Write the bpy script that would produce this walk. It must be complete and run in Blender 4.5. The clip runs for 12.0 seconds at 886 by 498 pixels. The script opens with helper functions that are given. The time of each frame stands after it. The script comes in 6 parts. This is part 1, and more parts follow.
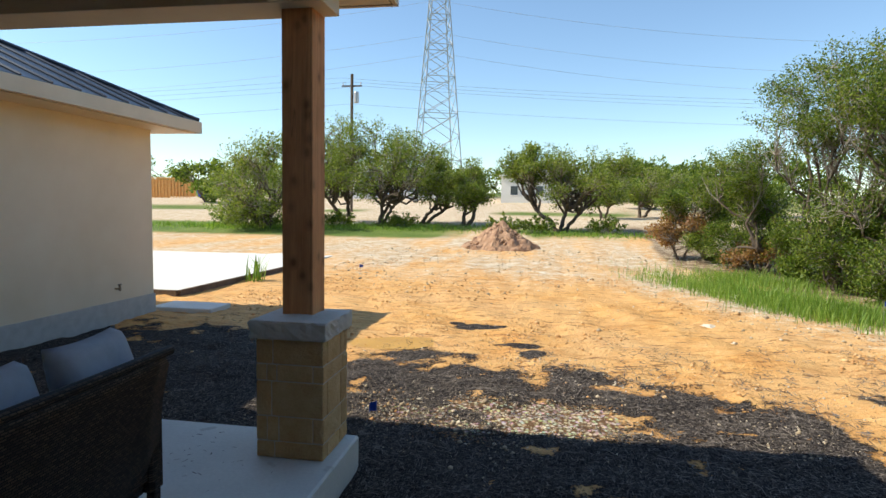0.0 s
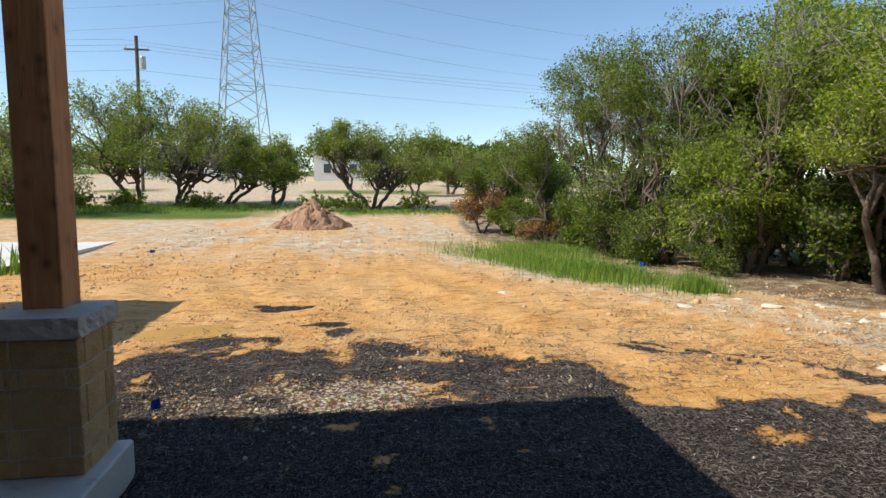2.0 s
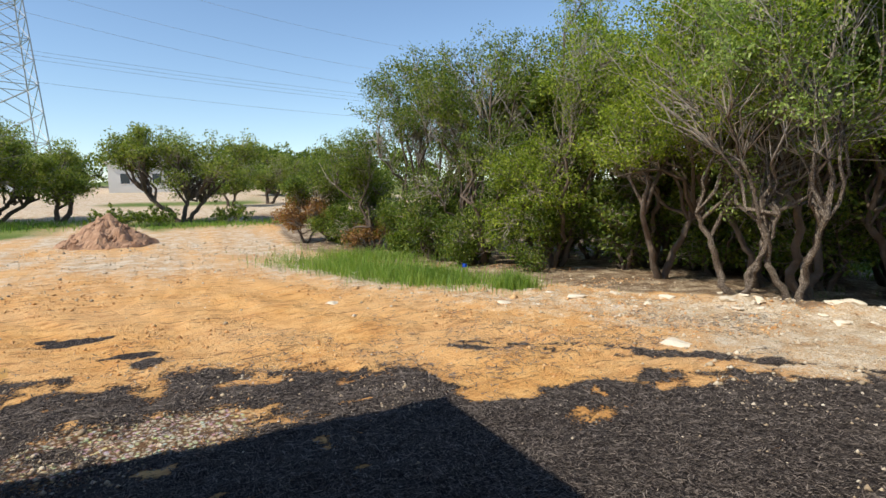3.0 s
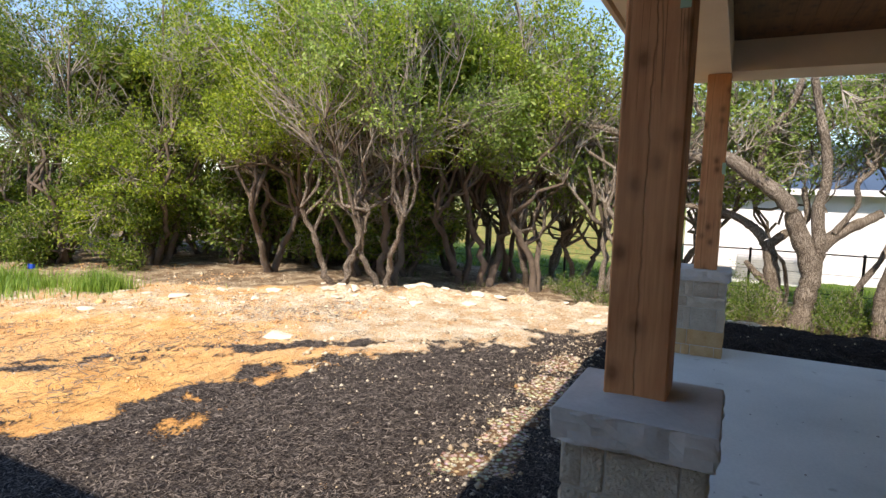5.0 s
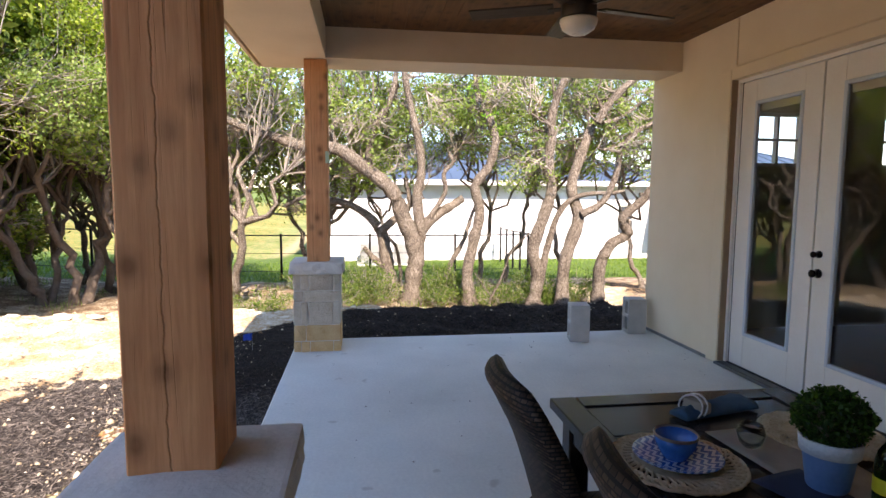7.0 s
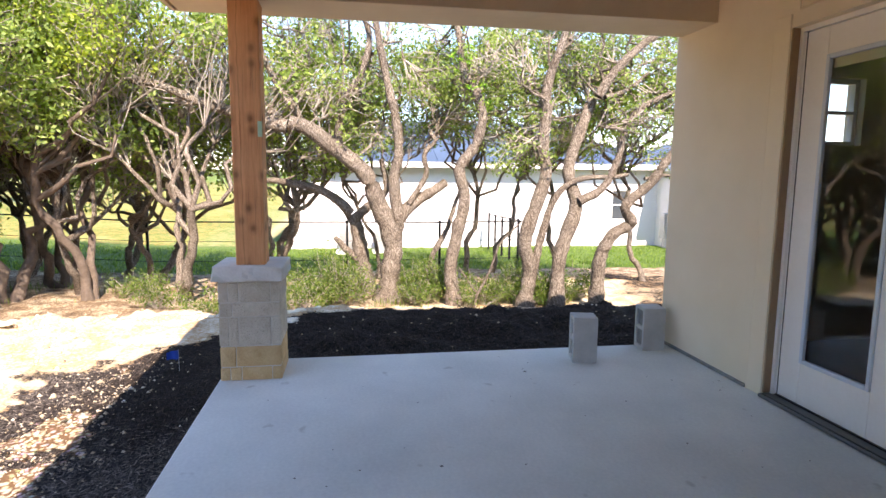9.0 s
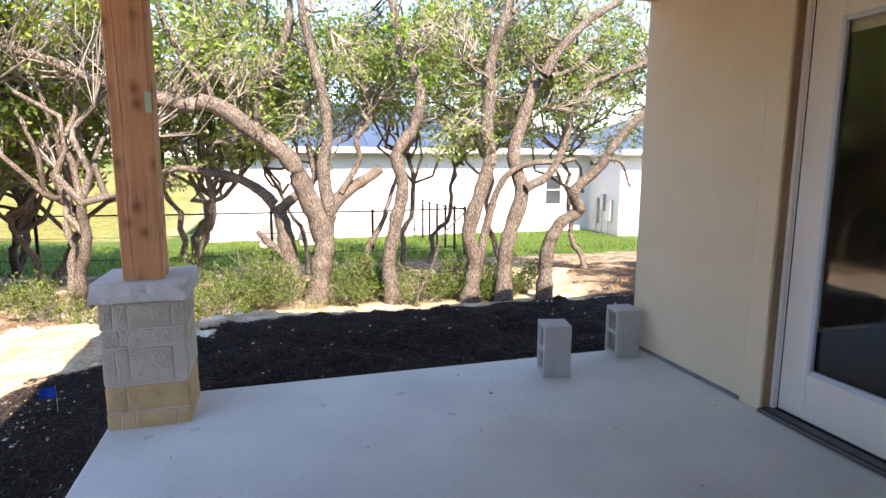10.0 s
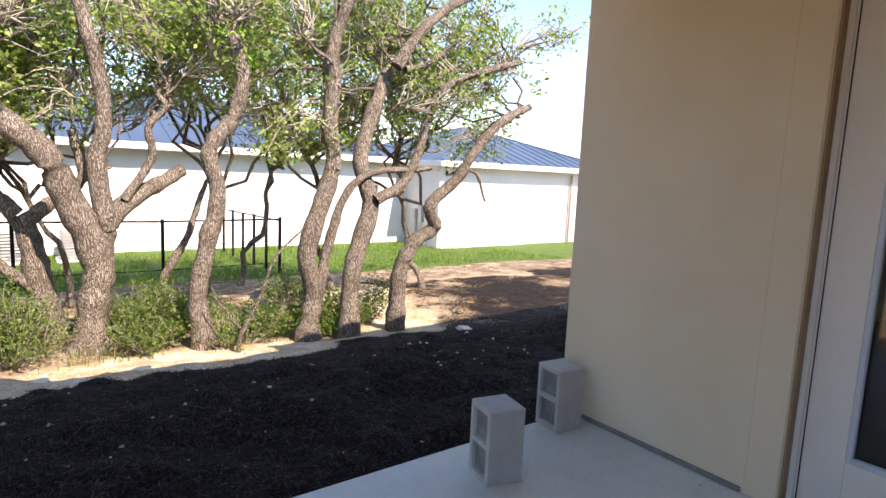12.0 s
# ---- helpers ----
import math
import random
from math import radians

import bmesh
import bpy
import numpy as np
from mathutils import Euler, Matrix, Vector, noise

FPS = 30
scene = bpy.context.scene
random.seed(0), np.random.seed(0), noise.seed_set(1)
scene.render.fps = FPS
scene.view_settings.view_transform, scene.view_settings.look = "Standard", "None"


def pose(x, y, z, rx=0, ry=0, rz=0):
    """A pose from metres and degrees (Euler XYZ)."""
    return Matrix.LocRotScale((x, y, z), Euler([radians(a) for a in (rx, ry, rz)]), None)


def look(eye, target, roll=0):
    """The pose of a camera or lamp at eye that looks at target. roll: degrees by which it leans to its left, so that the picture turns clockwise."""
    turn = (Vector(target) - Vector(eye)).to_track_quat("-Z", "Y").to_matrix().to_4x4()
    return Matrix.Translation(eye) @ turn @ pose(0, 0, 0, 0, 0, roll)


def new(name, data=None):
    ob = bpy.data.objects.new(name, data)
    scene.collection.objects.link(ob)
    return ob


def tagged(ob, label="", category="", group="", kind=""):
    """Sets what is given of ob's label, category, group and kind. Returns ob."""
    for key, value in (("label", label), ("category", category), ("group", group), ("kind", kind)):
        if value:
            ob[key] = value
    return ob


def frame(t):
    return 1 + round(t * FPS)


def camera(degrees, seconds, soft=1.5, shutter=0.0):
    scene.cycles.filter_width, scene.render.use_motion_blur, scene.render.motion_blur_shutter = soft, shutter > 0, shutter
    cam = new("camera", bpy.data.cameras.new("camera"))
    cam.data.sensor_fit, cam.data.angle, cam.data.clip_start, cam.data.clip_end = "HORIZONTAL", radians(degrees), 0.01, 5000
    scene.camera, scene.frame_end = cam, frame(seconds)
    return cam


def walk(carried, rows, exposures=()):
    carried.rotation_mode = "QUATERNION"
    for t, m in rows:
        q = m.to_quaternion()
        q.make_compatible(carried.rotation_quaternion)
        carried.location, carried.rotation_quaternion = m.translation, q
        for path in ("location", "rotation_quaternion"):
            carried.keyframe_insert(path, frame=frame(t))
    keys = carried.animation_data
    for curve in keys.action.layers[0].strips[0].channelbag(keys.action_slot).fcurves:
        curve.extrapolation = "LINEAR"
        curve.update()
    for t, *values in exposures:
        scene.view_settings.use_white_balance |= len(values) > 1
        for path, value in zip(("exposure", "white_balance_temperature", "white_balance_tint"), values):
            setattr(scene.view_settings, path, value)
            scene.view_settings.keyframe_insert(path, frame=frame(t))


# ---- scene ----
cam = camera(75.5, 12.0)
METRES, EYE, TILT, LEAN, TURN = 4.9, 1.57, 0.0, 0.0, 9.4
ROWS = [
    (0.0, -0.0039, -0.0056, 0.0022, 0.0871, -4.1472, -0.9344),
    (0.5, 0.0049, -0.0031, 0.0018, -4.5179, -4.5471, 0.4132),
    (1.0, 0.0152, -0.0032, 0.001, -9.4507, -4.7495, 0.301),
    (1.5, 0.0269, -0.0024, -0.0003, -12.7935, -4.1912, 0.0883),
    (2.0, 0.0338, 0.0023, -0.0029, -18.1453, -6.0655, -0.4701),
    (2.5, 0.0361, 0.0128, -0.0012, -27.1826, -5.3368, -0.416),
    (3.0, 0.0421, 0.0202, -0.0008, -35.6385, -5.456, 0.9355),
    (5.0, 0.0944, -0.0003, -0.0018, -72.1417, -5.7834, -1.7876),
    (5.5, 0.1137, -0.0253, -0.0028, -84.0432, -4.2844, -1.0044),
    (6.0, 0.1416, -0.0416, -0.008, -96.7471, -4.4896, -0.9236),
    (6.5, 0.1771, -0.0455, -0.0024, -103.9582, -3.6666, -1.0681),
    (7.0, 0.2162, -0.0576, -0.0052, -107.3609, -5.7055, -0.3649),
    (7.5, 0.2606, -0.0899, -0.0029, -107.543, -6.4922, -0.9277),
    (9.5, 0.5243, -0.175, -0.0054, -109.8248, -8.2442, -0.1931),
    (10.0, 0.6083, -0.1883, -0.0042, -115.668, -8.7608, -0.1594),
    (10.5, 0.691, -0.2093, -0.0102, -121.5015, -8.1925, -0.9259),
    (11.0, 0.7744, -0.233, -0.0064, -124.7474, -8.0463, -1.5568),
    (11.5, 0.8577, -0.2381, -0.0091, -131.0299, -8.5735, -2.6746),
    (12.0, 0.9372, -0.2487, -0.0113, -135.6678, -7.5156, -2.6087),
]
EXPOSURES = [(0.0, 0.48, 6750, 4), (2.5, 0.15, 6600, 8), (5.0, 0.8, 6850, 13), (6.5, 1.42, 7000, 19), (7.5, 1.84, 7000, 20), (9.5, 1.84, 6950, 20), (12.0, 1.46, 7000, 20)]
walk(cam, [(t, pose(0, 0, EYE, TILT, LEAN, TURN) @ pose(METRES * x, METRES * y, METRES * z, 90 + pitch, roll, yaw)) for t, x, y, z, yaw, pitch, roll in ROWS], EXPOSURES)

# ---- light ----
SUN_DIR = Vector((-0.70, -0.11, 0.70)).normalized()
world = bpy.data.worlds.new("world")
scene.world = world
world.use_nodes = True
wt = world.node_tree
sky = wt.nodes.new("ShaderNodeTexSky")
sky.sky_type = "NISHITA"
sky.sun_disc = False
sky.sun_elevation = math.asin(SUN_DIR.z)
sky.sun_rotation = math.atan2(SUN_DIR.x, SUN_DIR.y)
sky.dust_density = 0.1
sky.ozone_density = 3.5
wt.links.new(sky.outputs[0], wt.nodes["Background"].inputs[0])
wt.nodes["Background"].inputs[1].default_value = 0.15
sun = new("sun", bpy.data.lights.new("sun", "SUN"))
sun.data.energy = 4.2
sun.data.angle = radians(0.55)
sun.data.color = (1.0, 0.93, 0.82)
sun.matrix_world = look((0, 0, 30), Vector((0, 0, 30)) - SUN_DIR)


# ---- materials ----
def lin(r, g, b):
    return tuple(pow(v / 255, 2.2) for v in (r, g, b)) + (1.0,)


def nodes_of(m):
    m.use_nodes = True
    nt = m.node_tree
    return nt, nt.nodes["Principled BSDF"]


def mathn(nt, op, a, b=None, clamp=False):
    n = nt.nodes.new("ShaderNodeMath")
    n.operation, n.use_clamp = op, clamp
    for i, v in enumerate((a, b)):
        if v is None:
            continue
        if isinstance(v, (int, float)):
            n.inputs[i].default_value = v
        else:
            nt.links.new(v, n.inputs[i])
    return n.outputs[0]


def mixc(nt, fac, a, b, mode="MIX"):
    n = nt.nodes.new("ShaderNodeMix")
    n.data_type, n.blend_type = "RGBA", mode
    for sock, v in ((n.inputs[0], fac), (n.inputs[6], a), (n.inputs[7], b)):
        if isinstance(v, (int, float, tuple)):
            sock.default_value = v
        else:
            nt.links.new(v, sock)
    return n.outputs[2]


def noise_tex(nt, vec, scale, detail=4.0, rough=0.55, distort=0.0):
    n = nt.nodes.new("ShaderNodeTexNoise")
    n.inputs["Scale"].default_value = scale
    n.inputs["Detail"].default_value = detail
    n.inputs["Roughness"].default_value = rough
    n.inputs["Distortion"].default_value = distort
    if vec is not None:
        nt.links.new(vec, n.inputs["Vector"])
    return n.outputs[0]


def ramp(nt, fac, stops):
    n = nt.nodes.new("ShaderNodeValToRGB")
    e = n.color_ramp.elements
    while len(e) < len(stops):
        e.new(0.5)
    for el, (p, c) in zip(e, stops):
        el.position = p
        el.color = c if isinstance(c, tuple) else (c, c, c, 1)
    nt.links.new(fac, n.inputs[0])
    return n.outputs[0]


def coords(nt, scale=(1, 1, 1), spread=0.0):
    tc = nt.nodes.new("ShaderNodeTexCoord")
    mp = nt.nodes.new("ShaderNodeMapping")
    mp.inputs["Scale"].default_value = scale
    nt.links.new(tc.outputs["Object"], mp.inputs["Vector"])
    if spread:
        oi = nt.nodes.new("ShaderNodeObjectInfo")
        cb = nt.nodes.new("ShaderNodeCombineXYZ")
        for i in range(3):
            nt.links.new(mathn(nt, "MULTIPLY", oi.outputs["Random"], spread * (1 + 0.7 * i)), cb.inputs[i])
        nt.links.new(cb.outputs[0], mp.inputs["Location"])
    return mp.outputs[0]


def bump(nt, bsdf, height, strength, dist):
    b = nt.nodes.new("ShaderNodeBump")
    b.inputs["Strength"].default_value = strength
    b.inputs["Distance"].default_value = dist
    nt.links.new(height, b.inputs["Height"])
    nt.links.new(b.outputs[0], bsdf.inputs["Normal"])


def surf(name, c1, c2, scale=6.0, rough=0.8, fine=60.0, bumpy=0.3, bdist=0.004, metal=0.0, stretch=(1, 1, 1), spread=0.0, tint=0.0, spec=0.5):
    """Two-scale surface: broad blotches between two colours, fine grain on top, and relief."""
    m = bpy.data.materials.new(name)
    nt, b = nodes_of(m)
    v = coords(nt, stretch, spread)
    broad = noise_tex(nt, v, scale, 5.0, 0.6)
    grain = noise_tex(nt, v, fine, 3.0, 0.6)
    f = mathn(nt, "ADD", mathn(nt, "MULTIPLY", broad, 0.7), mathn(nt, "MULTIPLY", grain, 0.3))
    col = ramp(nt, f, [(0.3, c1), (0.7, c2)])
    if tint:
        oi = nt.nodes.new("ShaderNodeObjectInfo")
        col = mixc(nt, mathn(nt, "MULTIPLY", oi.outputs["Random"], tint), col, tuple(0.55 * x for x in c1[:3]) + (1.0,))
    nt.links.new(col, b.inputs["Base Color"])
    nt.links.new(mathn(nt, "ADD", mathn(nt, "MULTIPLY", broad, 0.2), rough - 0.1, True), b.inputs["Roughness"])
    b.inputs["Metallic"].default_value = metal
    b.inputs["Specular IOR Level"].default_value = spec
    if bumpy:
        bump(nt, b, mathn(nt, "ADD", grain, broad), bumpy, bdist)
    return m


def wood(name, dark, light, axis=2, knots=True, rough=0.8, scale=1.0, saw=0.5, check=()):
    """Sawn timber with long grain along one axis and dark knots."""
    m = bpy.data.materials.new(name)
    nt, b = nodes_of(m)
    st = [9.0 * scale] * 3
    st[axis] = 0.7 * scale
    v = coords(nt, tuple(st), 7.0)
    g1 = noise_tex(nt, v, 1.0, 6.0, 0.65, 1.2)
    g2 = noise_tex(nt, v, 7.0, 3.0, 0.6, 0.4)
    f = mathn(nt, "ADD", mathn(nt, "MULTIPLY", g1, 0.65), mathn(nt, "MULTIPLY", g2, 0.35))
    col = ramp(nt, f, [(0.32, dark), (0.52, tuple((x + y) / 2 for x, y in zip(dark, light))), (0.7, light)])
    if knots:
        kp = nt.nodes.new("ShaderNodeSeparateXYZ")
        nt.links.new(coords(nt), kp.inputs[0])
        across, along = [kp.outputs[q] for q in range(3) if q != axis], kp.outputs[axis]
        oi = nt.nodes.new("ShaderNodeObjectInfo")
        kv = nt.nodes.new("ShaderNodeCombineXYZ")
        nt.links.new(mathn(nt, "MULTIPLY", mathn(nt, "ADD", across[0], across[1]), 6.2), kv.inputs[0])
        nt.links.new(mathn(nt, "ADD", mathn(nt, "MULTIPLY", along, 4.6), mathn(nt, "MULTIPLY", oi.outputs["Random"], 9.0)), kv.inputs[1])
        vo = nt.nodes.new("ShaderNodeTexVoronoi")
        vo.voronoi_dimensions = "2D"
        vo.inputs["Scale"].default_value = 1.0
        nt.links.new(kv.outputs[0], vo.inputs["Vector"])
        k = ramp(nt, vo.outputs["Distance"], [(0.06, 1.0), (0.10, 0.75), (0.15, 0.4), (0.28, 0.0)])
        col = mixc(nt, mathn(nt, "MULTIPLY", k, 0.85), col, tuple(x * 0.28 for x in dark[:3]) + (1.0,))
    cs = [16.0] * 3
    cs[axis] = 0.45
    chk = noise_tex(nt, coords(nt, tuple(cs), 11.0), 1.0, 2.0, 0.5, 0.6)
    chk = mathn(nt, "MULTIPLY", ramp(nt, chk, [(0.478, 0.0), (0.494, 1.0), (0.51, 0.0)]), ramp(nt, noise_tex(nt, coords(nt), 1.7), [(0.45, 0.0), (0.62, 1.0)]))
    col = mixc(nt, mathn(nt, "MULTIPLY", chk, 0.7), col, tuple(x * 0.2 for x in dark[:3]) + (1.0,))
    if check:
        sp = nt.nodes.new("ShaderNodeSeparateXYZ")
        nt.links.new(coords(nt), sp.inputs[0])
        wob = mathn(nt, "MULTIPLY", mathn(nt, "SUBTRACT", noise_tex(nt, coords(nt, (1, 1, 4.0)), 1.0, 6.0, 0.65), 0.5), 0.05)
        for k in (0, 1):
            off = mathn(nt, "ABSOLUTE", mathn(nt, "ADD", mathn(nt, "SUBTRACT", sp.outputs[k], check[k]), wob))
            line = mathn(nt, "MULTIPLY", ramp(nt, off, [(0.0, 1.0), (0.0014, 0.8), (0.0032, 0.0)]), ramp(nt, noise_tex(nt, coords(nt, (1, 1, 1.7)), 1.3), [(0.36, 0.0), (0.46, 1.0)]))
            rim = ramp(nt, off, [(0.003, 0.0), (0.008, 0.5), (0.03, 0.0)])
            col = mixc(nt, mathn(nt, "MULTIPLY", rim, 0.6), col, light)
            col = mixc(nt, mathn(nt, "MULTIPLY", line, 0.42), col, tuple(x * 0.3 for x in dark[:3]) + (1.0,))
            chk = mathn(nt, "MAXIMUM", chk, line)
    tone = ramp(nt, noise_tex(nt, coords(nt, (2.2, 2.2, 2.2)), 1.0, 4.0, 0.6, 0.5), [(0.35, 0.0), (0.65, 0.45)])
    col = mixc(nt, tone, col, light)
    nt.links.new(col, b.inputs["Base Color"])
    b.inputs["Roughness"].default_value = rough
    b.inputs["Specular IOR Level"].default_value = 0.25
    bump(nt, b, mathn(nt, "SUBTRACT", f, mathn(nt, "MULTIPLY", chk, 0.8)), saw, 0.004)
    return m


def bark_mat(name, c1, c2, c3):
    """Ridged oak bark: plates split by dark furrows, with pale lichen."""
    m = bpy.data.materials.new(name)
    nt, b = nodes_of(m)
    v = coords(nt, (62, 62, 11))
    w = nt.nodes.new("ShaderNodeTexVoronoi")
    w.feature = "DISTANCE_TO_EDGE"
    w.inputs["Scale"].default_value = 1.0
    wob = noise_tex(nt, coords(nt, (9, 9, 9)), 1.0, 4.0, 0.6)
    vm = nt.nodes.new("ShaderNodeVectorMath")
    vm.operation = "ADD"
    cx = nt.nodes.new("ShaderNodeCombineXYZ")
    for i in range(3):
        nt.links.new(mathn(nt, "MULTIPLY", wob, 3.0), cx.inputs[i])
    nt.links.new(v, vm.inputs[0])
    nt.links.new(cx.outputs[0], vm.inputs[1])
    nt.links.new(vm.outputs[0], w.inputs["Vector"])
    plates = ramp(nt, w.outputs["Distance"], [(0.0, 0.45), (0.22, 1.0)])
    fine = noise_tex(nt, coords(nt), 45.0, 4.0, 0.65)
    broad = noise_tex(nt, coords(nt), 2.2, 4.0, 0.6)
    f = mathn(nt, "MULTIPLY", plates, mathn(nt, "ADD", mathn(nt, "MULTIPLY", fine, 0.8), mathn(nt, "MULTIPLY", broad, 0.75)))
    nt.links.new(ramp(nt, f, [(0.1, c1), (0.5, c2), (0.95, c3)]), b.inputs["Base Color"])
    b.inputs["Roughness"].default_value = 0.95
    b.inputs["Specular IOR Level"].default_value = 0.2
    bump(nt, b, mathn(nt, "ADD", plates, mathn(nt, "MULTIPLY", fine, 0.5)), 0.9, 0.018)
    return m


M = {}
M["stucco"] = surf("stucco", lin(222, 204, 174), lin(236, 221, 195), 1.2, 0.9, 140.0, 0.25, 0.003)
M["stucco_white"] = surf("stucco_white", lin(218, 211, 210), lin(234, 229, 228), 0.6, 0.9, 60.0, 0.2, 0.004)
M["trim_paint"] = surf("trim_paint", lin(214, 194, 164), lin(230, 212, 184), 2.0, 0.6, 80.0, 0.08, 0.001)
M["tan_trim"] = surf("tan_trim", lin(140, 112, 84), lin(166, 138, 108), 2.0, 0.6, 70.0, 0.1, 0.001)
M["joint_grey"] = surf("joint_grey", lin(104, 104, 102), lin(148, 146, 142), 9.0, 0.9, 80.0, 0.4, 0.003)
M["door_paint"] = surf("door_paint", lin(228, 222, 214), lin(240, 236, 230), 2.0, 0.4, 40.0, 0.05, 0.001)
M["concrete"] = surf("concrete", lin(194, 195, 188), lin(232, 232, 224), 0.9, 0.75, 45.0, 0.2, 0.002)
nt_, b_ = nodes_of(M["concrete"])
fleck = ramp(nt_, noise_tex(nt_, coords(nt_), 5.5, 2.0, 0.5), [(0.69, 0.0), (0.74, 0.35)])
nt_.links.new(mixc(nt_, fleck, b_.inputs["Base Color"].links[0].from_socket, lin(140, 130, 114)), b_.inputs["Base Color"])
M["concrete_pale"] = surf("concrete_pale", lin(212, 208, 198), lin(232, 228, 220), 0.4, 0.85, 30.0, 0.2, 0.003)
M["limestone"] = surf("limestone", lin(186, 170, 144), lin(224, 212, 190), 7.0, 0.9, 70.0, 0.9, 0.022, spread=9.0, tint=0.18)
M["limestone_tan"] = surf("limestone_tan", lin(190, 150, 98), lin(222, 192, 144), 7.0, 0.9, 70.0, 0.8, 0.012, spread=9.0, tint=0.18)
M["cap_stone"] = surf("cap_stone", lin(188, 182, 170), lin(216, 210, 200), 5.0, 0.85, 60.0, 0.4, 0.006, spread=5.0)
M["mortar"] = surf("mortar", lin(196, 186, 168), lin(212, 204, 188), 9.0, 0.95, 90.0, 0.5, 0.004)
M["cedar"] = wood("cedar", lin(166, 102, 62), lin(226, 166, 116), saw=0.7, check=(0.065, 0.03))
M["ceiling_wood"] = wood("ceiling_wood", lin(70, 48, 32), lin(122, 86, 56), axis=0, rough=0.5, saw=0.15)
M["roof_metal"] = surf("roof_metal", lin(58, 62, 70), lin(76, 82, 92), 0.8, 0.4, 20.0, 0.02, 0.001, metal=0.6)
M["roof_blue"] = surf("roof_blue", lin(84, 98, 116), lin(102, 118, 138), 0.8, 0.4, 20.0, 0.02, 0.001, metal=0.4)
M["block"] = surf("block", lin(168, 166, 162), lin(196, 194, 190), 8.0, 0.95, 150.0, 0.5, 0.003)
M["bark"] = bark_mat("bark", lin(48, 38, 32), lin(104, 92, 81), lin(176, 163, 148))
M["bark_far"] = surf("bark_far", lin(74, 62, 52), lin(118, 104, 92), 3.0, 0.95, 20.0, 0.8, 0.03)
M["twig"] = surf("twig", lin(132, 120, 108), lin(182, 172, 160), 3.0, 0.95, 20.0, 0.3, 0.01)
M["black_iron"] = surf("black_iron", lin(22, 22, 22), lin(38, 38, 38), 6.0, 0.5, 40.0, 0.05, 0.001, metal=0.5)
M["galvanised"] = surf("galvanised", lin(160, 158, 158), lin(196, 196, 198), 2.0, 0.45, 20.0, 0.05, 0.001, metal=0.5)


def leaf_mat(name, c1, c2, c3, thin=0.36):
    m = bpy.data.materials.new(name)
    nt, b = nodes_of(m)
    geo = nt.nodes.new("ShaderNodeNewGeometry")
    v = coords(nt)
    clump = noise_tex(nt, v, 0.9, 3.0)
    f = mathn(nt, "ADD", mathn(nt, "MULTIPLY", geo.outputs["Random Per Island"], 0.55), mathn(nt, "MULTIPLY", clump, 0.45))
    col = ramp(nt, f, [(0.2, c1), (0.5, c2), (0.8, c3)])
    nt.links.new(col, b.inputs["Base Color"])
    b.inputs["Roughness"].default_value = 0.5
    b.inputs["Specular IOR Level"].default_value = 0.3
    tr = nt.nodes.new("ShaderNodeBsdfTranslucent")
    nt.links.new(mixc(nt, 1.0, col, (1.5, 1.6, 0.6, 1), "MULTIPLY"), tr.inputs["Color"])
    mx = nt.nodes.new("ShaderNodeMixShader")
    mx.inputs[0].default_value = thin
    nt.links.new(b.outputs[0], mx.inputs[1])
    nt.links.new(tr.outputs[0], mx.inputs[2])
    nt.links.new(mx.outputs[0], nt.nodes["Material Output"].inputs["Surface"])
    return m


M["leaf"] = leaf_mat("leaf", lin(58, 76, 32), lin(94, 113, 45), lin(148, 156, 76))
# lighter yellow-green copy of leaf, with sunlight put into its colour
M["leaf_sunlit"] = leaf_mat("leaf_sunlit", lin(74, 92, 34), lin(122, 140, 50), lin(180, 188, 88), 0.45)
M["leaf_grey"] = leaf_mat("leaf_grey", lin(88, 108, 56), lin(128, 148, 80), lin(176, 188, 118), 0.45)
M["leaf_dry"] = leaf_mat("leaf_dry", lin(120, 82, 52), lin(156, 118, 82), lin(182, 150, 110))
M["fresh_leaf"] = leaf_mat("fresh_leaf", lin(92, 140, 40), lin(124, 176, 52), lin(170, 206, 84))
M["grass"] = leaf_mat("grass", lin(84, 110, 48), lin(118, 148, 62), lin(160, 176, 96))
M["lawn_blade"] = leaf_mat("lawn_blade", lin(68, 94, 38), lin(96, 122, 50), lin(134, 150, 76))
M["leaf_olive"] = leaf_mat("leaf_olive", lin(78, 94, 42), lin(114, 128, 58), lin(162, 166, 92))
M["shrub"] = leaf_mat("shrub", lin(58, 80, 34), lin(88, 108, 48), lin(132, 142, 74))


# ---- builders ----
def link_mesh(name, verts, faces, material, parent=None, smooth=False):
    me = bpy.data.meshes.new(name)
    me.from_pydata([tuple(v) for v in verts], [], [tuple(f) for f in faces])
    me.materials.append(material)
    if smooth:
        me.shade_smooth()
    ob = new(name, me)
    ob.parent = parent
    return ob


def fast_mesh(name, verts, polys, material, parent=None, smooth=False):
    """A mesh from numpy arrays: verts (n, 3), polys (m, k)."""
    me = bpy.data.meshes.new(name)
    verts, polys = np.asarray(verts, np.float32), np.asarray(polys, np.int32)
    m, k = polys.shape
    me.vertices.add(len(verts))
    me.vertices.foreach_set("co", verts.ravel())
    me.loops.add(m * k)
    me.loops.foreach_set("vertex_index", polys.ravel())
    me.polygons.add(m)
    me.polygons.foreach_set("loop_start", np.arange(0, m * k, k, dtype=np.int32))
    me.update(calc_edges=True)
    me.materials.append(material)
    if smooth:
        me.shade_smooth()
    ob = new(name, me)
    ob.parent = parent
    return ob


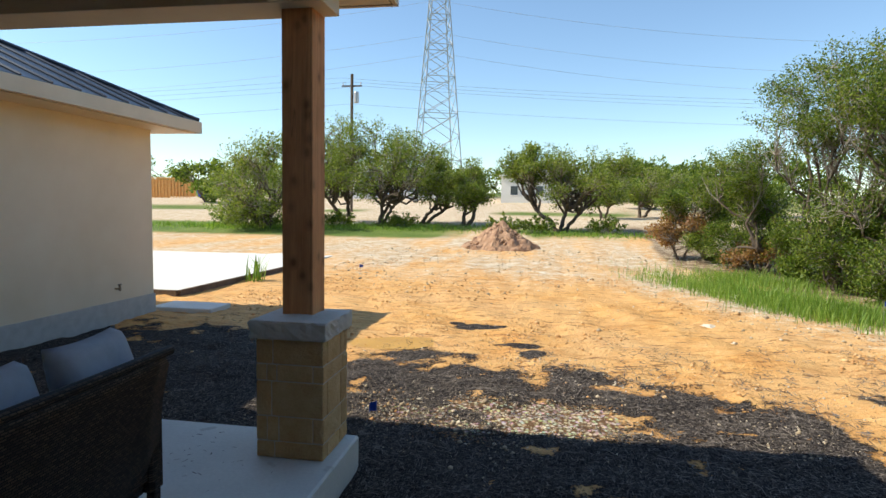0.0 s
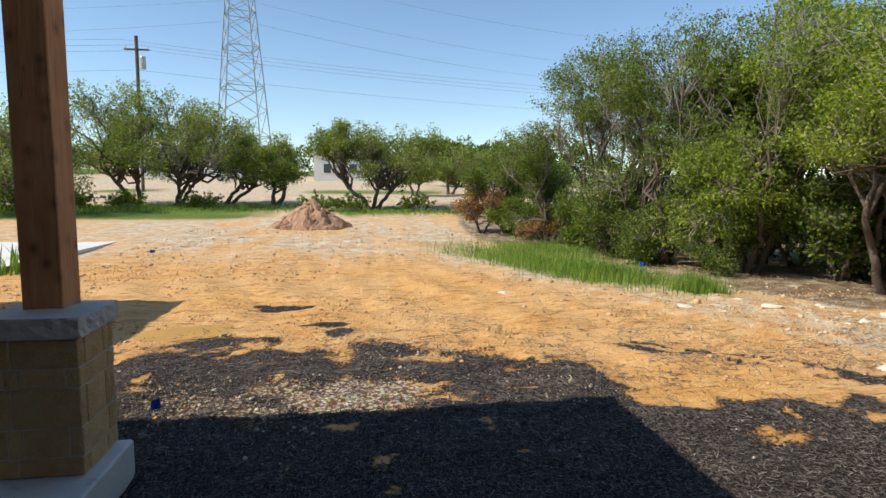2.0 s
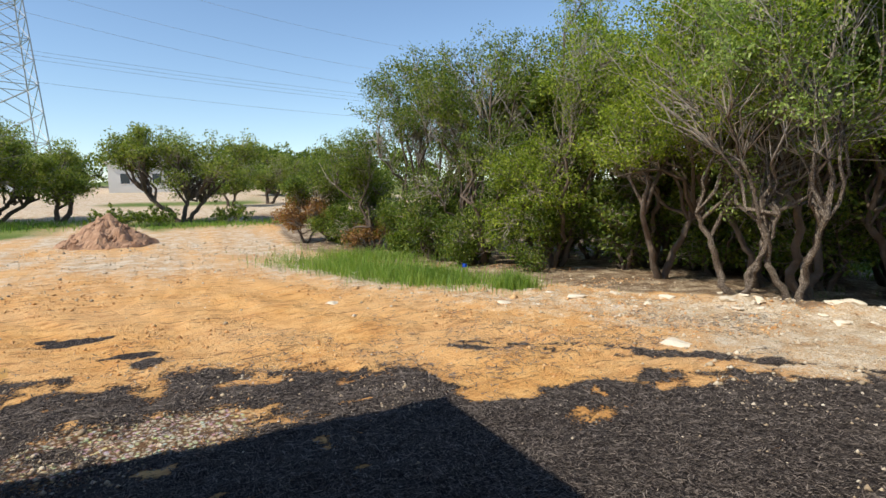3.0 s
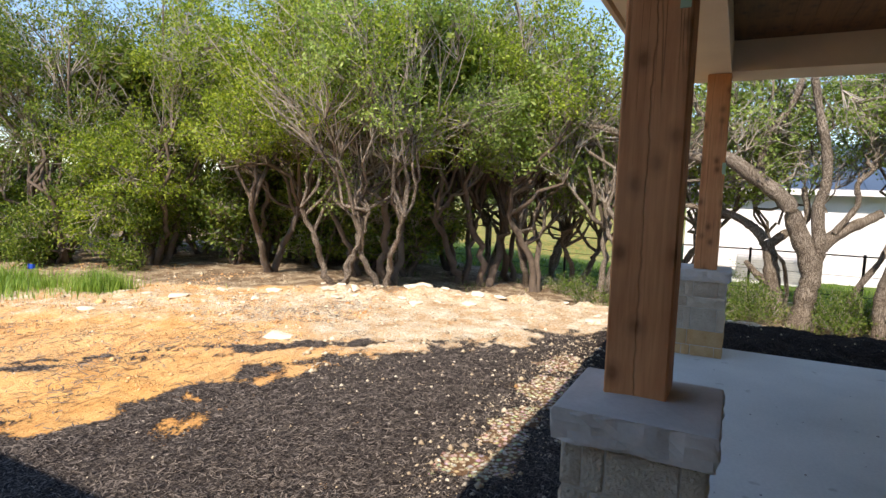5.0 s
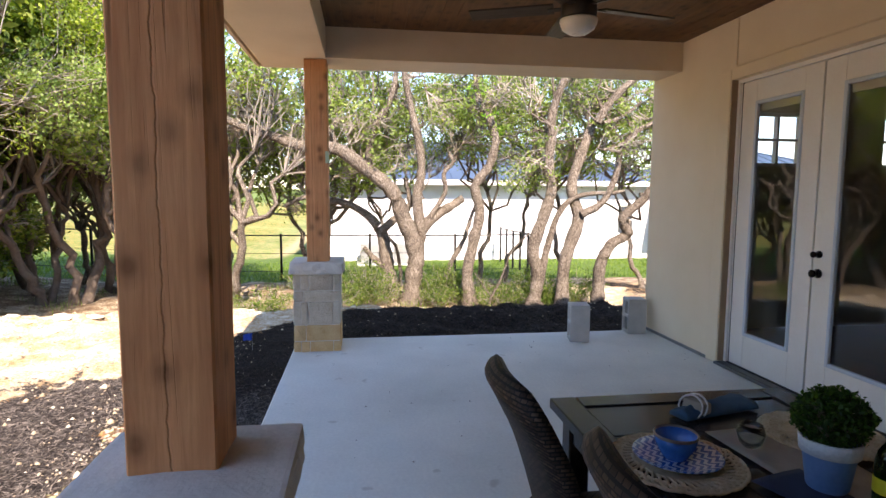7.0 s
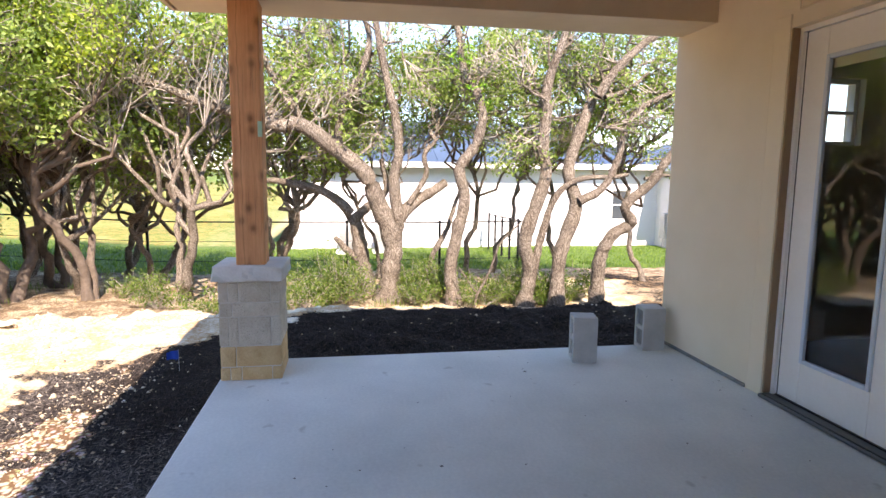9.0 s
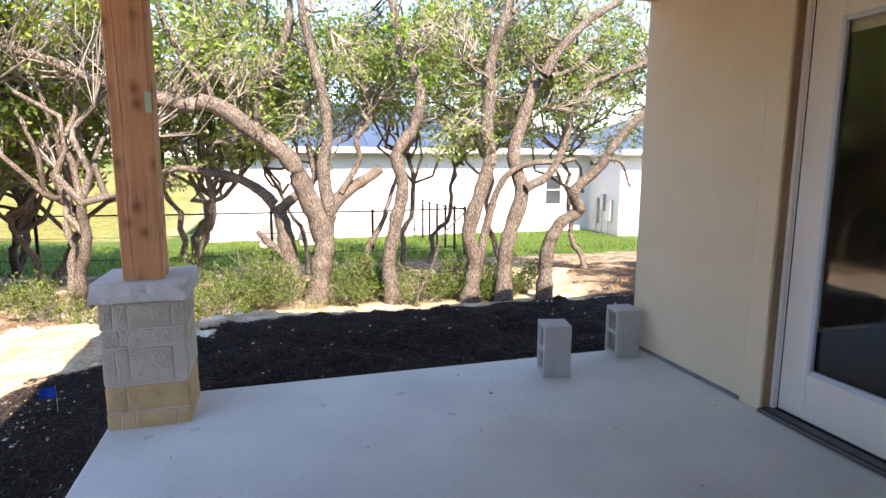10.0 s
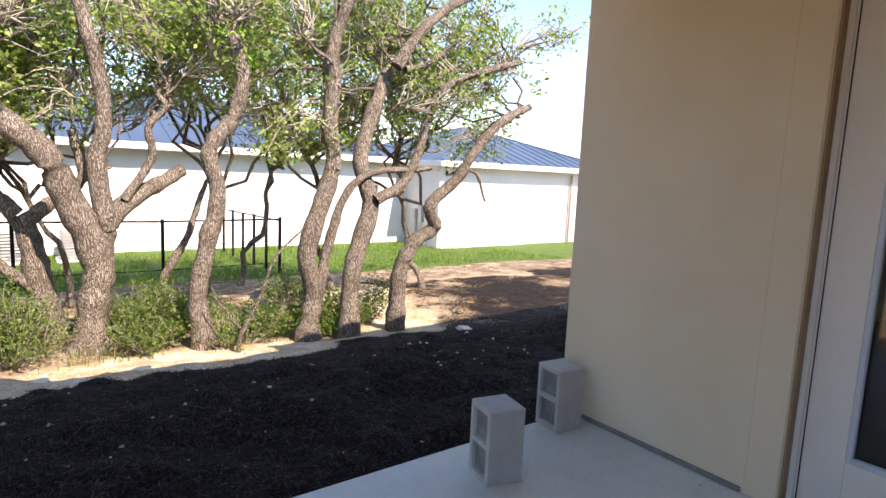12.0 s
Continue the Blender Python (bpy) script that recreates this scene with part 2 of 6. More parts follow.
def part(name, bm, material, parent=None, label="", smooth=False):
    me = bpy.data.meshes.new(name)
    bm.to_mesh(me)
    bm.free()
    me.materials.append(material)
    if smooth:
        me.shade_smooth()
    ob = new(name, me)
    ob.parent = parent
    if label:
        ob["label"] = label
    return ob


def thing(name, label, category, at=(0, 0, 0), group="", kind="", turn=0):
    e = new(name)
    e.matrix_world = pose(*at, 0, 0, turn)
    return tagged(e, label, category, group, kind)


def box(bm, x0, x1, y0, y1, z0, z1, bevel=0.0, seg=1):
    made = bmesh.ops.create_cube(bm, size=1.0, matrix=Matrix.Translation(((x0 + x1) / 2, (y0 + y1) / 2, (z0 + z1) / 2)) @ Matrix.Diagonal((x1 - x0, y1 - y0, z1 - z0, 1)))
    if bevel:
        vs = set(made["verts"])
        bmesh.ops.bevel(bm, geom=[e for e in bm.edges if e.verts[0] in vs and e.verts[1] in vs], offset=bevel, segments=seg, affect="EDGES", profile=0.7)
    return bm


def boxed(x0, x1, y0, y1, z0, z1, bevel=0.0, seg=1):
    return box(bmesh.new(), x0, x1, y0, y1, z0, z1, bevel, seg)


def tube_arrays(path, radii, sides=8):
    """Rings along a path, as vertices and quads."""
    path = np.asarray(path, float)
    radii = np.asarray(radii, float)
    d = np.gradient(path, axis=0)
    d /= np.maximum(np.linalg.norm(d, axis=1, keepdims=True), 1e-9)
    ref = np.where(np.abs(d[:, 2:3]) > 0.9, np.array([[1.0, 0, 0]]), np.array([[0, 0, 1.0]]))
    u = np.cross(d, ref)
    for i in range(1, len(u)):
        if np.dot(u[i], u[i - 1]) < 0:
            u[i] = -u[i]
    u /= np.maximum(np.linalg.norm(u, axis=1, keepdims=True), 1e-9)
    w = np.cross(d, u)
    a = np.linspace(0, 2 * np.pi, sides, endpoint=False)
    ring = path[:, None, :] + radii[:, None, None] * (np.cos(a)[None, :, None] * u[:, None, :] + np.sin(a)[None, :, None] * w[:, None, :])
    n = len(path)
    i, j = np.meshgrid(np.arange(n - 1), np.arange(sides), indexing="ij")
    j2 = (j + 1) % sides
    q = np.stack([i * sides + j, i * sides + j2, (i + 1) * sides + j2, (i + 1) * sides + j], -1).reshape(-1, 4)
    return ring.reshape(-1, 3), q


class Heap:
    """Collects vertex and quad arrays for one mesh."""

    def __init__(self):
        self.v, self.q, self.n = [], [], 0

    def add(self, v, q):
        self.v.append(v)
        self.q.append(q + self.n)
        self.n += len(v)

    def mesh(self, name, material, parent=None, smooth=False):
        return fast_mesh(name, np.concatenate(self.v), np.concatenate(self.q), material, parent, smooth)


def spline(points, n):
    """A smooth path of n points through a few control points."""
    p = np.asarray(points, float)
    p = np.vstack([2 * p[0] - p[1], p, 2 * p[-1] - p[-2]])
    out = []
    for t in np.linspace(0, len(p) - 3 - 1e-6, n):
        k = int(t)
        f = t - k
        a, b, c, d = p[k:k + 4]
        out.append(0.5 * (2 * b + (c - a) * f + (2 * a - 5 * b + 4 * c - d) * f * f + (3 * b - a - 3 * c + d) * f ** 3))
    return np.array(out)


def rod(bm, a, b, r, sides=8):
    a, b = Vector(a), Vector(b)
    m = Matrix.Translation((a + b) / 2) @ (b - a).to_track_quat("Z", "Y").to_matrix().to_4x4()
    bmesh.ops.create_cone(bm, cap_ends=True, segments=sides, radius1=r, radius2=r, depth=(b - a).length, matrix=m)
    return bm


def lathe(profile, sides=24):
    """A turned shape from (radius, height) pairs."""
    bm = bmesh.new()
    rings = []
    for r, z in profile:
        rings.append([bm.verts.new((r * math.cos(2 * math.pi * i / sides), r * math.sin(2 * math.pi * i / sides), z)) for i in range(sides)])
    for lo, hi in zip(rings, rings[1:]):
        for i in range(sides):
            bm.faces.new((lo[i], lo[(i + 1) % sides], hi[(i + 1) % sides], hi[i]))
    bmesh.ops.recalc_face_normals(bm, faces=bm.faces)
    return bm


def shift(bm, x, y, z, rz=0.0):
    bmesh.ops.transform(bm, matrix=pose(x, y, z, 0, 0, rz), verts=bm.verts)
    return bm


def sm(a, b, v):
    t = np.clip((v - a) / (b - a), 0, 1)
    return t * t * (3 - 2 * t)


def value_noise(x, y, s, seed=0):
    """Smooth two-dimensional noise in 0..1 on arrays."""
    x, y = np.asarray(x, float) / s + 17.3 * seed, np.asarray(y, float) / s - 9.1 * seed
    xi, yi = np.floor(x), np.floor(y)
    fx, fy = x - xi, y - yi
    fx, fy = fx * fx * (3 - 2 * fx), fy * fy * (3 - 2 * fy)

    def h(a, b):
        v = np.sin(a * 127.1 + b * 311.7 + seed * 74.7) * 43758.5453
        return v - np.floor(v)

    return (h(xi, yi) * (1 - fx) + h(xi + 1, yi) * fx) * (1 - fy) + (h(xi, yi + 1) * (1 - fx) + h(xi + 1, yi + 1) * fx) * fy


def fbm(x, y, s, seed=0, n=4):
    return sum(value_noise(x, y, s / 2 ** k, seed + k) * 0.5 ** k for k in range(n)) / sum(0.5 ** k for k in range(n))


# ---- ground ----
def height(x, y):
    x, y = np.asarray(x, float), np.asarray(y, float)
    z = -0.24 + 0 * x
    z += 0.045 * np.maximum(0, np.minimum(y, 140) - 16)
    z += -0.36 * sm(8.8, 11.5, x) * sm(12, 3, y) - 0.45 * sm(11.5, 20, x) * sm(30, 8, y)
    near = sm(40, 14, np.hypot(x, y))
    z += near * 0.055 * (fbm(x, y, 0.22, 9, 2) - 0.5)
    z += 0.06 * (fbm(x, y, 3.0, 3) - 0.5) + 0.05 * (fbm(x, y, 0.5, 5) - 0.5) * sm(60, 20, np.hypot(x, y))
    # mounded mulch bed at the east end of the slab
    bed = sm(7.0, 7.6, x) * sm(10.1, 9.0, x) * sm(1.5, -0.4, y)
    z += bed * (0.01 + 0.24 * fbm(x, y, 0.9, 11) + 0.18 * (fbm(x, y, 0.25, 13) - 0.5))
    # the bed lies close under the slab's edge
    z = np.where((x > -6) & (x < 6.97) & (y < 0.5), -0.3, z)
    z = np.where((x > -6) & (x < -1.25) & (y < 3.6), -0.3, z)
    # broken rock heaped along the tree line
    heaped = np.exp(-((x - np.interp(y, [-6, 0, 2.2, 4.0, 5.2, 7], [10.3, 10.3, 10.0, 9.6, 8.8, 7.6])) / 0.75) ** 2) * sm(-2.0, -0.4, y) * sm(7.6, 5.8, y)
    z += heaped * (0.30 * np.abs(fbm(x, y, 0.5, 83) - 0.45) + 0.16 * fbm(x, y, 0.2, 85))
    # wheel ruts and dragged streaks over the sand
    u, v = 0.94 * x - 0.34 * y, 0.34 * x + 0.94 * y
    z += (0.04 * (fbm(u * 0.3, v, 0.3, 87) - 0.5) + 0.05 * (fbm(x, y, 0.3, 89) - 0.5)) * sm(4.2, 6, y) * sm(30, 16, y) * sm(10, 7, x)
    rut = sm(4.5, 6, y) * sm(26, 18, y) * sm(-6, -3, x) * sm(8, 5, x)
    z += rut * 0.035 * np.sin((x * 0.95 + y * 0.35) * 5.0 + 2 * fbm(x, y, 2.0, 8)) * fbm(x, y, 1.3, 21)
    pool = np.exp(-((((x + 1.95) / 0.95) ** 2 + ((y - 7.4) / 0.6) ** 2) ** 2))
    return z * (1 - pool) - 0.27 * pool


def masks(x, y):
    """Shares of mulch, gravel, pale caliche and grass on the ground."""
    x, y = np.asarray(x, float), np.asarray(y, float)
    w = fbm(x, y, 1.4, 31) - 0.5
    w2 = fbm(x, y, 0.35, 37) - 0.5
    w3 = fbm(x, y, 0.13, 41) - 0.5
    edge = w * 0.9 + w2 * 1.1 + w3 * 0.7
    # front bed, a band along the slab
    north = np.interp(x, [-6.5, -4, -2.4, -1.6, -0.6, 0.1, 1.5, 2.4, 2.6, 3.3, 4.1, 5.3, 6.5, 7.5, 8.5], [7.6, 7.5, 5.8, 6.75, 6.4, 6.8, 6.05, 5.5, 4.9, 4.5, 4.05, 3.5, 2.7, 2.1, 1.2])
    mulch = sm(0.55, -0.45, y - north - edge)
    mulch *= sm(-7, -6.4, x) * sm(8.9, 8.2, x)
    # bare patches inside
    bare = sm(0.66, 0.8, fbm(x, y, 0.3, 43)) * sm(0.5, 1.5, y)
    mulch = np.clip(mulch - 0.6 * bare, 0, 1)
    gr = np.exp(-(((x + 0.1) / 1.0) ** 2 + ((y - 4.95 - w) / 0.7) ** 2) ** 2)
    gr = np.maximum(gr, 0.8 * np.exp(-(((x + 1.2) / 0.5) ** 2 + ((y - 4.8 - w) / 0.6) ** 2)))
    mulch = np.clip(mulch - gr * 0.75 * sm(0.3, 0.7, fbm(x, y, 0.5, 47) + 0.15), 0, 1)
    mulch *= 1 - np.exp(-(((x - 2.85) / 0.42) ** 2 + ((y - 4.5 - w2) / 0.3) ** 2) ** 2)
    # brown earth and orange sand showing through the bed
    for cx, cy, rx, ry_ in ((0.92, 5.88, 0.34, 0.13), (0.75, 5.06, 0.22, 0.1), (0.9, 4.78, 0.26, 0.09), (0.0, 6.2, 0.13, 0.5), (3.3, 3.66, 0.3, 0.13)):
        mulch *= 1 - 0.72 * np.exp(-(((x - cx - 0.5 * w2) / (1.35 * rx)) ** 2 + ((y - cy - 0.5 * w3) / (1.35 * ry_)) ** 2))
    # pale grit swept along the edge of the slab
    grit = np.exp(-((y - 1.55 - 0.05 * x * w) / 0.42) ** 2) * sm(2.9, 3.6, x) * sm(8.4, 7.4, x)
    mulch = np.clip(mulch - 0.9 * sm(0.5, 0.72, grit * (0.1 + 1.3 * fbm(x, y, 0.28, 45)) + 0.25 * w3), 0, 1)
    # streaks out in the sand, broken and dragged along
    mid = np.interp(x, [2.9, 4.1, 5.0, 5.8, 6.6], [6.3, 5.62, 4.8, 3.9, 3.1])
    drag = fbm((0.8 * x - 0.6 * y) * 0.3, 0.6 * x + 0.8 * y, 0.16, 49)
    st = np.exp(-(((y - mid) / 0.6) ** 2)) * sm(2.5, 3.3, x) * sm(7.0, 6.2, x)
    mulch = np.maximum(mulch, 0.85 * sm(0.4, 0.78, st * (-0.12 + 1.36 * drag) + 0.5 * w3))
    for cx, cy, rx, ry_ in ((-0.86, 8.74, 0.5, 0.2), (-1.25, 8.95, 0.2, 0.08), (-0.2, 7.56, 0.38, 0.16), (-0.05, 7.1, 0.2, 0.25)):
        mulch = np.maximum(mulch, sm(0.3, 0.75, np.exp(-(((x - cx) / rx) ** 2 + ((y - cy) / ry_) ** 2)) + 0.6 * w3))
    east = sm(0.2, -0.2, np.maximum(x - 9.7 - 0.7 * sm(-0.9, -1.9, y) - 2.2 * w, y - 1.2 - 0.9 * edge + 0.7 * (x - 8.2))) * sm(6.6, 6.9, x)
    south_east = sm(0.3, -0.3, np.maximum(x - 14.6 - 2.5 * w, y + 5.0 - 2 * w + 0.25 * (x - 11))) * sm(7.2, 8.4, x) * sm(-14, -11, y)
    mulch = np.maximum(mulch, np.maximum(east, south_east * np.clip(0.95 * fbm(x, y, 0.9, 57) + 0.25, 0, 0.9)))
    gravel = np.clip(gr * 0.85 + 0.95 * grit + 0.5 * sm(0.5, 0.75, fbm(x, y, 2.2, 53)) * sm(2, 4, y) * sm(9, 6, y), 0, 1)
    # pale broken rock along the tree line and towards the back
    line = np.interp(y, [-8, 0.5, 3, 5, 7, 9, 12, 16, 20], [10.2, 9.8, 9.2, 8.0, 7.0, 6.2, 4.6, 3.4, 3.2])
    pale = np.exp(-((x - line + 0.2) / 1.9) ** 2) * (0.45 + 0.9 * w + 0.35)
    pale = np.maximum(np.maximum(pale, sm(9, 19, y) * (0.6 + 1.2 * w)), 0.95 * sm(27, 33, y))
    pale = np.clip(np.maximum(pale, 0.8 * sm(4.2, 6.5, x) * sm(6.5, 4.5, y)), 0, 1)
    bank = sm(8.4, 9.6, x) * sm(-3.6, -5.0, y) * sm(15.5, 13, x)
    pale = np.maximum(pale, 0.85 * bank)
    # shade-floor under the oaks
    litter = sm(-0.3, 1.2, x - line - 0.8 + 2 * w) * sm(40, 30, y) * sm(18.5, 17, x) * (1 - 0.8 * bank)
    grass = sm(0.35, 0.62, fbm(x, y, 7.0, 61) + 0.35 * sm(24.5, 27, y) * sm(34, 30, y) - 0.25)
    grass = np.maximum(grass * sm(23, 26, y) * sm(38, 35, y), 0.8 * sm(0.4, 0.6, fbm(x * 0.3, y, 3.0, 63)) * sm(40, 44, y) * sm(62, 50, y))
    lawn = sm(16.3, 17.2, x + 1.2 * w + 0.8 * w2) * sm(60, 45, x) * sm(48, 36, y) * (1 - 0.75 * sm(21, 25, x) * sm(1, 4, y))
    far = sm(70, 120, np.hypot(x, y))
    return dict(dark_bed=sm(5.4, 6.8, x) * sm(2.3, 1.1, y), mulch=mulch, gravel=gravel, pale=pale, litter=litter * (1 - mulch), grass=np.maximum(np.maximum(grass, 0.8 * far), 0.62 * sm(19, 24, x) * sm(1, 4, y)), lawn=lawn)


def axis_steps(dense0, dense1, step, far):
    mid = np.arange(dense0, dense1 + step / 2, step)
    grow, d = [], step
    while sum(grow) < far:
        d *= 1.22
        grow.append(d)
    g = np.cumsum(grow)
    return np.concatenate([dense0 - g[::-1], mid, dense1 + g])


def ground_material():
    m = bpy.data.materials.new("earth")
    nt, b = nodes_of(m)
    v = coords(nt)

    def att(n):
        a = nt.nodes.new("ShaderNodeAttribute")
        a.attribute_name = n
        return a.outputs["Fac"]

    big = noise_tex(nt, v, 0.35, 6.0, 0.6)
    med = noise_tex(nt, v, 3.0, 6.0, 0.65)
    fine = noise_tex(nt, v, 30.0, 5.0, 0.7)
    grit = noise_tex(nt, v, 130.0, 3.0, 0.7)
    f = mathn(nt, "ADD", mathn(nt, "MULTIPLY", med, 0.5), mathn(nt, "MULTIPLY", fine, 0.5))
    sand = ramp(nt, f, [(0.28, lin(160, 106, 62)), (0.42, lin(212, 154, 90)), (0.58, lin(226, 176, 112)), (0.75, lin(236, 208, 164))])
    sand = mixc(nt, ramp(nt, big, [(0.38, 0.0), (0.62, 0.4)]), sand, lin(226, 188, 142))
    # dragged dark streaks, and cracks with the shade of clods painted into the colour
    drag = noise_tex(nt, coords(nt, (0.55, 4.2, 1.0)), 1.6, 6.0, 0.68, 0.5)
    sand = mixc(nt, ramp(nt, drag, [(0.53, 0.0), (0.63, 0.4), (0.75, 0.75)]), sand, lin(166, 110, 64))
    sand = mixc(nt, ramp(nt, noise_tex(nt, coords(nt, (0.9, 3.2, 1.0)), 3.4, 5.0, 0.7, 0.3), [(0.57, 0.0), (0.63, 0.75)]), sand, lin(120, 84, 58))
    pale = ramp(nt, f, [(0.32, lin(122, 92, 66)), (0.42, lin(180, 150, 116)), (0.53, lin(210, 190, 162)), (0.66, lin(238, 230, 214))])
    vo = nt.nodes.new("ShaderNodeTexVoronoi")
    vo.inputs["Scale"].default_value = 26.0
    nt.links.new(v, vo.inputs["Vector"])
    stones = mixc(nt, ramp(nt, vo.outputs["Distance"], [(0.3, 0.0), (0.6, 1.0)]), mixc(nt, 0.75, vo.outputs["Color"], lin(206, 186, 154)), lin(112, 86, 64))
    # shredded bark: stretched noise in two directions
    v1, v2 = coords(nt, (120, 24, 60)), coords(nt, (22, 110, 60))
    s = mathn(nt, "MAXIMUM", noise_tex(nt, v1, 1.0, 2.0, 0.5, 0.8), noise_tex(nt, v2, 1.0, 2.0, 0.5, 0.8))
    bark = ramp(nt, s, [(0.42, lin(20, 17, 16)), (0.58, lin(70, 62, 58)), (0.74, lin(146, 136, 127))])
    # darker bark colours for the mulch round the slab's east end
    dark_bed = ramp(nt, s, [(0.42, lin(16, 13, 12)), (0.58, lin(46, 38, 34)), (0.76, lin(94, 80, 70))])
    bark = mixc(nt, att("dark_bed"), bark, dark_bed)
    litter = ramp(nt, f, [(0.34, lin(70, 56, 46)), (0.48, lin(128, 106, 84)), (0.6, lin(196, 178, 150)), (0.7, lin(226, 214, 194))])
    turf = ramp(nt, mathn(nt, "ADD", mathn(nt, "MULTIPLY", fine, 0.6), mathn(nt, "MULTIPLY", big, 0.4)), [(0.3, lin(66, 86, 38)), (0.52, lin(104, 122, 58)), (0.72, lin(168, 160, 104))])
    lawn = ramp(nt, f, [(0.3, lin(62, 84, 38)), (0.7, lin(104, 124, 60))])

    def share(n, lo, hi, amp):
        a = mathn(nt, "ADD", att(n), mathn(nt, "MULTIPLY", mathn(nt, "SUBTRACT", mathn(nt, "ADD", mathn(nt, "MULTIPLY", fine, 0.6), mathn(nt, "MULTIPLY", med, 0.4)), 0.5), amp))
        return ramp(nt, a, [(lo, 0.0), (hi, 1.0)])

    col = mixc(nt, share("pale", 0.3, 0.8, 2.2), sand, pale)
    col = mixc(nt, share("gravel", 0.4, 0.6, 1.4), col, stones)
    col = mixc(nt, share("litter", 0.35, 0.65, 1.2), col, litter)
    col = mixc(nt, share("grass", 0.4, 0.65, 1.6), col, turf)
    col = mixc(nt, share("lawn", 0.4, 0.6, 0.6), col, lawn)
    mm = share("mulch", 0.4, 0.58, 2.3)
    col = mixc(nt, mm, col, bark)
    nt.links.new(col, b.inputs["Base Color"])
    b.inputs["Roughness"].default_value = 0.92
    b.inputs["Specular IOR Level"].default_value = 0.2
    lumps = noise_tex(nt, v, 10.0, 4.0, 0.6)
    med = mathn(nt, "ADD", med, mathn(nt, "MULTIPLY", lumps, mathn(nt, "ADD", mathn(nt, "MULTIPLY", mm, 1.3), 0.7)))
    h = mathn(nt, "ADD", mathn(nt, "ADD", med, mathn(nt, "MULTIPLY", fine, 0.5)), mathn(nt, "ADD", mathn(nt, "MULTIPLY", grit, 0.2), mathn(nt, "MULTIPLY", mathn(nt, "MULTIPLY", s, mm), 0.7)))
    bump(nt, b, h, 0.95, 0.036)
    return m


def make_ground():
    xs, ys = axis_steps(-7, 16.5, 0.07, 1500), axis_steps(-9.5, 10, 0.07, 1500)
    X, Y = np.meshgrid(xs, ys)
    Z = height(X, Y)
    n, k = X.shape
    i, j = np.meshgrid(np.arange(n - 1), np.arange(k - 1), indexing="ij")
    q = np.stack([i * k + j, i * k + j + 1, (i + 1) * k + j + 1, (i + 1) * k + j], -1).reshape(-1, 4)
    ob = fast_mesh("ground", np.stack([X, Y, Z], -1).reshape(-1, 3), q, ground_material(), smooth=True)
    for name, arr in masks(X, Y).items():
        ob.data.attributes.new(name, "FLOAT", "POINT").data.foreach_set("value", arr.astype(np.float32).ravel())
    return tagged(ob, "sandy orange earth with pale rock, dark mulch and grass", "ground", kind="structure")


make_ground()


# ---- patio slab, columns, roof, house walls ----
def structure(name, bm, material, label, category):
    return tagged(part(name, bm, material, None, label), "", category, kind="structure")


WALL_Y, END_X, BEAM, CEIL = -3.30, 7.165, 2.76, 3.045
structure("patio_slab", boxed(-6.2, 7.105, WALL_Y - 0.3, 0.578, -0.42, 0.0, 0.012), M["concrete"], "smooth pale grey concrete patio slab", "patio")
structure("patio_slab", boxed(-6.2, -1.20, 0.58, 3.69, -0.42, -0.002, 0.012), M["concrete"], "smooth pale grey concrete patio slab", "patio")


def stone_block(w, d, h, seed, rough=0.008):
    """A split-faced block with its base centre at the origin."""
    rnd = random.Random(seed)
    bm = boxed(-w / 2, w / 2, -d / 2, d / 2, 0, h, 0.005)
    for f in [f for f in bm.faces if abs(f.normal.z) < 0.5 and f.calc_area() > 0.2 * h * min(w, d)]:
        n = f.normal.copy()
        v = bmesh.ops.poke(bm, faces=[f])["verts"][0]
        v.co += Vector((rnd.uniform(-0.2, 0.2) * w * (abs(n.y) > 0.5), rnd.uniform(-0.2, 0.2) * d * (abs(n.x) > 0.5), rnd.uniform(-0.2, 0.2) * h))
        v.co += n * rnd.uniform(0.0, rough)
    return bm


COURSES = [(0.107, "tan"), (0.160, "tan"), (0.223, "grey"), (0.107, "grey"), (0.157, "grey")]
SPLITS = [0.27, 0.74, 0.23, 0.78, 0.25]


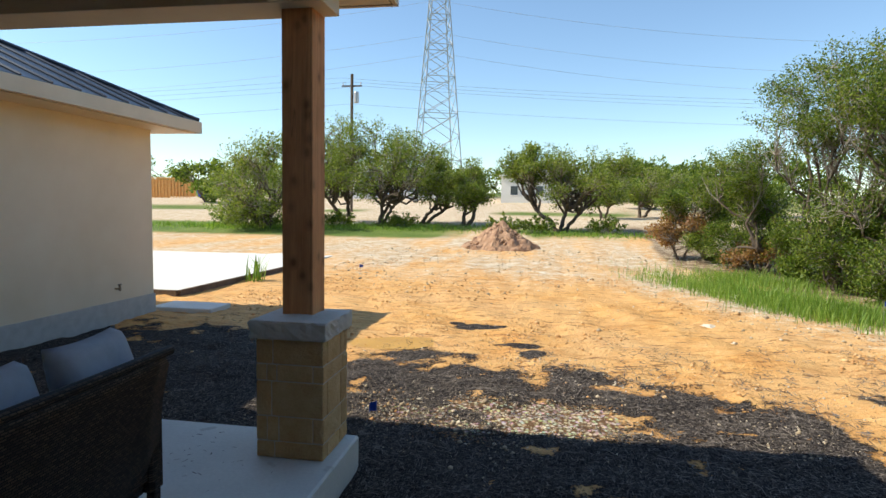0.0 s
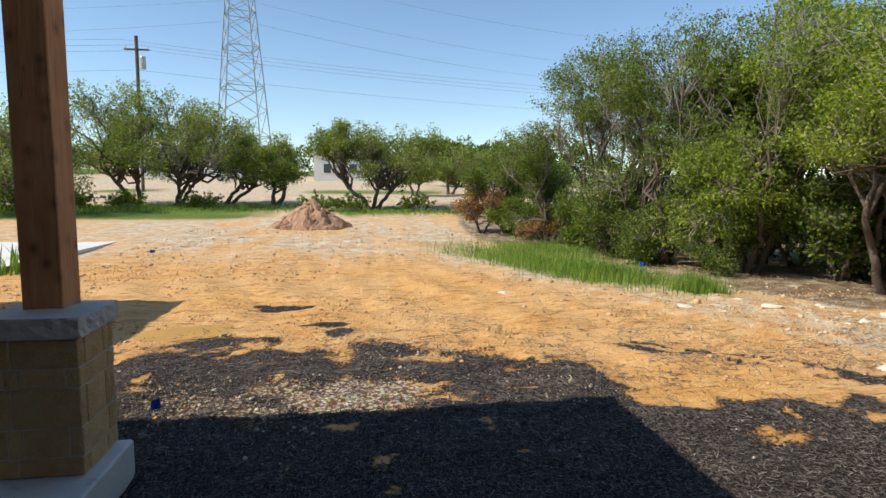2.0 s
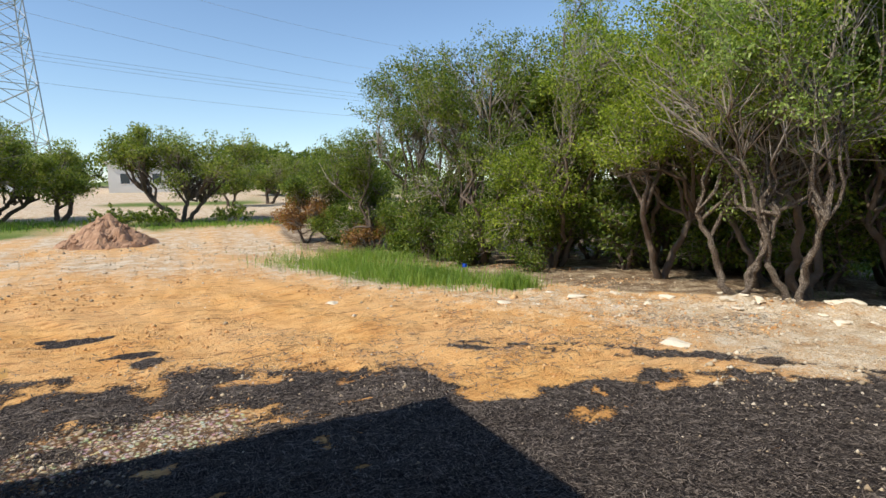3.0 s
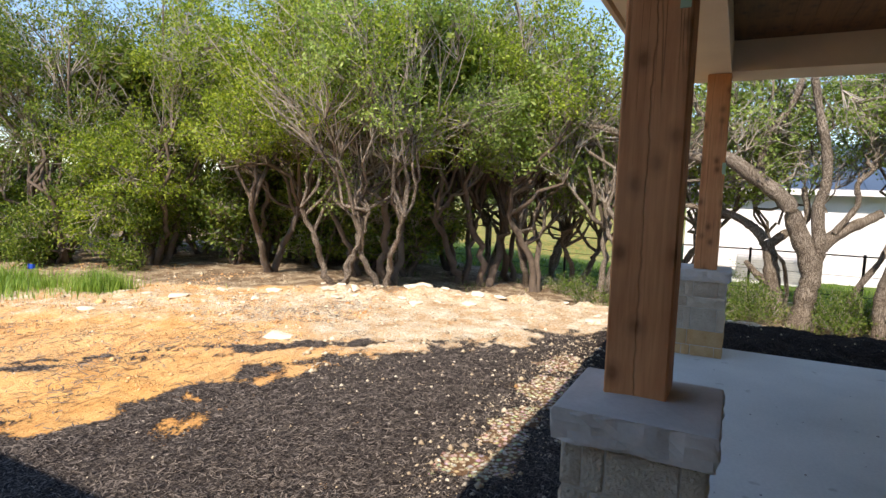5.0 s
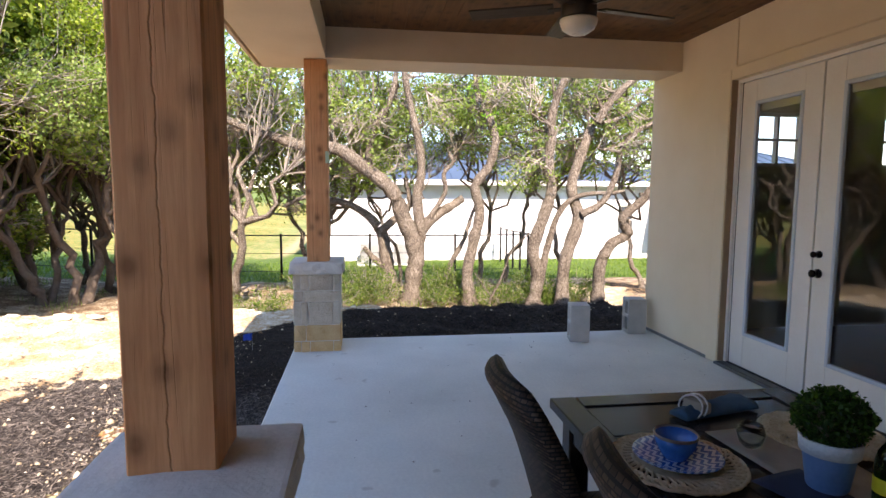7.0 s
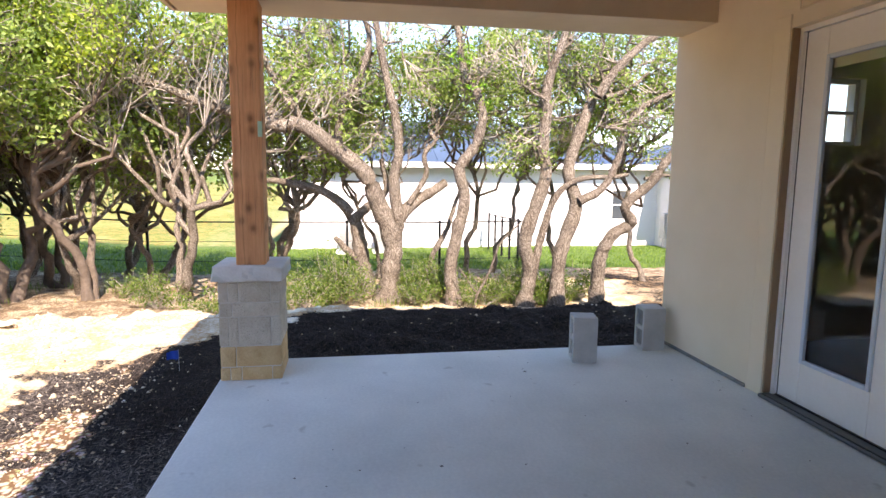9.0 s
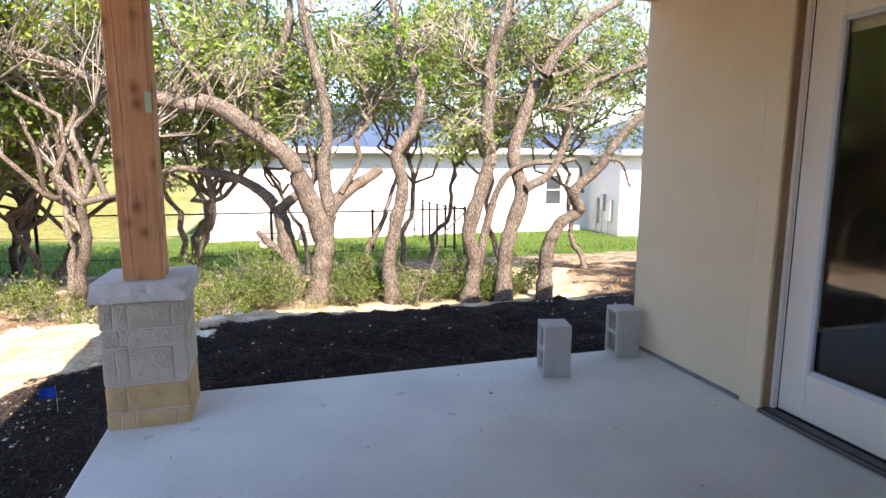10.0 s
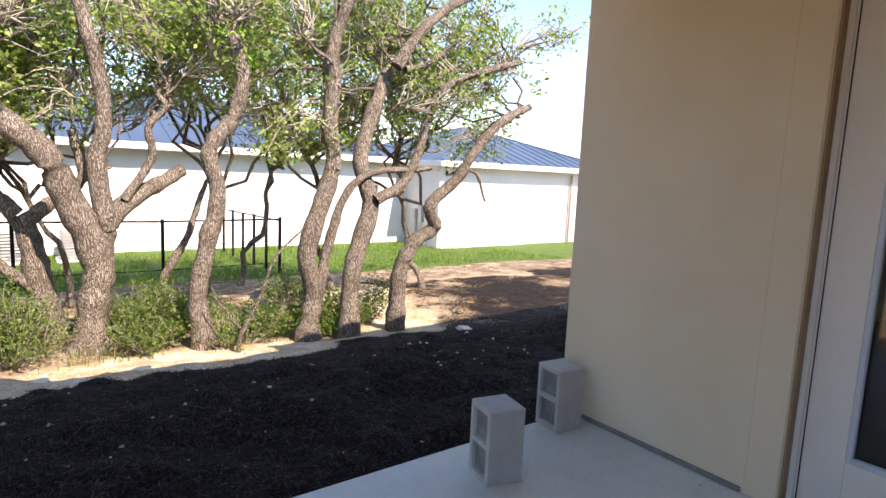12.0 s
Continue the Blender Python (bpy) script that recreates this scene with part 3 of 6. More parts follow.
def column(x, y, px, py, seed, warm=2, top=BEAM):
    col = thing("porch_column", "limestone block pier with a flat cap and square cedar post", "column", (x, y, 0), "porch columns")
    half = 0.222
    part("core", boxed(-half + 0.007, half - 0.007, -half + 0.007, half - 0.007, 0, 0.76), M["mortar"], col)
    z = 0.002
    for k, (h, tone) in enumerate(COURSES):
        mt = M["limestone_tan"] if k < warm else M["limestone"]
        s = SPLITS[k]
        depth = 0.07
        lap = depth if k % 2 else 0.0
        lap2 = depth - lap
        runs = [(-half + lap, half - lap, 0), (-half + lap, half - lap, 2), (-half + lap2, half - lap2, 1), (-half + lap2, half - lap2, 3)]
        for a, b, side in runs:
            cut = a + (b - a) * (s if (side + k) % 2 == 0 else 1 - s)
            for p0, p1 in ((a, cut), (cut, b)):
                w = p1 - p0 - 0.007
                ob = part("stone", stone_block(w, depth, h - 0.008, seed * 100 + k * 10 + side + int(p0 * 999), 0.014), mt, col)
                mid = (p0 + p1) / 2
                out = half - depth / 2
                pos = ((mid, -out), (out, mid), (mid, out), (-out, mid))[side]
                ob.matrix_local = pose(pos[0], pos[1], z, 0, 0, 90 if side % 2 else 0)
        z += h
    cap = boxed(-0.25, 0.25, -0.25, 0.25, 0.758, 0.872, 0.014, 2)
    bmesh.ops.subdivide_edges(cap, edges=[e for e in cap.edges if e.calc_length() > 0.3], cuts=11, use_grid_fill=True)
    bmesh.ops.subdivide_edges(cap, edges=[e for e in cap.edges if abs(e.verts[0].co.z - e.verts[1].co.z) > 0.06], cuts=2, use_grid_fill=True)
    rnd = random.Random(seed)
    for v in cap.verts:
        edge = max(abs(v.co.x), abs(v.co.y))
        if edge > 0.235 and v.co.z < 0.865:
            dent = 0.016 * noise.noise(v.co * 22 + Vector((seed * 5.0, 0, 0))) + rnd.uniform(-0.003, 0.002)
            v.co.x *= 1 + dent / 0.25
            v.co.y *= 1 + dent / 0.25
            v.co.z += 0.006 * noise.noise(v.co * 18)
        elif edge < 0.2 and v.co.z > 0.86:
            v.co.z += 0.012 * (1 - edge / 0.2)
    part("cap", cap, M["cap_stone"], col, "pale limestone cap with chiselled edges")
    post = boxed(px - x - 0.104, px - x + 0.104, py - y - 0.104, py - y + 0.104, 0.87, top, 0.006)
    part("post", post, M["cedar"], col, "square knotty cedar post")
    return col


column(2.50, 0.32, 2.565, 0.345, 1)
column(6.825, 0.335, 6.74, 0.32, 2)
column(-1.505, 3.458, -1.53, 3.52, 3, 5, 2.81)

# boxed beams, soffits and fascia
structure("beam_north", boxed(-1.298, 6.6, 0.22, 0.86, BEAM, CEIL + 0.05, 0.004), M["trim_paint"], "cream painted boxed porch beam", "beam")
structure("beam_east", boxed(6.6, 7.10, WALL_Y + 0.002, 0.86, BEAM + 0.002, CEIL + 0.05, 0.004), M["trim_paint"], "cream painted boxed porch beam", "beam")
structure("beam_west_wing", boxed(-6.3, -1.32, 3.30, 3.60, 2.80, CEIL + 0.05, 0.004), M["trim_paint"], "cream painted boxed porch beam", "beam")
structure("beam_corner", boxed(-1.66, -1.32, 0.22, 3.298, 2.802, CEIL + 0.05, 0.004), M["trim_paint"], "cream painted boxed porch beam", "beam")
structure("soffit_corner", boxed(-6.2, -1.08, 3.622, 3.98, 3.0, 3.03), M["trim_paint"], "cream soffit boards under the eave", "soffit")
structure("soffit_corner", boxed(-1.298, -1.08, 0.9, 3.62, 3.0, 3.03), M["trim_paint"], "cream soffit boards under the eave", "soffit")


def plank_ceiling(x0, x1, y0, y1, z, width=0.14):
    bm = bmesh.new()
    y = y0
    while y < y1 - 0.01:
        box(bm, x0, x1, y + 0.0015, min(y + width, y1) - 0.0015, z, z + 0.02)
        y += width
    box(bm, x0, x1, y0, y1, z + 0.012, z + 0.05)
    return bm


structure("ceiling", plank_ceiling(-6.2, 6.6, WALL_Y, 0.22, CEIL), M["ceiling_wood"], "dark stained tongue-and-groove porch ceiling", "ceiling")
structure("ceiling_wing", plank_ceiling(-6.2, -1.68, 0.22, 3.30, CEIL + 0.002), M["ceiling_wood"], "dark stained tongue-and-groove porch ceiling", "ceiling")


def hip_roof(name, x0, x1, y0, y1, z, slope, material, label, seam=0.42, fascia=0.17, trim=None):
    """A hip roof with raised seams and a fascia board, eaves at height z."""
    roof = thing(name, label, "roof", ((x0 + x1) / 2, (y0 + y1) / 2, z), kind="structure")
    w, d = (x1 - x0) / 2, (y1 - y0) / 2
    r = min(w, d)
    top = slope * r
    rx, ry = max(w - r, 0.01), max(d - r, 0.01)
    e = [(-w, -d, 0), (w, -d, 0), (w, d, 0), (-w, d, 0)]
    t = [(-rx, -ry, top), (rx, -ry, top), (rx, ry, top), (-rx, ry, top)]
    lo = [(p[0], p[1], -0.03) for p in e]
    vs = [tuple(c) for c in e + t + lo]
    fs = [(0, 1, 5, 4), (1, 2, 6, 5), (2, 3, 7, 6), (3, 0, 4, 7), (4, 5, 6, 7), (8, 9, 1, 0), (9, 10, 2, 1), (10, 11, 3, 2), (11, 8, 0, 3)]
    link_mesh("covering", vs, fs, material, roof)
    bm = bmesh.new()
    for sx, sy, half, other in ((1, 0, d, w), (-1, 0, d, w), (0, 1, w, d), (0, -1, w, d)):
        n = int(2 * half / seam)
        for i in range(1, n):
            s = -half + i * 2 * half / n
            run = min(r, half - abs(s))
            a = Vector((sx * w, s, 0.0)) if sx else Vector((s, sy * d, 0.0))
            b = a + Vector((-sx * run, -sy * run, slope * run))
            rod(bm, a + Vector((0, 0, 0.012)), b + Vector((0, 0, 0.012)), 0.018, 4)
    for i in range(4):
        rod(bm, Vector(e[i]) + Vector((0, 0, 0.015)), Vector(t[i]) + Vector((0, 0, 0.015)), 0.04, 5)
    part("seams", bm, material, roof)
    f = 0.035
    tm = trim or M["trim_paint"]
    for a in ((-w - f, w + f, -d - f, -d), (-w - f, w + f, d, d + f), (-w - f, -w, -d, d), (w, w + f, -d, d)):
        part("fascia", boxed(*a, -fascia - 0.002, -0.012, 0.004), tm, roof)
    return roof


hip_roof("roof_main", -6.2, 7.12, -14.0, 0.90, 2.95, 0.42, M["roof_metal"], "dark standing-seam metal hip roof over the porch")
hip_roof("roof_porch", -6.2, -1.07, -4.0, 4.0, 3.17, 0.42, M["roof_metal"], "dark standing-seam metal hip roof over the porch corner")
hip_roof("roof_wing", -15.0, -5.75, -8.0, 9.0, 2.97, 0.45, M["roof_metal"], "dark standing-seam metal hip roof of the wing", fascia=0.2)
structure("soffit_wing", boxed(-14.9, -5.8, -7.9, 8.95, 2.76, 2.79), M["trim_paint"], "cream soffit boards under the wing roof", "soffit")

# walls
DX0, DX1, DZ = 3.925, 5.80, 2.53
structure("wall_north", boxed(DX1, END_X, WALL_Y - 0.22, WALL_Y, 0.0, CEIL + 0.3), M["stucco"], "cream stucco house wall", "wall")
structure("wall_north", boxed(-6.2, DX0, WALL_Y - 0.22, WALL_Y, 0.0, CEIL + 0.3), M["stucco"], "cream stucco house wall", "wall")
structure("wall_north", boxed(DX0, DX1, WALL_Y - 0.22, WALL_Y, DZ, CEIL + 0.3), M["stucco"], "cream stucco house wall above the doors", "wall")
structure("trim", boxed(-6.1, DX1 - 0.06, WALL_Y, WALL_Y + 0.010, 2.625, 2.64, 0.004), M["trim_paint"], "thin stucco joint line above the doors", "trim")
structure("trim", boxed(DX1 - 0.066, DX1 - 0.054, WALL_Y, WALL_Y + 0.010, 2.642, CEIL, 0.004), M["trim_paint"], "thin stucco joint line above the doors", "trim")
structure("trim", boxed(DX1 + 0.004, DX1 + 0.16, WALL_Y, WALL_Y + 0.006, 0.004, 2.62, 0.005), M["stucco"], "slightly raised stucco band beside the doors", "trim")
structure("baseboard", boxed(DX1 + 0.17, END_X, WALL_Y, WALL_Y + 0.014, 0.0, 0.03, 0.005), M["joint_grey"], "grey sealed joint along the foot of the wall", "wall base")
structure("foundation", boxed(-6.2, END_X + 0.02, -14, WALL_Y - 0.302, -0.7, 0.0), M["concrete"], "grey concrete house foundation", "foundation")
# room behind the doors, with two small panes high in its east wall
E_W = [(-4.42, -5.06), (-6.02, -6.66)]
for a, b in ((WALL_Y - 0.22, -4.42), (-5.06, -6.02), (-6.66, -13.9)):
    structure("wall_east", boxed(END_X - 0.2, END_X, b, a, 0.0, CEIL + 0.3), M["stucco"], "cream stucco house wall", "wall")
for k, (a, b) in enumerate(E_W):
    structure("wall_east", boxed(END_X - 0.2, END_X, b, a, 0.0, 1.85), M["stucco"], "cream stucco house wall", "wall")
    structure("wall_east", boxed(END_X - 0.2, END_X, b, a, 2.45, CEIL + 0.3), M["stucco"], "cream stucco house wall", "wall")
structure("wall_south", boxed(-6.2, END_X, -14.1, -13.9, 0.0, CEIL + 0.3), M["stucco"], "cream stucco house wall", "wall")
structure("wall_inside", boxed(0.4, 0.5, -13.8, WALL_Y - 0.23, 0.0, CEIL), M["stucco"], "plain inside wall of the room", "wall")
structure("wall_inside", boxed(0.5, END_X - 0.2, -9.1, -9.0, 0.0, CEIL), M["stucco"], "plain inside wall of the room", "wall")
structure("floor_inside", boxed(0.5, END_X - 0.2, -9.0, WALL_Y - 0.25, 0.0, 0.012), M["ceiling_wood"], "dark wooden floor inside the house", "floor")
structure("ceiling_inside", boxed(0.4, END_X - 0.2, -9.0, WALL_Y - 0.22, CEIL, CEIL + 0.08), M["stucco"], "plain ceiling of the room", "ceiling")

# wing of the house
structure("wall_wing", boxed(-14.4, -6.3, -7.5, 8.5, 0.08, 2.80), M["stucco"], "cream stucco wall of the house wing", "wall")
structure("foundation_wing", boxed(-14.42, -6.28, -7.52, 8.52, -0.7, 0.08), M["block"], "grey concrete foundation of the wing", "foundation")


# ---- neighbour's house, fence and far things ----
def grounded(x, y):
    return float(height(x, y))


def wall_with_window(parent, x0, x1, y0, y1, z0, z1, win, material):
    """A wall running along y, with one real opening (y0, y1, z0, z1)."""
    a, b, c, d = win
    for q in ((x0, x1, y0, a, z0, z1), (x0, x1, b, y1, z0, z1), (x0, x1, a, b, z0, c), (x0, x1, a, b, d, z1)):
        part("wall", boxed(*q), material, parent)


def neighbour_house():
    z = -1.12
    h = thing("neighbour_house", "long white stucco house with a blue-grey metal roof", "house", (23.5, -8, z))
    root = h
    wall_with_window(root, -0.9, -0.7, -3.9, 9.7, -0.3, 2.95, (-2.8, -2.1, 1.03, 2.18), M["stucco_white"])
    wf = part("window", boxed(-0.86, -0.8, -2.8, -2.1, 1.03, 1.08), M["door_paint"], root, "white framed window with dark glass")
    part("frame", boxed(-0.86, -0.8, -2.8, -2.1, 2.13, 2.18), M["door_paint"], wf)
    part("frame", boxed(-0.86, -0.8, -2.8, -2.75, 1.08, 2.13), M["door_paint"], wf)
    part("frame", boxed(-0.86, -0.8, -2.15, -2.1, 1.08, 2.13), M["door_paint"], wf)
    part("frame", boxed(-0.855, -0.805, -2.75, -2.15, 1.59, 1.63), M["door_paint"], wf)
    part("pane", boxed(-0.83, -0.82, -2.75, -2.15, 1.08, 2.13), M["dark_glass"], wf)
    part("wall", boxed(-3.0, -0.902, -4.1, -3.9, -0.3, 2.95), M["stucco_white"], root)
    part("wall", boxed(-3.0, -2.8, -12.3, -4.102, -0.3, 2.9), M["stucco_white"], root)
    part("wall", boxed(-2.798, 8, -12.3, -12.1, -0.3, 2.9), M["stucco_white"], root)
    part("wall", boxed(-0.698, 8, 9.5, 9.7, -0.3, 2.9), M["stucco_white"], root)
    part("wall", boxed(7.8, 8, -12.098, 9.498, -0.3, 2.9), M["stucco_white"], root)
    part("plinth", boxed(-3.05, 8.05, -12.35, -4.05, -0.6, -0.28), M["concrete"], root)
    part("plinth", boxed(-0.95, 8.05, -4.05, 9.75, -0.6, -0.28), M["concrete"], root)
    for y0, w, hh, zz in ((-2.6, 0.28, 0.75, 0.55), (-2.15, 0.22, 0.6, 0.9), (-1.75, 0.3, 0.95, 0.4)):
        b = part("meter_box", boxed(y0, y0 + w, -3.9, -3.78, zz, zz + hh, 0.01), M["galvanised"], root, "grey electric meter box")
        part("conduit", rod(bmesh.new(), (y0 + w / 2, -3.83, -0.28), (y0 + w / 2, -3.83, zz), 0.02), M["galvanised"], b)
    part("downpipe", rod(bmesh.new(), (-3.1, -10.4, 2.8), (-3.1, -10.4, -0.3), 0.045), M["tan_trim"], root)


m_glass = bpy.data.materials.new("dark_glass")
nt_, b_ = nodes_of(m_glass)
b_.inputs["Base Color"].default_value = (0.05, 0.06, 0.07, 1)
b_.inputs["Roughness"].default_value = 0.08
M["dark_glass"] = m_glass
neighbour_house()
hip_roof("neighbour_roof", 22.1, 32.2, -12.6, 2.2, 2.0, 0.36, M["roof_blue"], "blue-grey standing-seam metal roof of the neighbour's house", 0.5, 0.2, M["stucco_white"])
hip_roof("neighbour_wing_roof", 20.0, 29.5, -20.8, -11.6, 1.96, 0.34, M["roof_blue"], "blue-grey standing-seam metal roof of the neighbour's wing", 0.5, 0.2, M["stucco_white"])


def ac_unit(x, y, turn):
    u = thing("air_conditioner", "grey outdoor air conditioner with louvred sides", "air conditioner", (x, y, grounded(x, y) - 0.02), "outdoor units")
    part("body", boxed(-0.4, 0.4, -0.4, 0.4, 0.06, 0.85, 0.03, 2), M["galvanised"], u)
    for k in range(9):
        part("louvre", boxed(-0.43, -0.40, -0.36, 0.36, 0.14 + k * 0.075, 0.17 + k * 0.075), M["block"], u)
    part("pad", boxed(-0.5, 0.5, -0.5, 0.5, 0, 0.06), M["concrete"], u)


ac_unit(21.6, -1.6, 0)
ac_unit(21.6, -0.4, 0)


def iron_fence():
    f = thing("iron_fence", "low black wire fence with slim posts", "fence", (17.4, 2, grounded(17.4, 2)))
    z0 = grounded(17.4, 2)
    ys = [-5.2 + 2.45 * k for k in range(11)]
    prev = None
    for k, y in enumerate(ys):
        z = grounded(17.4, y) - z0
        part("post", boxed(-0.03, 0.03, y - 2 - 0.03, y - 2 + 0.03, z - 0.1, z + 1.3, 0.006), M["black_iron"], f)
        if prev is not None:
            for hgt, rad in ((1.25, 0.018), (0.25, 0.008), (0.75, 0.006)):
                part("rail", rod(bmesh.new(), (0, prev[0] - 2, prev[1] + hgt), (0, y - 2, z + hgt), rad, 6), M["black_iron"], f)
        prev = (y, z)
    for k in range(6):
        xx = 0.9 * k
        zz = grounded(17.4 + xx, -5.2) - z0
        if k:
            part("post", boxed(xx - 0.03, xx + 0.03, -7.23, -7.17, zz - 0.1, zz + 1.3, 0.006), M["black_iron"], f)
    part("rail", rod(bmesh.new(), (0, -7.2, 1.22), (4.5, -7.2, 1.14), 0.018, 6), M["black_iron"], f)


iron_fence()


def lattice_tower(x, y):
    z = grounded(x, y) - 0.2
    t = thing("lattice_tower", "tall galvanised steel lattice transmission tower", "tower", (x, y, z), turn=22)
    lv = [0, 7, 12, 16.5, 20.5, 24, 27.5, 30.5, 33.5, 36.5, 39.5, 42.5, 45.5, 49, 53, 57]

    def half(h):
        return 4.7 - 3.1 * min(h, 42) / 42 - 0.9 * max(0, h - 42) / 15

    c = [(-1, -1), (1, -1), (1, 1), (-1, 1)]
    for a in c:
        bm = bmesh.new()
        for h0, h1 in zip(lv, lv[1:]):
            rod(bm, (a[0] * half(h0), a[1] * half(h0), h0), (a[0] * half(h1), a[1] * half(h1), h1), 0.13, 4)
        part("leg", bm, M["galvanised"], t)
    for s in range(4):
        a, b = c[s], c[(s + 1) % 4]
        bm = bmesh.new()
        for k, (h0, h1) in enumerate(zip(lv, lv[1:])):
            w0, w1 = half(h0), half(h1)
            rod(bm, (a[0] * w0, a[1] * w0, h0), (b[0] * w1, b[1] * w1, h1), 0.06, 4)
            rod(bm, (b[0] * w0, b[1] * w0, h0), (a[0] * w1, a[1] * w1, h1), 0.06, 4)
            if k % 2 == 0:
                rod(bm, (a[0] * w1, a[1] * w1, h1), (b[0] * w1, b[1] * w1, h1), 0.07, 4)
        part("bracing", bm, M["galvanised"], t)
    for h, w in ((42.5, 7.5), (47, 9), (52, 7)):
        for sgn in (-1, 1):
            bm = bmesh.new()
            rod(bm, (sgn * 2, 0, h), (sgn * w, 0, h - 0.3), 0.08, 4)
            rod(bm, (sgn * 2, 0, h + 1.6), (sgn * w, 0, h - 0.3), 0.07, 4)
            part("arm", bm, M["galvanised"], t)


lattice_tower(-21.4, 119.0)


def wire(a, b, sag, r, label="thin dark overhead cable"):
    p = np.linspace(np.array(a, float), np.array(b, float), 25)
    t = np.linspace(0, 1, 25)
    p[:, 2] -= sag * 4 * t * (1 - t)
    ob = fast_mesh("overhead_wire", *tube_arrays(p, np.full(25, r), 4), M["bark_far"] if r < 0.012 else M["galvanised"])
    tagged(ob, label, "cable", "overhead wires")


for z, dy in ((43, -3), (38.3, 3), (33.5, 0)):
    wire((-21.4, 119 + dy, z), (150, 150 + dy, z + 1), 7, 0.024, "pale high-voltage cable in the sky")
    wire((-21.4, 119 + dy, z), (-190, 90 + dy, z - 8), 6, 0.024, "pale high-voltage cable in the sky")


def power_pole(x, y):
    z = grounded(x, y)
    p = thing("power_pole", "dark wooden power pole with a crossarm and transformer", "utility pole", (x, y, z))
    part("pole", rod(bmesh.new(), (0, 0, -0.3), (0, 0, 11.2), 0.12, 10), M["bark_far"], p)
    part("crossarm", boxed(-0.85, 0.85, -0.05, 0.05, 10.2, 10.31), M["bark_far"], p)
    for q in (-0.75, 0.0, 0.75):
        part("insulator", lathe([(0.001, 10.34), (0.05, 10.36), (0.03, 10.45), (0.05, 10.5), (0.001, 10.56)], 8), M["galvanised"], p).location.x = q
    part("transformer", lathe([(0.001, 8.9), (0.22, 8.9), (0.22, 9.7), (0.18, 9.78), (0.001, 9.8)], 12), M["galvanised"], p).location.x = 0.38


power_pole(-15.3, 45.5)
for dx, z in ((-1.0, 12.0), (0.0, 11.65), (1.0, 11.3), (0.0, 9.9)):
    wire((-15.3 + dx, 45.5, z), (75, 62, z + 1.0), 1.6, 0.008)
    wire((-15.3 + dx, 45.5, z), (-110, 36, z - 1.5), 1.6, 0.008)


def far_house(x, y, w, d, h, wallm, roofm, label):
    z = grounded(x, y) - 0.1
    b = thing("far_house", label, "house", (x, y, z))
    part("wall", boxed(-w / 2, w / 2, -d / 2, d / 2, -0.5, h), wallm, b)
    vs = [(-w / 2 - 0.4, -d / 2 - 0.4, h), (w / 2 + 0.4, -d / 2 - 0.4, h), (w / 2 + 0.4, d / 2 + 0.4, h), (-w / 2 - 0.4, d / 2 + 0.4, h), (-w / 2 + d / 2, 0, h + d * 0.2), (w / 2 - d / 2, 0, h + d * 0.2)]
    link_mesh("roof", vs, [(0, 1, 5, 4), (1, 2, 5), (2, 3, 4, 5), (3, 0, 4), (3, 2, 1, 0)], roofm, b)
    for k in range(3):
        xx = -w * 0.33 + k * w * 0.33
        wd = part("window", boxed(xx - 0.5, xx + 0.5, -d / 2 - 0.03, -d / 2 + 0.02, 0.9, 2.1), M["door_paint"], b)
        part("pane", boxed(xx - 0.44, xx + 0.44, -d / 2 - 0.04, -d / 2 - 0.031, 0.96, 2.04), M["dark_glass"], wd)


far_house(0.0, 76, 9.5, 7, 3.3, M["concrete_pale"], M["block"], "pale one-storey house with a grey roof across the road")
far_house(-22, 84, 12, 8, 2.8, M["stucco_white"], M["roof_blue"], "pale one-storey house across the road")


def timber_frame(x, y):
    z = grounded(x, y)
    b = thing("timber_frame_house", "house under construction in raw yellow timber framing", "building frame", (x, y, z))
    for k in range(19):
        for dy in (-3, 3):
            part("stud", boxed(-4.5 + k * 0.5 - 0.06, -4.5 + k * 0.5 + 0.06, dy - 0.06, dy + 0.06, -0.3, 2.5), M["lumber"], b)
    for dy in (-3, 3):
        part("plate", boxed(-4.6, 4.6, dy - 0.08, dy + 0.08, 2.5, 2.66), M["lumber"], b)
        part("sheathing", boxed(-4.6, 1.5, dy + 0.07, dy + 0.1, -0.3, 2.4), M["lumber"], b)


M["lumber"] = surf("lumber", lin(196, 140, 78), lin(224, 172, 108), 4.0, 0.8, 30.0, 0.1, 0.002)
M["blue_plastic"] = surf("blue_plastic", lin(24, 62, 150), lin(34, 80, 180), 6.0, 0.4, 40.0, 0.05, 0.001)
timber_frame(-52.5, 76)


def dumpster(x, y):
    b = thing("dumpster", "blue steel dumpster beside the timber frame", "dumpster", (x, y, grounded(x, y)))
    bm = bmesh.new()
    vs = [bm.verts.new(v) for v in ((-1.3, -0.8, 0.15), (1.3, -0.8, 0.15), (1.3, 0.8, 0.15), (-1.3, 0.8, 0.15), (-1.5, -0.9, 1.35), (1.5, -0.9, 1.35), (1.5, 0.9, 1.35), (-1.5, 0.9, 1.35))]
    for f in ((3, 2, 1, 0), (0, 1, 5, 4), (1, 2, 6, 5), (2, 3, 7, 6), (3, 0, 4, 7)):
        bm.faces.new([vs[i] for i in f])
    part("body", bm, M["blue_plastic"], b)
    part("lid", boxed(-1.52, 1.52, -0.92, 0.92, 1.35, 1.42, 0.02), M["black_iron"], b)
    for q in (-1.0, 1.0):
        part("skid", boxed(q - 0.1, q + 0.1, -0.8, 0.8, 0, 0.15), M["black_iron"], b)


dumpster(-45.5, 74)


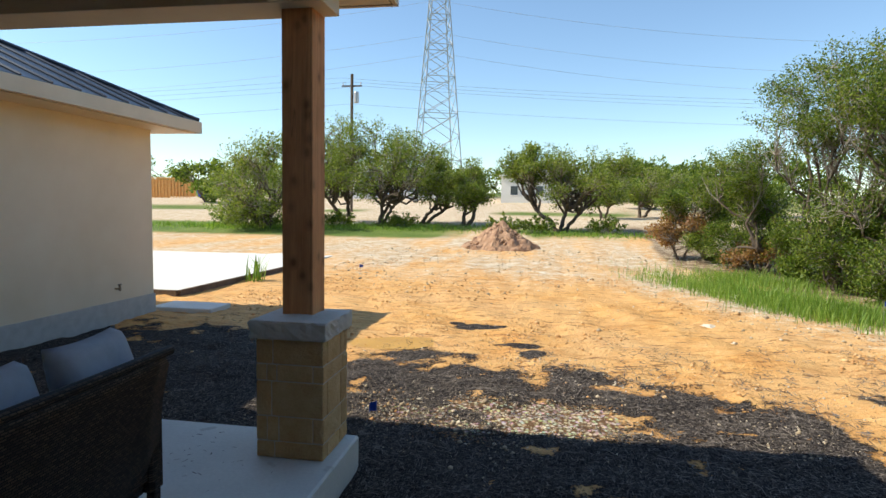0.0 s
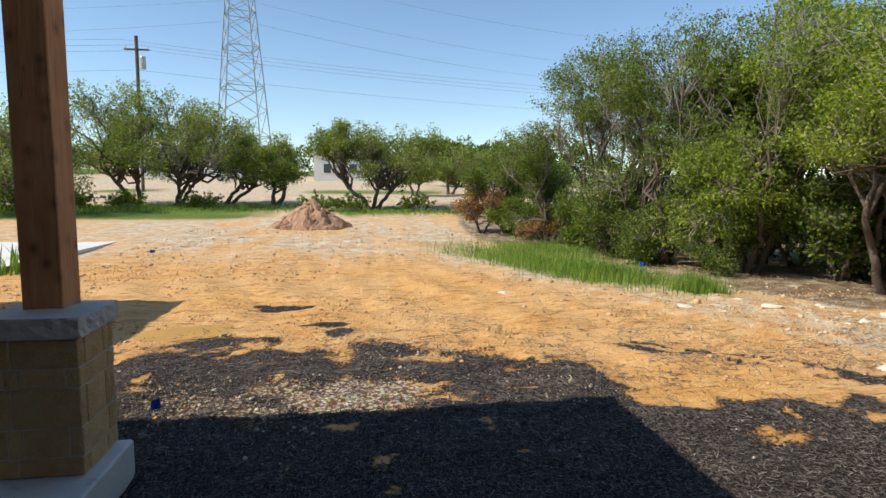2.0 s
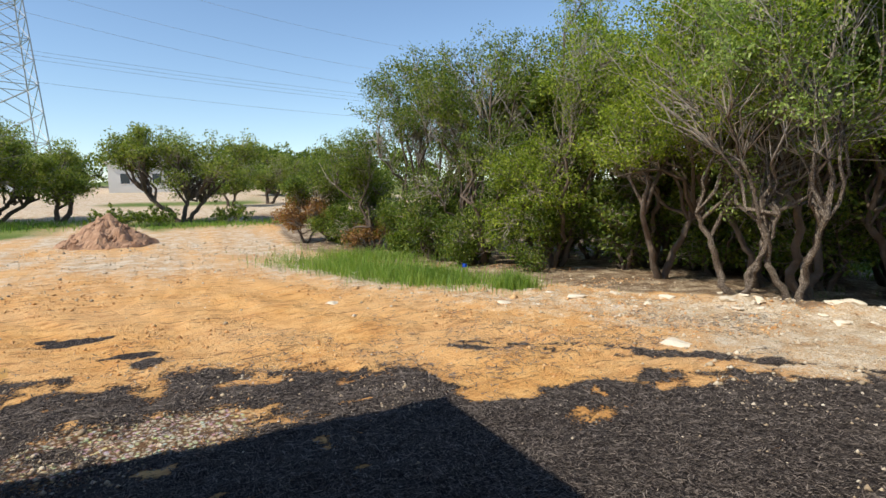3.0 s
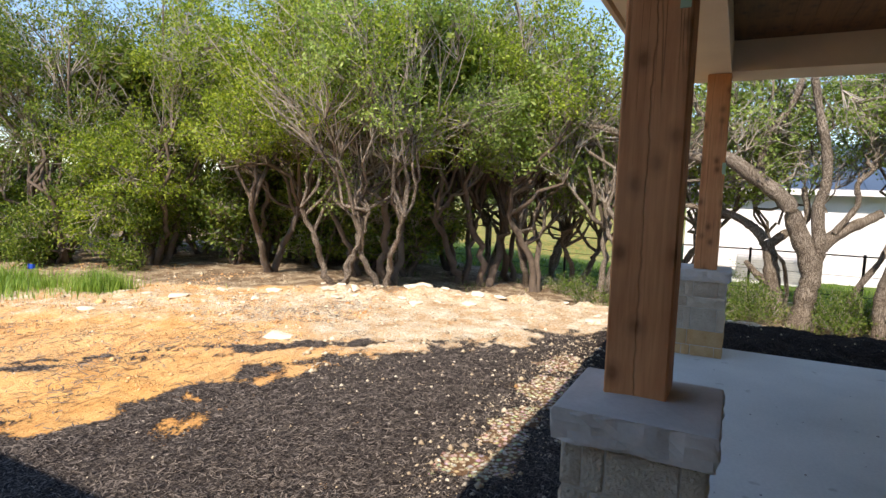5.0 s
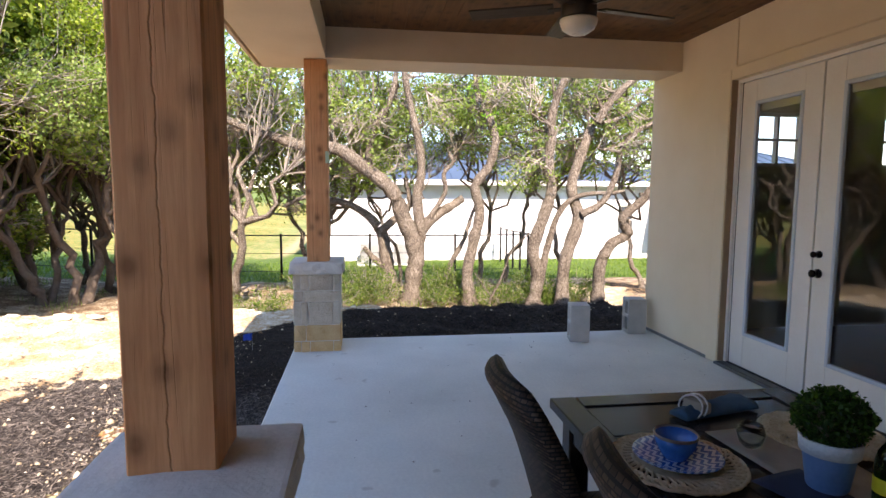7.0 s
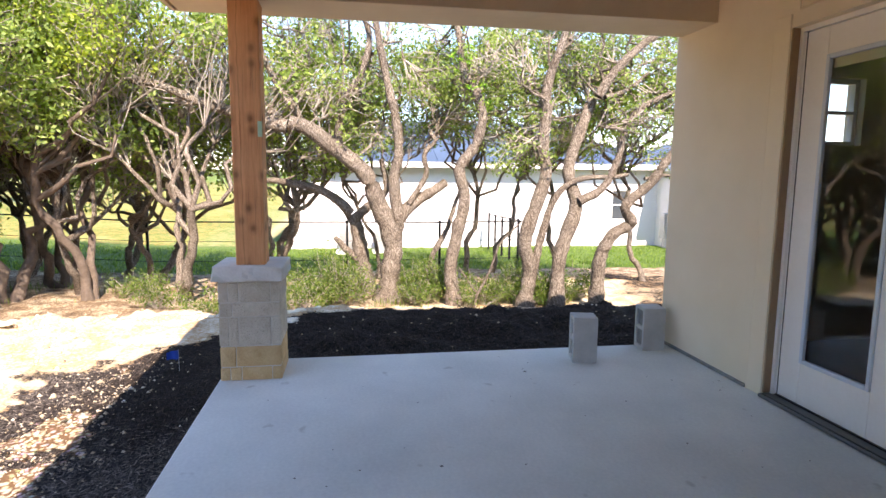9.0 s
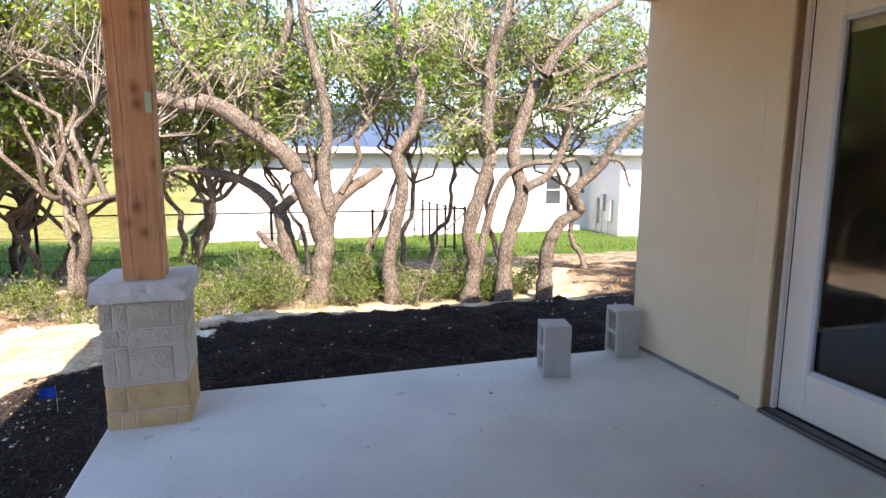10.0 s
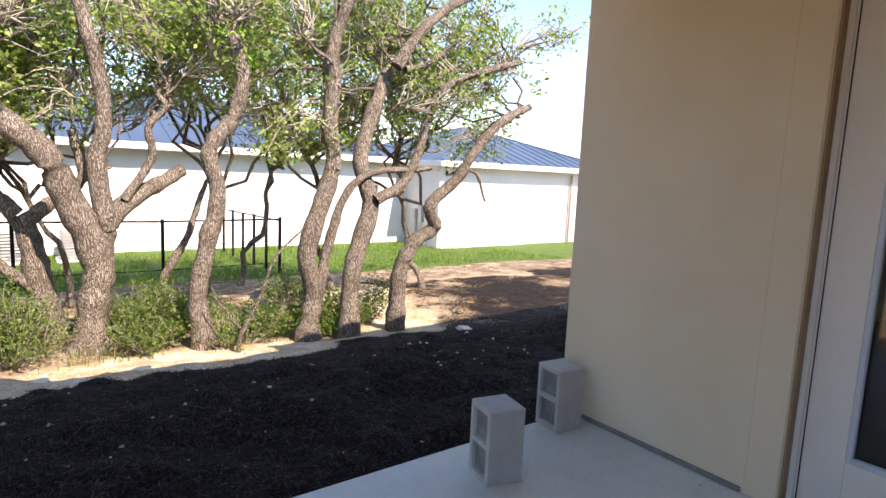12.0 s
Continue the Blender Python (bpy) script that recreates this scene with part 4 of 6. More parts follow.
def parked_car(x, y, turn):
    c = thing("parked_car", "small white car parked by the far road", "car", (x, y, grounded(x, y)), turn=turn)
    bm = boxed(-2.1, 2.1, -0.85, 0.85, 0.35, 0.95, 0.12, 3)
    part("body", bm, M["door_paint"], c)
    cab = bmesh.new()
    vs = [cab.verts.new(v) for v in ((-1.7, -0.78, 0.9), (0.9, -0.78, 0.9), (0.9, 0.78, 0.9), (-1.7, 0.78, 0.9), (-1.3, -0.66, 1.45), (0.25, -0.66, 1.45), (0.25, 0.66, 1.45), (-1.3, 0.66, 1.45))]
    for f in ((0, 1, 5, 4), (1, 2, 6, 5), (2, 3, 7, 6), (3, 0, 4, 7)):
        cab.faces.new([vs[i] for i in f])
    part("windows", cab, M["dark_glass"], c)
    part("roof", boxed(-1.32, 0.27, -0.67, 0.67, 1.45, 1.5, 0.02), M["door_paint"], c)
    for q in (-1.35, 1.35):
        for s in (-0.86, 0.86):
            w = part("wheel", rod(bmesh.new(), (q, s - 0.1, 0.33), (q, s + 0.1, 0.33), 0.33, 16), M["black_iron"], c)
            part("rim", rod(bmesh.new(), (q, s - 0.11, 0.33), (q, s + 0.11, 0.33), 0.19, 12), M["galvanised"], w)


parked_car(-13.6, 69, 8)

# pale concrete drive beyond the wing
drive = thing("driveway", "pale new concrete drive with a dark form board", "driveway", (0, 0, 0), kind="structure")
part("slab", boxed(-30, -6.95, 10.1, 19.3, -0.4, -0.13, 0.01), M["concrete_pale"], drive)
part("form_board", boxed(-6.95, -6.89, 10.1, 15.2, -0.3, -0.12), M["bark_far"], drive)
part("form_board", boxed(-9.3, -6.95, 10.04, 10.098, -0.3, -0.12), M["bark_far"], drive)
pad = thing("step_pad", "small pale concrete pad by the wing", "pad", (-5.9, 8.95, -0.24), kind="structure")
part("slab", boxed(-0.55, 0.55, -0.32, 0.32, -0.05, 0.07, 0.012), M["concrete_pale"], pad)
t_ = thing("hose_tap", "small brass garden tap on the wing wall", "tap", (-6.28, 7.6, 0.28))
part("pipe", rod(bmesh.new(), (0, 0, 0), (0.1, 0, 0), 0.012), M["tan_trim"], t_)
part("valve", rod(bmesh.new(), (0.08, 0, -0.03), (0.08, 0, 0.06), 0.016), M["tan_trim"], t_)
part("handle", rod(bmesh.new(), (0.08, -0.03, 0.065), (0.08, 0.03, 0.065), 0.008), M["black_iron"], t_)



# ---- trees ----
def leaf_cloud(centres, per, spread, size, rnd, flat=0.8, droop=0.9):
    """Small pointed leaves scattered round twig ends."""
    n = len(centres) * per
    c = np.repeat(np.asarray(centres), per, 0)
    off = rnd.normal(0, 1, (n, 3))
    off *= (spread * rnd.random((n, 1)) ** 0.6) / np.maximum(np.linalg.norm(off, axis=1, keepdims=True), 1e-6)
    off[:, 2] *= flat
    c = c + off
    a = rnd.normal(0, 1, (n, 3))
    a /= np.linalg.norm(a, axis=1, keepdims=True)
    nrm = rnd.normal(0, 1, (n, 3)) + np.array([0, 0, droop])
    b = np.cross(nrm, a)
    b /= np.maximum(np.linalg.norm(b, axis=1, keepdims=True), 1e-6)
    s = size * rnd.uniform(0.6, 1.35, (n, 1))
    v = np.stack([c - a * s, c + b * s * 0.5, c + a * s, c - b * s * 0.5], 1).reshape(-1, 3)
    return v, np.arange(4 * n).reshape(n, 4)


def crooked(a, b, n, rnd, amp):
    """A crooked path between two points."""
    a, b = np.asarray(a, float), np.asarray(b, float)
    t = np.linspace(0, 1, n)[:, None]
    wob = np.cumsum(rnd.normal(0, 1, (n, 3)), 0)
    wob -= t * wob[-1] + (1 - t) * wob[0]
    return a + (b - a) * t + wob * amp * np.linalg.norm(b - a) / n ** 0.5


def branches_into(lobes, starts, heap, twigs, rnd, r, twig_n, twig_r=0.012):
    """Limbs from start points into crown lobes, and twigs out to their skins. Returns the twig ends."""
    ends = []
    for c, rad in lobes:
        s = starts[int(rnd.integers(len(starts)))]
        path = crooked(s, c, 9, rnd, 0.16)
        heap.add(*tube_arrays(path, np.linspace(r, r * 0.3, 9), 6))
        for _ in range(twig_n):
            u = rnd.normal(0, 1, 3)
            u /= np.linalg.norm(u)
            e = c + u * rad * rnd.random() ** 0.35
            k = int(rnd.integers(4, 9))
            tw = crooked(path[k], e, 4, rnd, 0.22)
            twigs.add(*tube_arrays(tw, np.linspace(twig_r, twig_r * 0.3, 4), 3))
            ends.append(e)
            ends.append(tw[2] * 0.4 + e * 0.6)
    return ends


def lobes_of(rnd, centre, radius, n, size):
    out = []
    for _ in range(n):
        u = rnd.normal(0, 1, 3)
        u /= np.linalg.norm(u)
        c = np.array(centre) + u * np.array(radius) * rnd.random() ** 0.4
        out.append((c, np.array(radius).mean() * size * rnd.uniform(0.7, 1.25) * np.array([1.1, 1.1, 0.8])))
    return out


def oak(x, y, seed, crown, radius, stems=3, lobes=9, leaf="leaf", clusters=60, per=14, size=0.055, spread=0.22, r=0.1, fork=0.45, bark="bark_far", group="live oaks", label="spreading live oak with several crooked grey trunks", lobe=0.42, twig_r=0.012, bare=0.0, name="oak_tree", splay=0.38):
    """A live oak: crooked stems, limbs into crown lobes, twigs, and small leaves at their ends. crown: its centre over the base."""
    rnd = np.random.default_rng(seed)
    z = float(height(x, y)) - 0.06
    tree = thing(name, label, "tree", (x, y, z), group)
    heap, twigs = Heap(), Heap()
    starts = []
    for k in range(stems):
        a = 2 * np.pi * (k + rnd.uniform(-0.25, 0.25)) / stems
        o = np.array([math.cos(a), math.sin(a), 0.0])
        top = np.array([crown[0], crown[1], crown[2] * fork]) + o * np.array([radius[0], radius[1], 0]) * splay
        path = crooked(o * r * (1.1 if stems > 1 else 0), top, 12, rnd, 0.085)
        rr = r * rnd.uniform(0.8, 1.15) * np.linspace(1.0, 0.62, 12)
        rr[0] *= 1.35
        heap.add(*tube_arrays(path, rr, 8))
        starts += [path[8], path[10], path[11], path[11]]
    ends = branches_into(lobes_of(rnd, crown, radius, lobes, lobe), starts, heap, twigs, rnd, r * 0.55, clusters, twig_r)
    if name == "oak_tree":
        heap.mesh("trunk", M[bark], tree, True)
    else:
        tagged(heap.mesh("stem_tangle", M[bark], tree, True), kind="stuff")
    tagged(twigs.mesh("twig_tangle", M["twig"], tree), kind="stuff")
    ends = np.array(ends)
    if bare:
        ends = ends[rnd.random(len(ends)) > bare]
    fast_mesh("crown", *leaf_cloud(ends, per, spread, size, rnd), M[leaf], tree)
    return tree


# oaks behind the yard: x, y, crown centre over the foot (dx, z), radii (across, up), stems, lobes
BACK = [(-14.4, 28.6, -0.3, 2.4, 3.1, 2.5, 3, 34), (-11.6, 33.6, -0.6, 3.9, 3.3, 2.3, 2, 28), (-9.3, 32.6, 0.6, 3.5, 3.7, 2.4, 3, 38), (-7.0, 34.2, 1.2, 2.6, 2.3, 1.6, 2, 18), (-4.2, 33.2, 0.2, 2.3, 1.8, 1.3, 2, 16), (1.0, 30.6, -1.7, 3.7, 1.7, 1.0, 1, 13), (1.2, 30.9, 0.8, 3.0, 2.5, 1.8, 2, 28), (7.6, 45.0, 0.3, 2.9, 2.6, 1.6, 2, 18), (-20.5, 37.5, 0.0, 2.5, 2.3, 1.7, 2, 16), (4.6, 43.0, 0.0, 2.2, 2.0, 1.3, 2, 12)]
for i, (x, y, dx, zc, rad, hh, st, nl) in enumerate(BACK):
    oak(x, y, 100 + i, (dx, 0, zc), (rad, rad, hh), st, nl, leaf="leaf_olive", clusters=20, per=15, size=0.06, spread=0.4, r=0.13, fork=0.42, lobe=0.34, splay=0.2, twig_r=0.018, group="oaks behind the yard", label="broad open live oak with a rounded green crown behind the yard")
for i, (x, y, rad) in enumerate([(-30, 84, 4.5), (-44, 92, 4), (-63, 88, 4.5), (-15, 88, 4), (-10, 96, 4.5), (11, 84, 4.5), (15, 76, 4.5), (22, 80, 5), (30, 70, 5), (11, 60, 3.0), (16.5, 50, 3.2), (13.0, 44, 2.8), (-70, 80, 4), (38, 60, 5), (44, 40, 5), (40, 22, 4.5), (-38, 98, 4.5), (-24, 100, 4.5), (-18, 104, 5), (-3, 100, 4.5), (4, 104, 5), (17, 98, 5), (26, 96, 5), (-54, 100, 5), (-37, 60, 3.6)]):
    oak(x, y, 150 + i, (0, 0, rad * 0.72), (rad, rad, rad * 0.55), 2, 9, clusters=14, per=9, size=0.24, spread=0.8, r=0.2, lobe=0.42, twig_r=0.03, group="far oaks", label="distant dark green live oak across the road")

# thicket along the east side of the yard: x, y, crown height, radius, crown half-height, stems
THICKET = [(5.7, 20.4, 1.5, 1.4, 1.4, 3), (6.5, 18.0, 2.0, 1.6, 1.8, 3), (7.3, 15.3, 3.35, 1.9, 2.6, 3), (7.7, 13.0, 3.35, 1.85, 2.8, 3), (8.7, 11.3, 3.6, 1.95, 3.0, 3), (9.8, 13.2, 3.8, 2.1, 2.6, 3), (10.7, 10.2, 4.3, 2.1, 2.2, 3), (9.5, 8.8, 4.0, 1.9, 2.1, 2), (11.0, 7.6, 4.3, 2.0, 2.0, 2), (8.95, 6.6, 3.7, 1.8, 2.2, 3), (9.3, 5.8, 3.6, 1.7, 2.2, 3), (12.7, 8.8, 4.3, 2.2, 2.2, 2), (12.3, 5.6, 4.3, 2.1, 1.9, 2), (11.6, 14.5, 4.2, 2.4, 2.5, 2), (13.8, 12.0, 4.2, 2.4, 2.4, 2)]
for i, (x, y, zc, rad, hh, st) in enumerate(THICKET):
    # some crowns take the leaf copy with sunlight painted in
    grey = i in (10, 12)
    oak(x, y, 200 + i, (-0.2, -0.2, zc), (rad, rad, hh), st, 15, leaf="leaf_grey" if grey else ("leaf_sunlit" if i in (4, 7, 8, 9, 11) else "leaf"), clusters=38 if i < 8 else 28, per=28 if i < 11 else 14, size=0.031 if i < 11 else 0.045, spread=0.25, r=0.062 if i in (9, 10) else 0.085, fork=0.4, lobe=0.4, bark="bark" if i in (9, 10) else "bark_far", group="thicket oaks", label="dense live oak at the edge of the sandy yard" if i < 7 else "live oak with bare lower branches at the edge of the yard")
oak(4.7, 20.3, 230, (0, 0, 1.1), (0.9, 0.9, 0.7), 3, 6, "leaf_dry", 40, 10, 0.05, 0.25, 0.04, group="dry brush", label="dry brown brush heap beside the oaks", name="dry_bush")
oak(6.2, 17.4, 231, (0, 0, 0.7), (0.9, 0.9, 0.5), 4, 6, "leaf_dry", 40, 5, 0.05, 0.25, 0.04, group="dry brush", label="dry grey brush heap beside the oaks", name="dry_bush")

# low leafy skirts in front of the thicket
for i, (x, y, rad) in enumerate([(6.7, 16.6, 0.9), (7.0, 14.6, 1.0), (7.4, 12.8, 1.0), (8.1, 11.2, 1.0)]):
    oak(x, y, 234 + i, (0, 0, 0.95), (rad, rad, 0.75), 3, 10, clusters=24, per=22, size=0.032, spread=0.26, r=0.04, fork=0.4, lobe=0.45, group="thicket skirts", label="low leafy live oak growth reaching the ground", name="oak_bush")
# older oaks closing the canopy over the thicket's inside
for i, (x, y, rad) in enumerate([(10.6, 6.4, 2.0), (12.4, 7.4, 2.3), (11.6, 10.4, 2.4), (14.2, 6.8, 2.2), (14.6, 9.4, 2.4), (10.0, 12.6, 2.0)]):
    oak(x, y, 220 + i, (0, 0, 4.3), (rad, rad, 0.9), 2, 14, clusters=34, per=9, size=0.085, spread=0.34, r=0.085, fork=0.6, lobe=0.36, group="thicket oaks", label="live oak with bare lower branches inside the thicket")
# taller grey oaks that close the sky behind the near ones
for i, (x, y, zc, rad, hh) in enumerate([(12.6, 3.9, 4.9, 1.9, 1.7), (14.0, 5.0, 5.2, 2.2, 1.7), (13.4, 6.3, 4.9, 1.7, 1.6), (12.4, 5.1, 5.4, 1.7, 1.4), (15.6, 7.6, 4.6, 2.2, 1.8)]):
    oak(x, y, 320 + i, (0, 0, zc), (rad, rad, hh), 2, 15, leaf="leaf_sunlit", clusters=36, per=17, size=0.037, spread=0.28, r=0.09, fork=0.5, lobe=0.4, group="thicket oaks", label="tall grey live oak with a twiggy crown behind the thicket", bare=0.15)
# tangled understorey below the thicket
for i, (x, y, rad) in enumerate([(11.6, 9.6, 1.4), (12.8, 11.4, 1.5), (10.6, 12.2, 1.3), (13.6, 9.4, 1.4), (11.8, 7.9, 1.2), (9.9, 10.2, 1.0), (12.8, 13.6, 1.5), (10.2, 15.0, 1.4), (14.8, 11.0, 1.4), (8.9, 16.4, 1.3), (12.0, 6.9, 1.2), (13.4, 7.8, 1.4), (14.6, 8.2, 1.4), (15.6, 9.8, 1.5), (13.0, 10.2, 1.4), (16.0, 12.4, 1.6), (14.4, 13.6, 1.6), (11.2, 8.8, 1.1)]):
    oak(x, y, 240 + i, (0, 0, 1.35), (rad, rad, 0.9), 4, 12, "leaf", 34, 7, 0.05, 0.32, 0.06, fork=0.5, lobe=0.55, group="understorey", label="tangled low oak brush with bare dark twigs", name="oak_brush")

# crooked oaks between the yard and the neighbour's lawn
for i, (x, y, zc, rad) in enumerate([(13.3, 4.3, 3.3, 1.9), (15.0, 3.6, 3.5, 2.0), (12.4, 2.4, 3.9, 1.8), (15.5, 6.4, 3.3, 2.0), (17.0, 5.0, 3.3, 1.9), (14.8, 1.2, 3.8, 1.9), (13.9, 8.6, 3.4, 1.9)]):
    oak(x, y, 260 + i, (-0.1, -0.2, zc), (rad, rad, 1.25), 2, 12, leaf="leaf_grey", clusters=46, per=11, size=0.05, spread=0.26, r=0.09, fork=0.42, lobe=0.45, bark="bark", group="crooked oaks by the fence", label="crooked live oak with many bare grey twigs", bare=0.25)

for i, (x, y) in enumerate([(14.8, -1.0), (14.6, -3.0), (14.2, -5.0), (14.4, 1.0), (13.6, -6.6), (15.8, -3.8)]):
    oak(x, y, 280 + i, (-0.1, 0.0, 4.0), (2.1, 2.1, 1.5), 1, 12, leaf="leaf_grey", clusters=24, per=11, size=0.04, spread=0.26, r=0.06, fork=0.62, lobe=0.42, bark="bark", group="crooked oaks by the fence", label="slender live oak near the neighbour's fence", bare=0.3)


def shaped_oak(base, limbs, seed, tufts, per=14, rad=0.62, name="oak_tree", low=2.6, sprouts=()):
    """An oak whose crooked limbs are known: (radius at foot, radius at tip, path as (y, z) over the base)."""
    rnd = np.random.default_rng(seed)
    x, y = base
    z = float(height(x, y))
    tree = thing(name, "crooked grey-barked live oak beyond the mulch bed", "tree", (x, y, z), "oaks beyond the bed")
    heap, twigs, ends = Heap(), Heap(), []
    for r0, r1, pts in limbs:
        drift = rnd.uniform(-0.12, 0.12)
        p = spline([(drift * k * (0 if k == 0 else 1) * 0.5, a, b) for k, (a, b) in enumerate(pts)], 6 * len(pts))
        p += np.cumsum(rnd.normal(0, 0.004, p.shape), 0)
        rr = 0.86 * np.linspace(r0, r1, len(p)) * rnd.uniform(0.9, 1.12, len(p))
        if pts[0] == (0.0, 0.0):
            p[0, 2] -= 0.25
            rr[:4] *= np.array([1.5, 1.3, 1.15, 1.05])
        heap.add(*tube_arrays(p, rr, 12))
        tips = [q for q in p if q[2] > low]
        if tips and tufts:
            lobes = [(tips[int(rnd.integers(len(tips)))] + rnd.normal(0, 0.55, 3) + np.array([rnd.uniform(0.3, 1.6), 0, 0.6]), np.array([rad, rad, rad * 0.75])) for _ in range(tufts)]
            ends += branches_into(lobes, tips, heap, twigs, rnd, 0.02, 26)
    heap.mesh("trunk", M["bark"], tree, True)
    if ends:
        ends = np.array(ends)
        ends = ends[rnd.random(len(ends)) > 0.38]
        tagged(twigs.mesh("twig_tangle", M["twig"], tree), kind="stuff")
        fast_mesh("crown", *leaf_cloud(ends, per, 0.2, 0.032, rnd), M["leaf_grey"], tree)
    for a, b in sprouts:
        c = np.array([-0.06, a, b]) + rnd.normal(0, 0.09, (14, 3))
        o = fast_mesh("sprout", *leaf_cloud(c, 9, 0.06, 0.026, rnd), M["fresh_leaf"], tree)
        tagged(o, "fresh bright green leaf shoots", kind="stuff")
    return tree


shaped_oak((12.0, -1.0), [
    (0.2, 0.13, [(0.0, 0.0), (-0.08, 0.56), (-0.11, 1.01), (0.13, 1.63), (0.36, 2.14), (0.91, 2.55), (1.29, 2.82), (1.59, 2.9)]),
    (0.13, 0.05, [(1.59, 2.9), (2.03, 2.96), (2.56, 3.14), (3.07, 3.27), (3.58, 3.48), (4.09, 3.51)]),
    (0.09, 0.04, [(1.29, 2.82), (1.46, 3.14), (1.77, 3.63), (1.99, 4.14), (2.07, 4.65)]),
    (0.15, 0.08, [(-0.11, 1.01), (-0.23, 1.36), (-0.48, 1.64), (-0.79, 1.83), (-1.06, 2.01)]),
    (0.12, 0.05, [(-0.21, 1.32), (-0.14, 2.05), (-0.21, 2.48), (-0.15, 3.15), (0.03, 3.87), (0.14, 4.5), (0.19, 4.95)]),
    (0.09, 0.04, [(0.79, 2.55), (0.7, 3.2), (0.39, 3.77), (0.27, 4.33), (0.51, 4.78)]),
    (0.06, 0.035, [(-0.39, 1.66), (-0.66, 2.14), (-0.61, 2.48), (-0.77, 2.7), (-0.67, 2.84)]),
], 400, 6, low=2.4)
shaped_oak((12.6, -0.72), [
    (0.19, 0.12, [(0.0, 0.0), (0.12, 0.53), (0.21, 1.18), (0.31, 1.46)]),
    (0.11, 0.04, [(0.31, 1.46), (0.52, 1.68), (0.85, 1.91), (1.3, 2.01), (1.74, 2.08), (2.15, 1.91)]),
    (0.09, 0.05, [(0.16, 0.62), (0.42, 0.86), (0.61, 1.08)]),
    (0.1, 0.05, [(0.27, 1.36), (-0.01, 1.63), (-0.29, 1.91), (-0.21, 2.45)]),
], 401, 2, low=1.8)
shaped_oak((11.4, -2.08), [
    (0.13, 0.085, [(0.0, 0.0), (0.08, 0.56), (-0.03, 1.24), (-0.16, 1.75), (-0.06, 2.25), (-0.31, 2.62), (-0.4, 3.07), (-0.27, 3.46)]),
    (0.085, 0.05, [(-0.27, 3.46), (-0.11, 3.84), (-0.06, 4.23), (0.02, 4.6)]),
], 402, 7, low=2.9, sprouts=[(-0.3, 3.5), (-0.42, 3.2), (-0.1, 3.95)])
shaped_oak((12.2, -1.64), [
    (0.07, 0.03, [(0.0, 0.0), (-0.16, 0.69), (-0.4, 1.15), (-0.52, 1.53), (-0.64, 1.87)]),
], 403, 0, low=9)
shaped_oak((11.1, -3.19), [
    (0.14, 0.1, [(0.0, 0.0), (-0.05, 0.6), (0.06, 1.03), (-0.11, 1.62), (-0.24, 2.12), (-0.17, 2.54), (-0.23, 3.18)]),
    (0.1, 0.05, [(-0.23, 3.18), (-0.34, 3.74), (-0.48, 4.22), (-0.56, 4.69)]),
    (0.08, 0.035, [(-0.11, 0.42), (-0.21, 1.11), (-0.38, 1.7), (-0.66, 2.02), (-1.25, 2.1), (-1.53, 2.14)]),
], 404, 7, low=2.6)
shaped_oak((10.95, -3.66), [
    (0.14, 0.1, [(0.0, 0.0), (-0.08, 0.85), (-0.31, 1.61), (-0.19, 2.2), (-0.37, 2.77), (-0.58, 3.34)]),
    (0.09, 0.05, [(-0.58, 3.34), (-0.87, 3.76), (-1.31, 4.18), (-1.77, 4.45), (-2.13, 4.79)]),
    (0.08, 0.045, [(-0.33, 1.7), (-0.71, 1.95), (-0.93, 2.37), (-1.02, 2.87), (-1.28, 3.21), (-1.92, 3.48), (-2.46, 3.67)]),
    (0.05, 0.025, [(-0.7, 3.33), (-1.07, 3.44), (-1.45, 3.72)]),
], 405, 7, low=2.6)
shaped_oak((11.0, -4.37), [
    (0.13, 0.06, [(0.0, 0.0), (-0.02, 0.75), (-0.19, 1.18), (-0.49, 1.39), (-0.35, 1.66), (-0.74, 2.05), (-0.94, 2.39), (-1.39, 2.83), (-1.83, 3.05)]),
    (0.04, 0.02, [(-0.74, 2.09), (-1.23, 2.13), (-1.46, 1.73)]),
], 406, 6, low=2.3)
shaped_oak((11.0, -2.34), [
    (0.03, 0.012, [(0.0, 0.0), (-0.04, 0.25), (-0.22, 0.58), (-0.4, 1.07), (-0.68, 1.41)]),
    (0.018, 0.01, [(-0.04, 0.25), (0.1, 0.42), (0.25, 0.68)]),
], 407, 0, low=9)


# ---- doors ----
def clear_glass(name, tint=(0.9, 0.95, 0.95, 1)):
    m = bpy.data.materials.new(name)
    nt, b = nodes_of(m)
    b.inputs["Base Color"].default_value = tint
    b.inputs["Transmission Weight"].default_value = 1.0
    b.inputs["Roughness"].default_value = 0.0
    b.inputs["IOR"].default_value = 1.5
    return m


def plain(name, c, rough=0.5, metal=0.0, spec=0.5):
    return surf(name, tuple(0.88 * x for x in c[:3]) + (1.0,), c, 5.0, rough, 70.0, 0.08, 0.001, metal, spec=spec)


M["glass"] = clear_glass("glass")
M["bronze"] = plain("bronze", lin(34, 28, 26), 0.35, 0.8)
M["sill_metal"] = plain("sill_metal", lin(104, 104, 104), 0.5, 0.5)
M["inner_bead"] = plain("inner_bead", lin(206, 214, 224), 0.5)


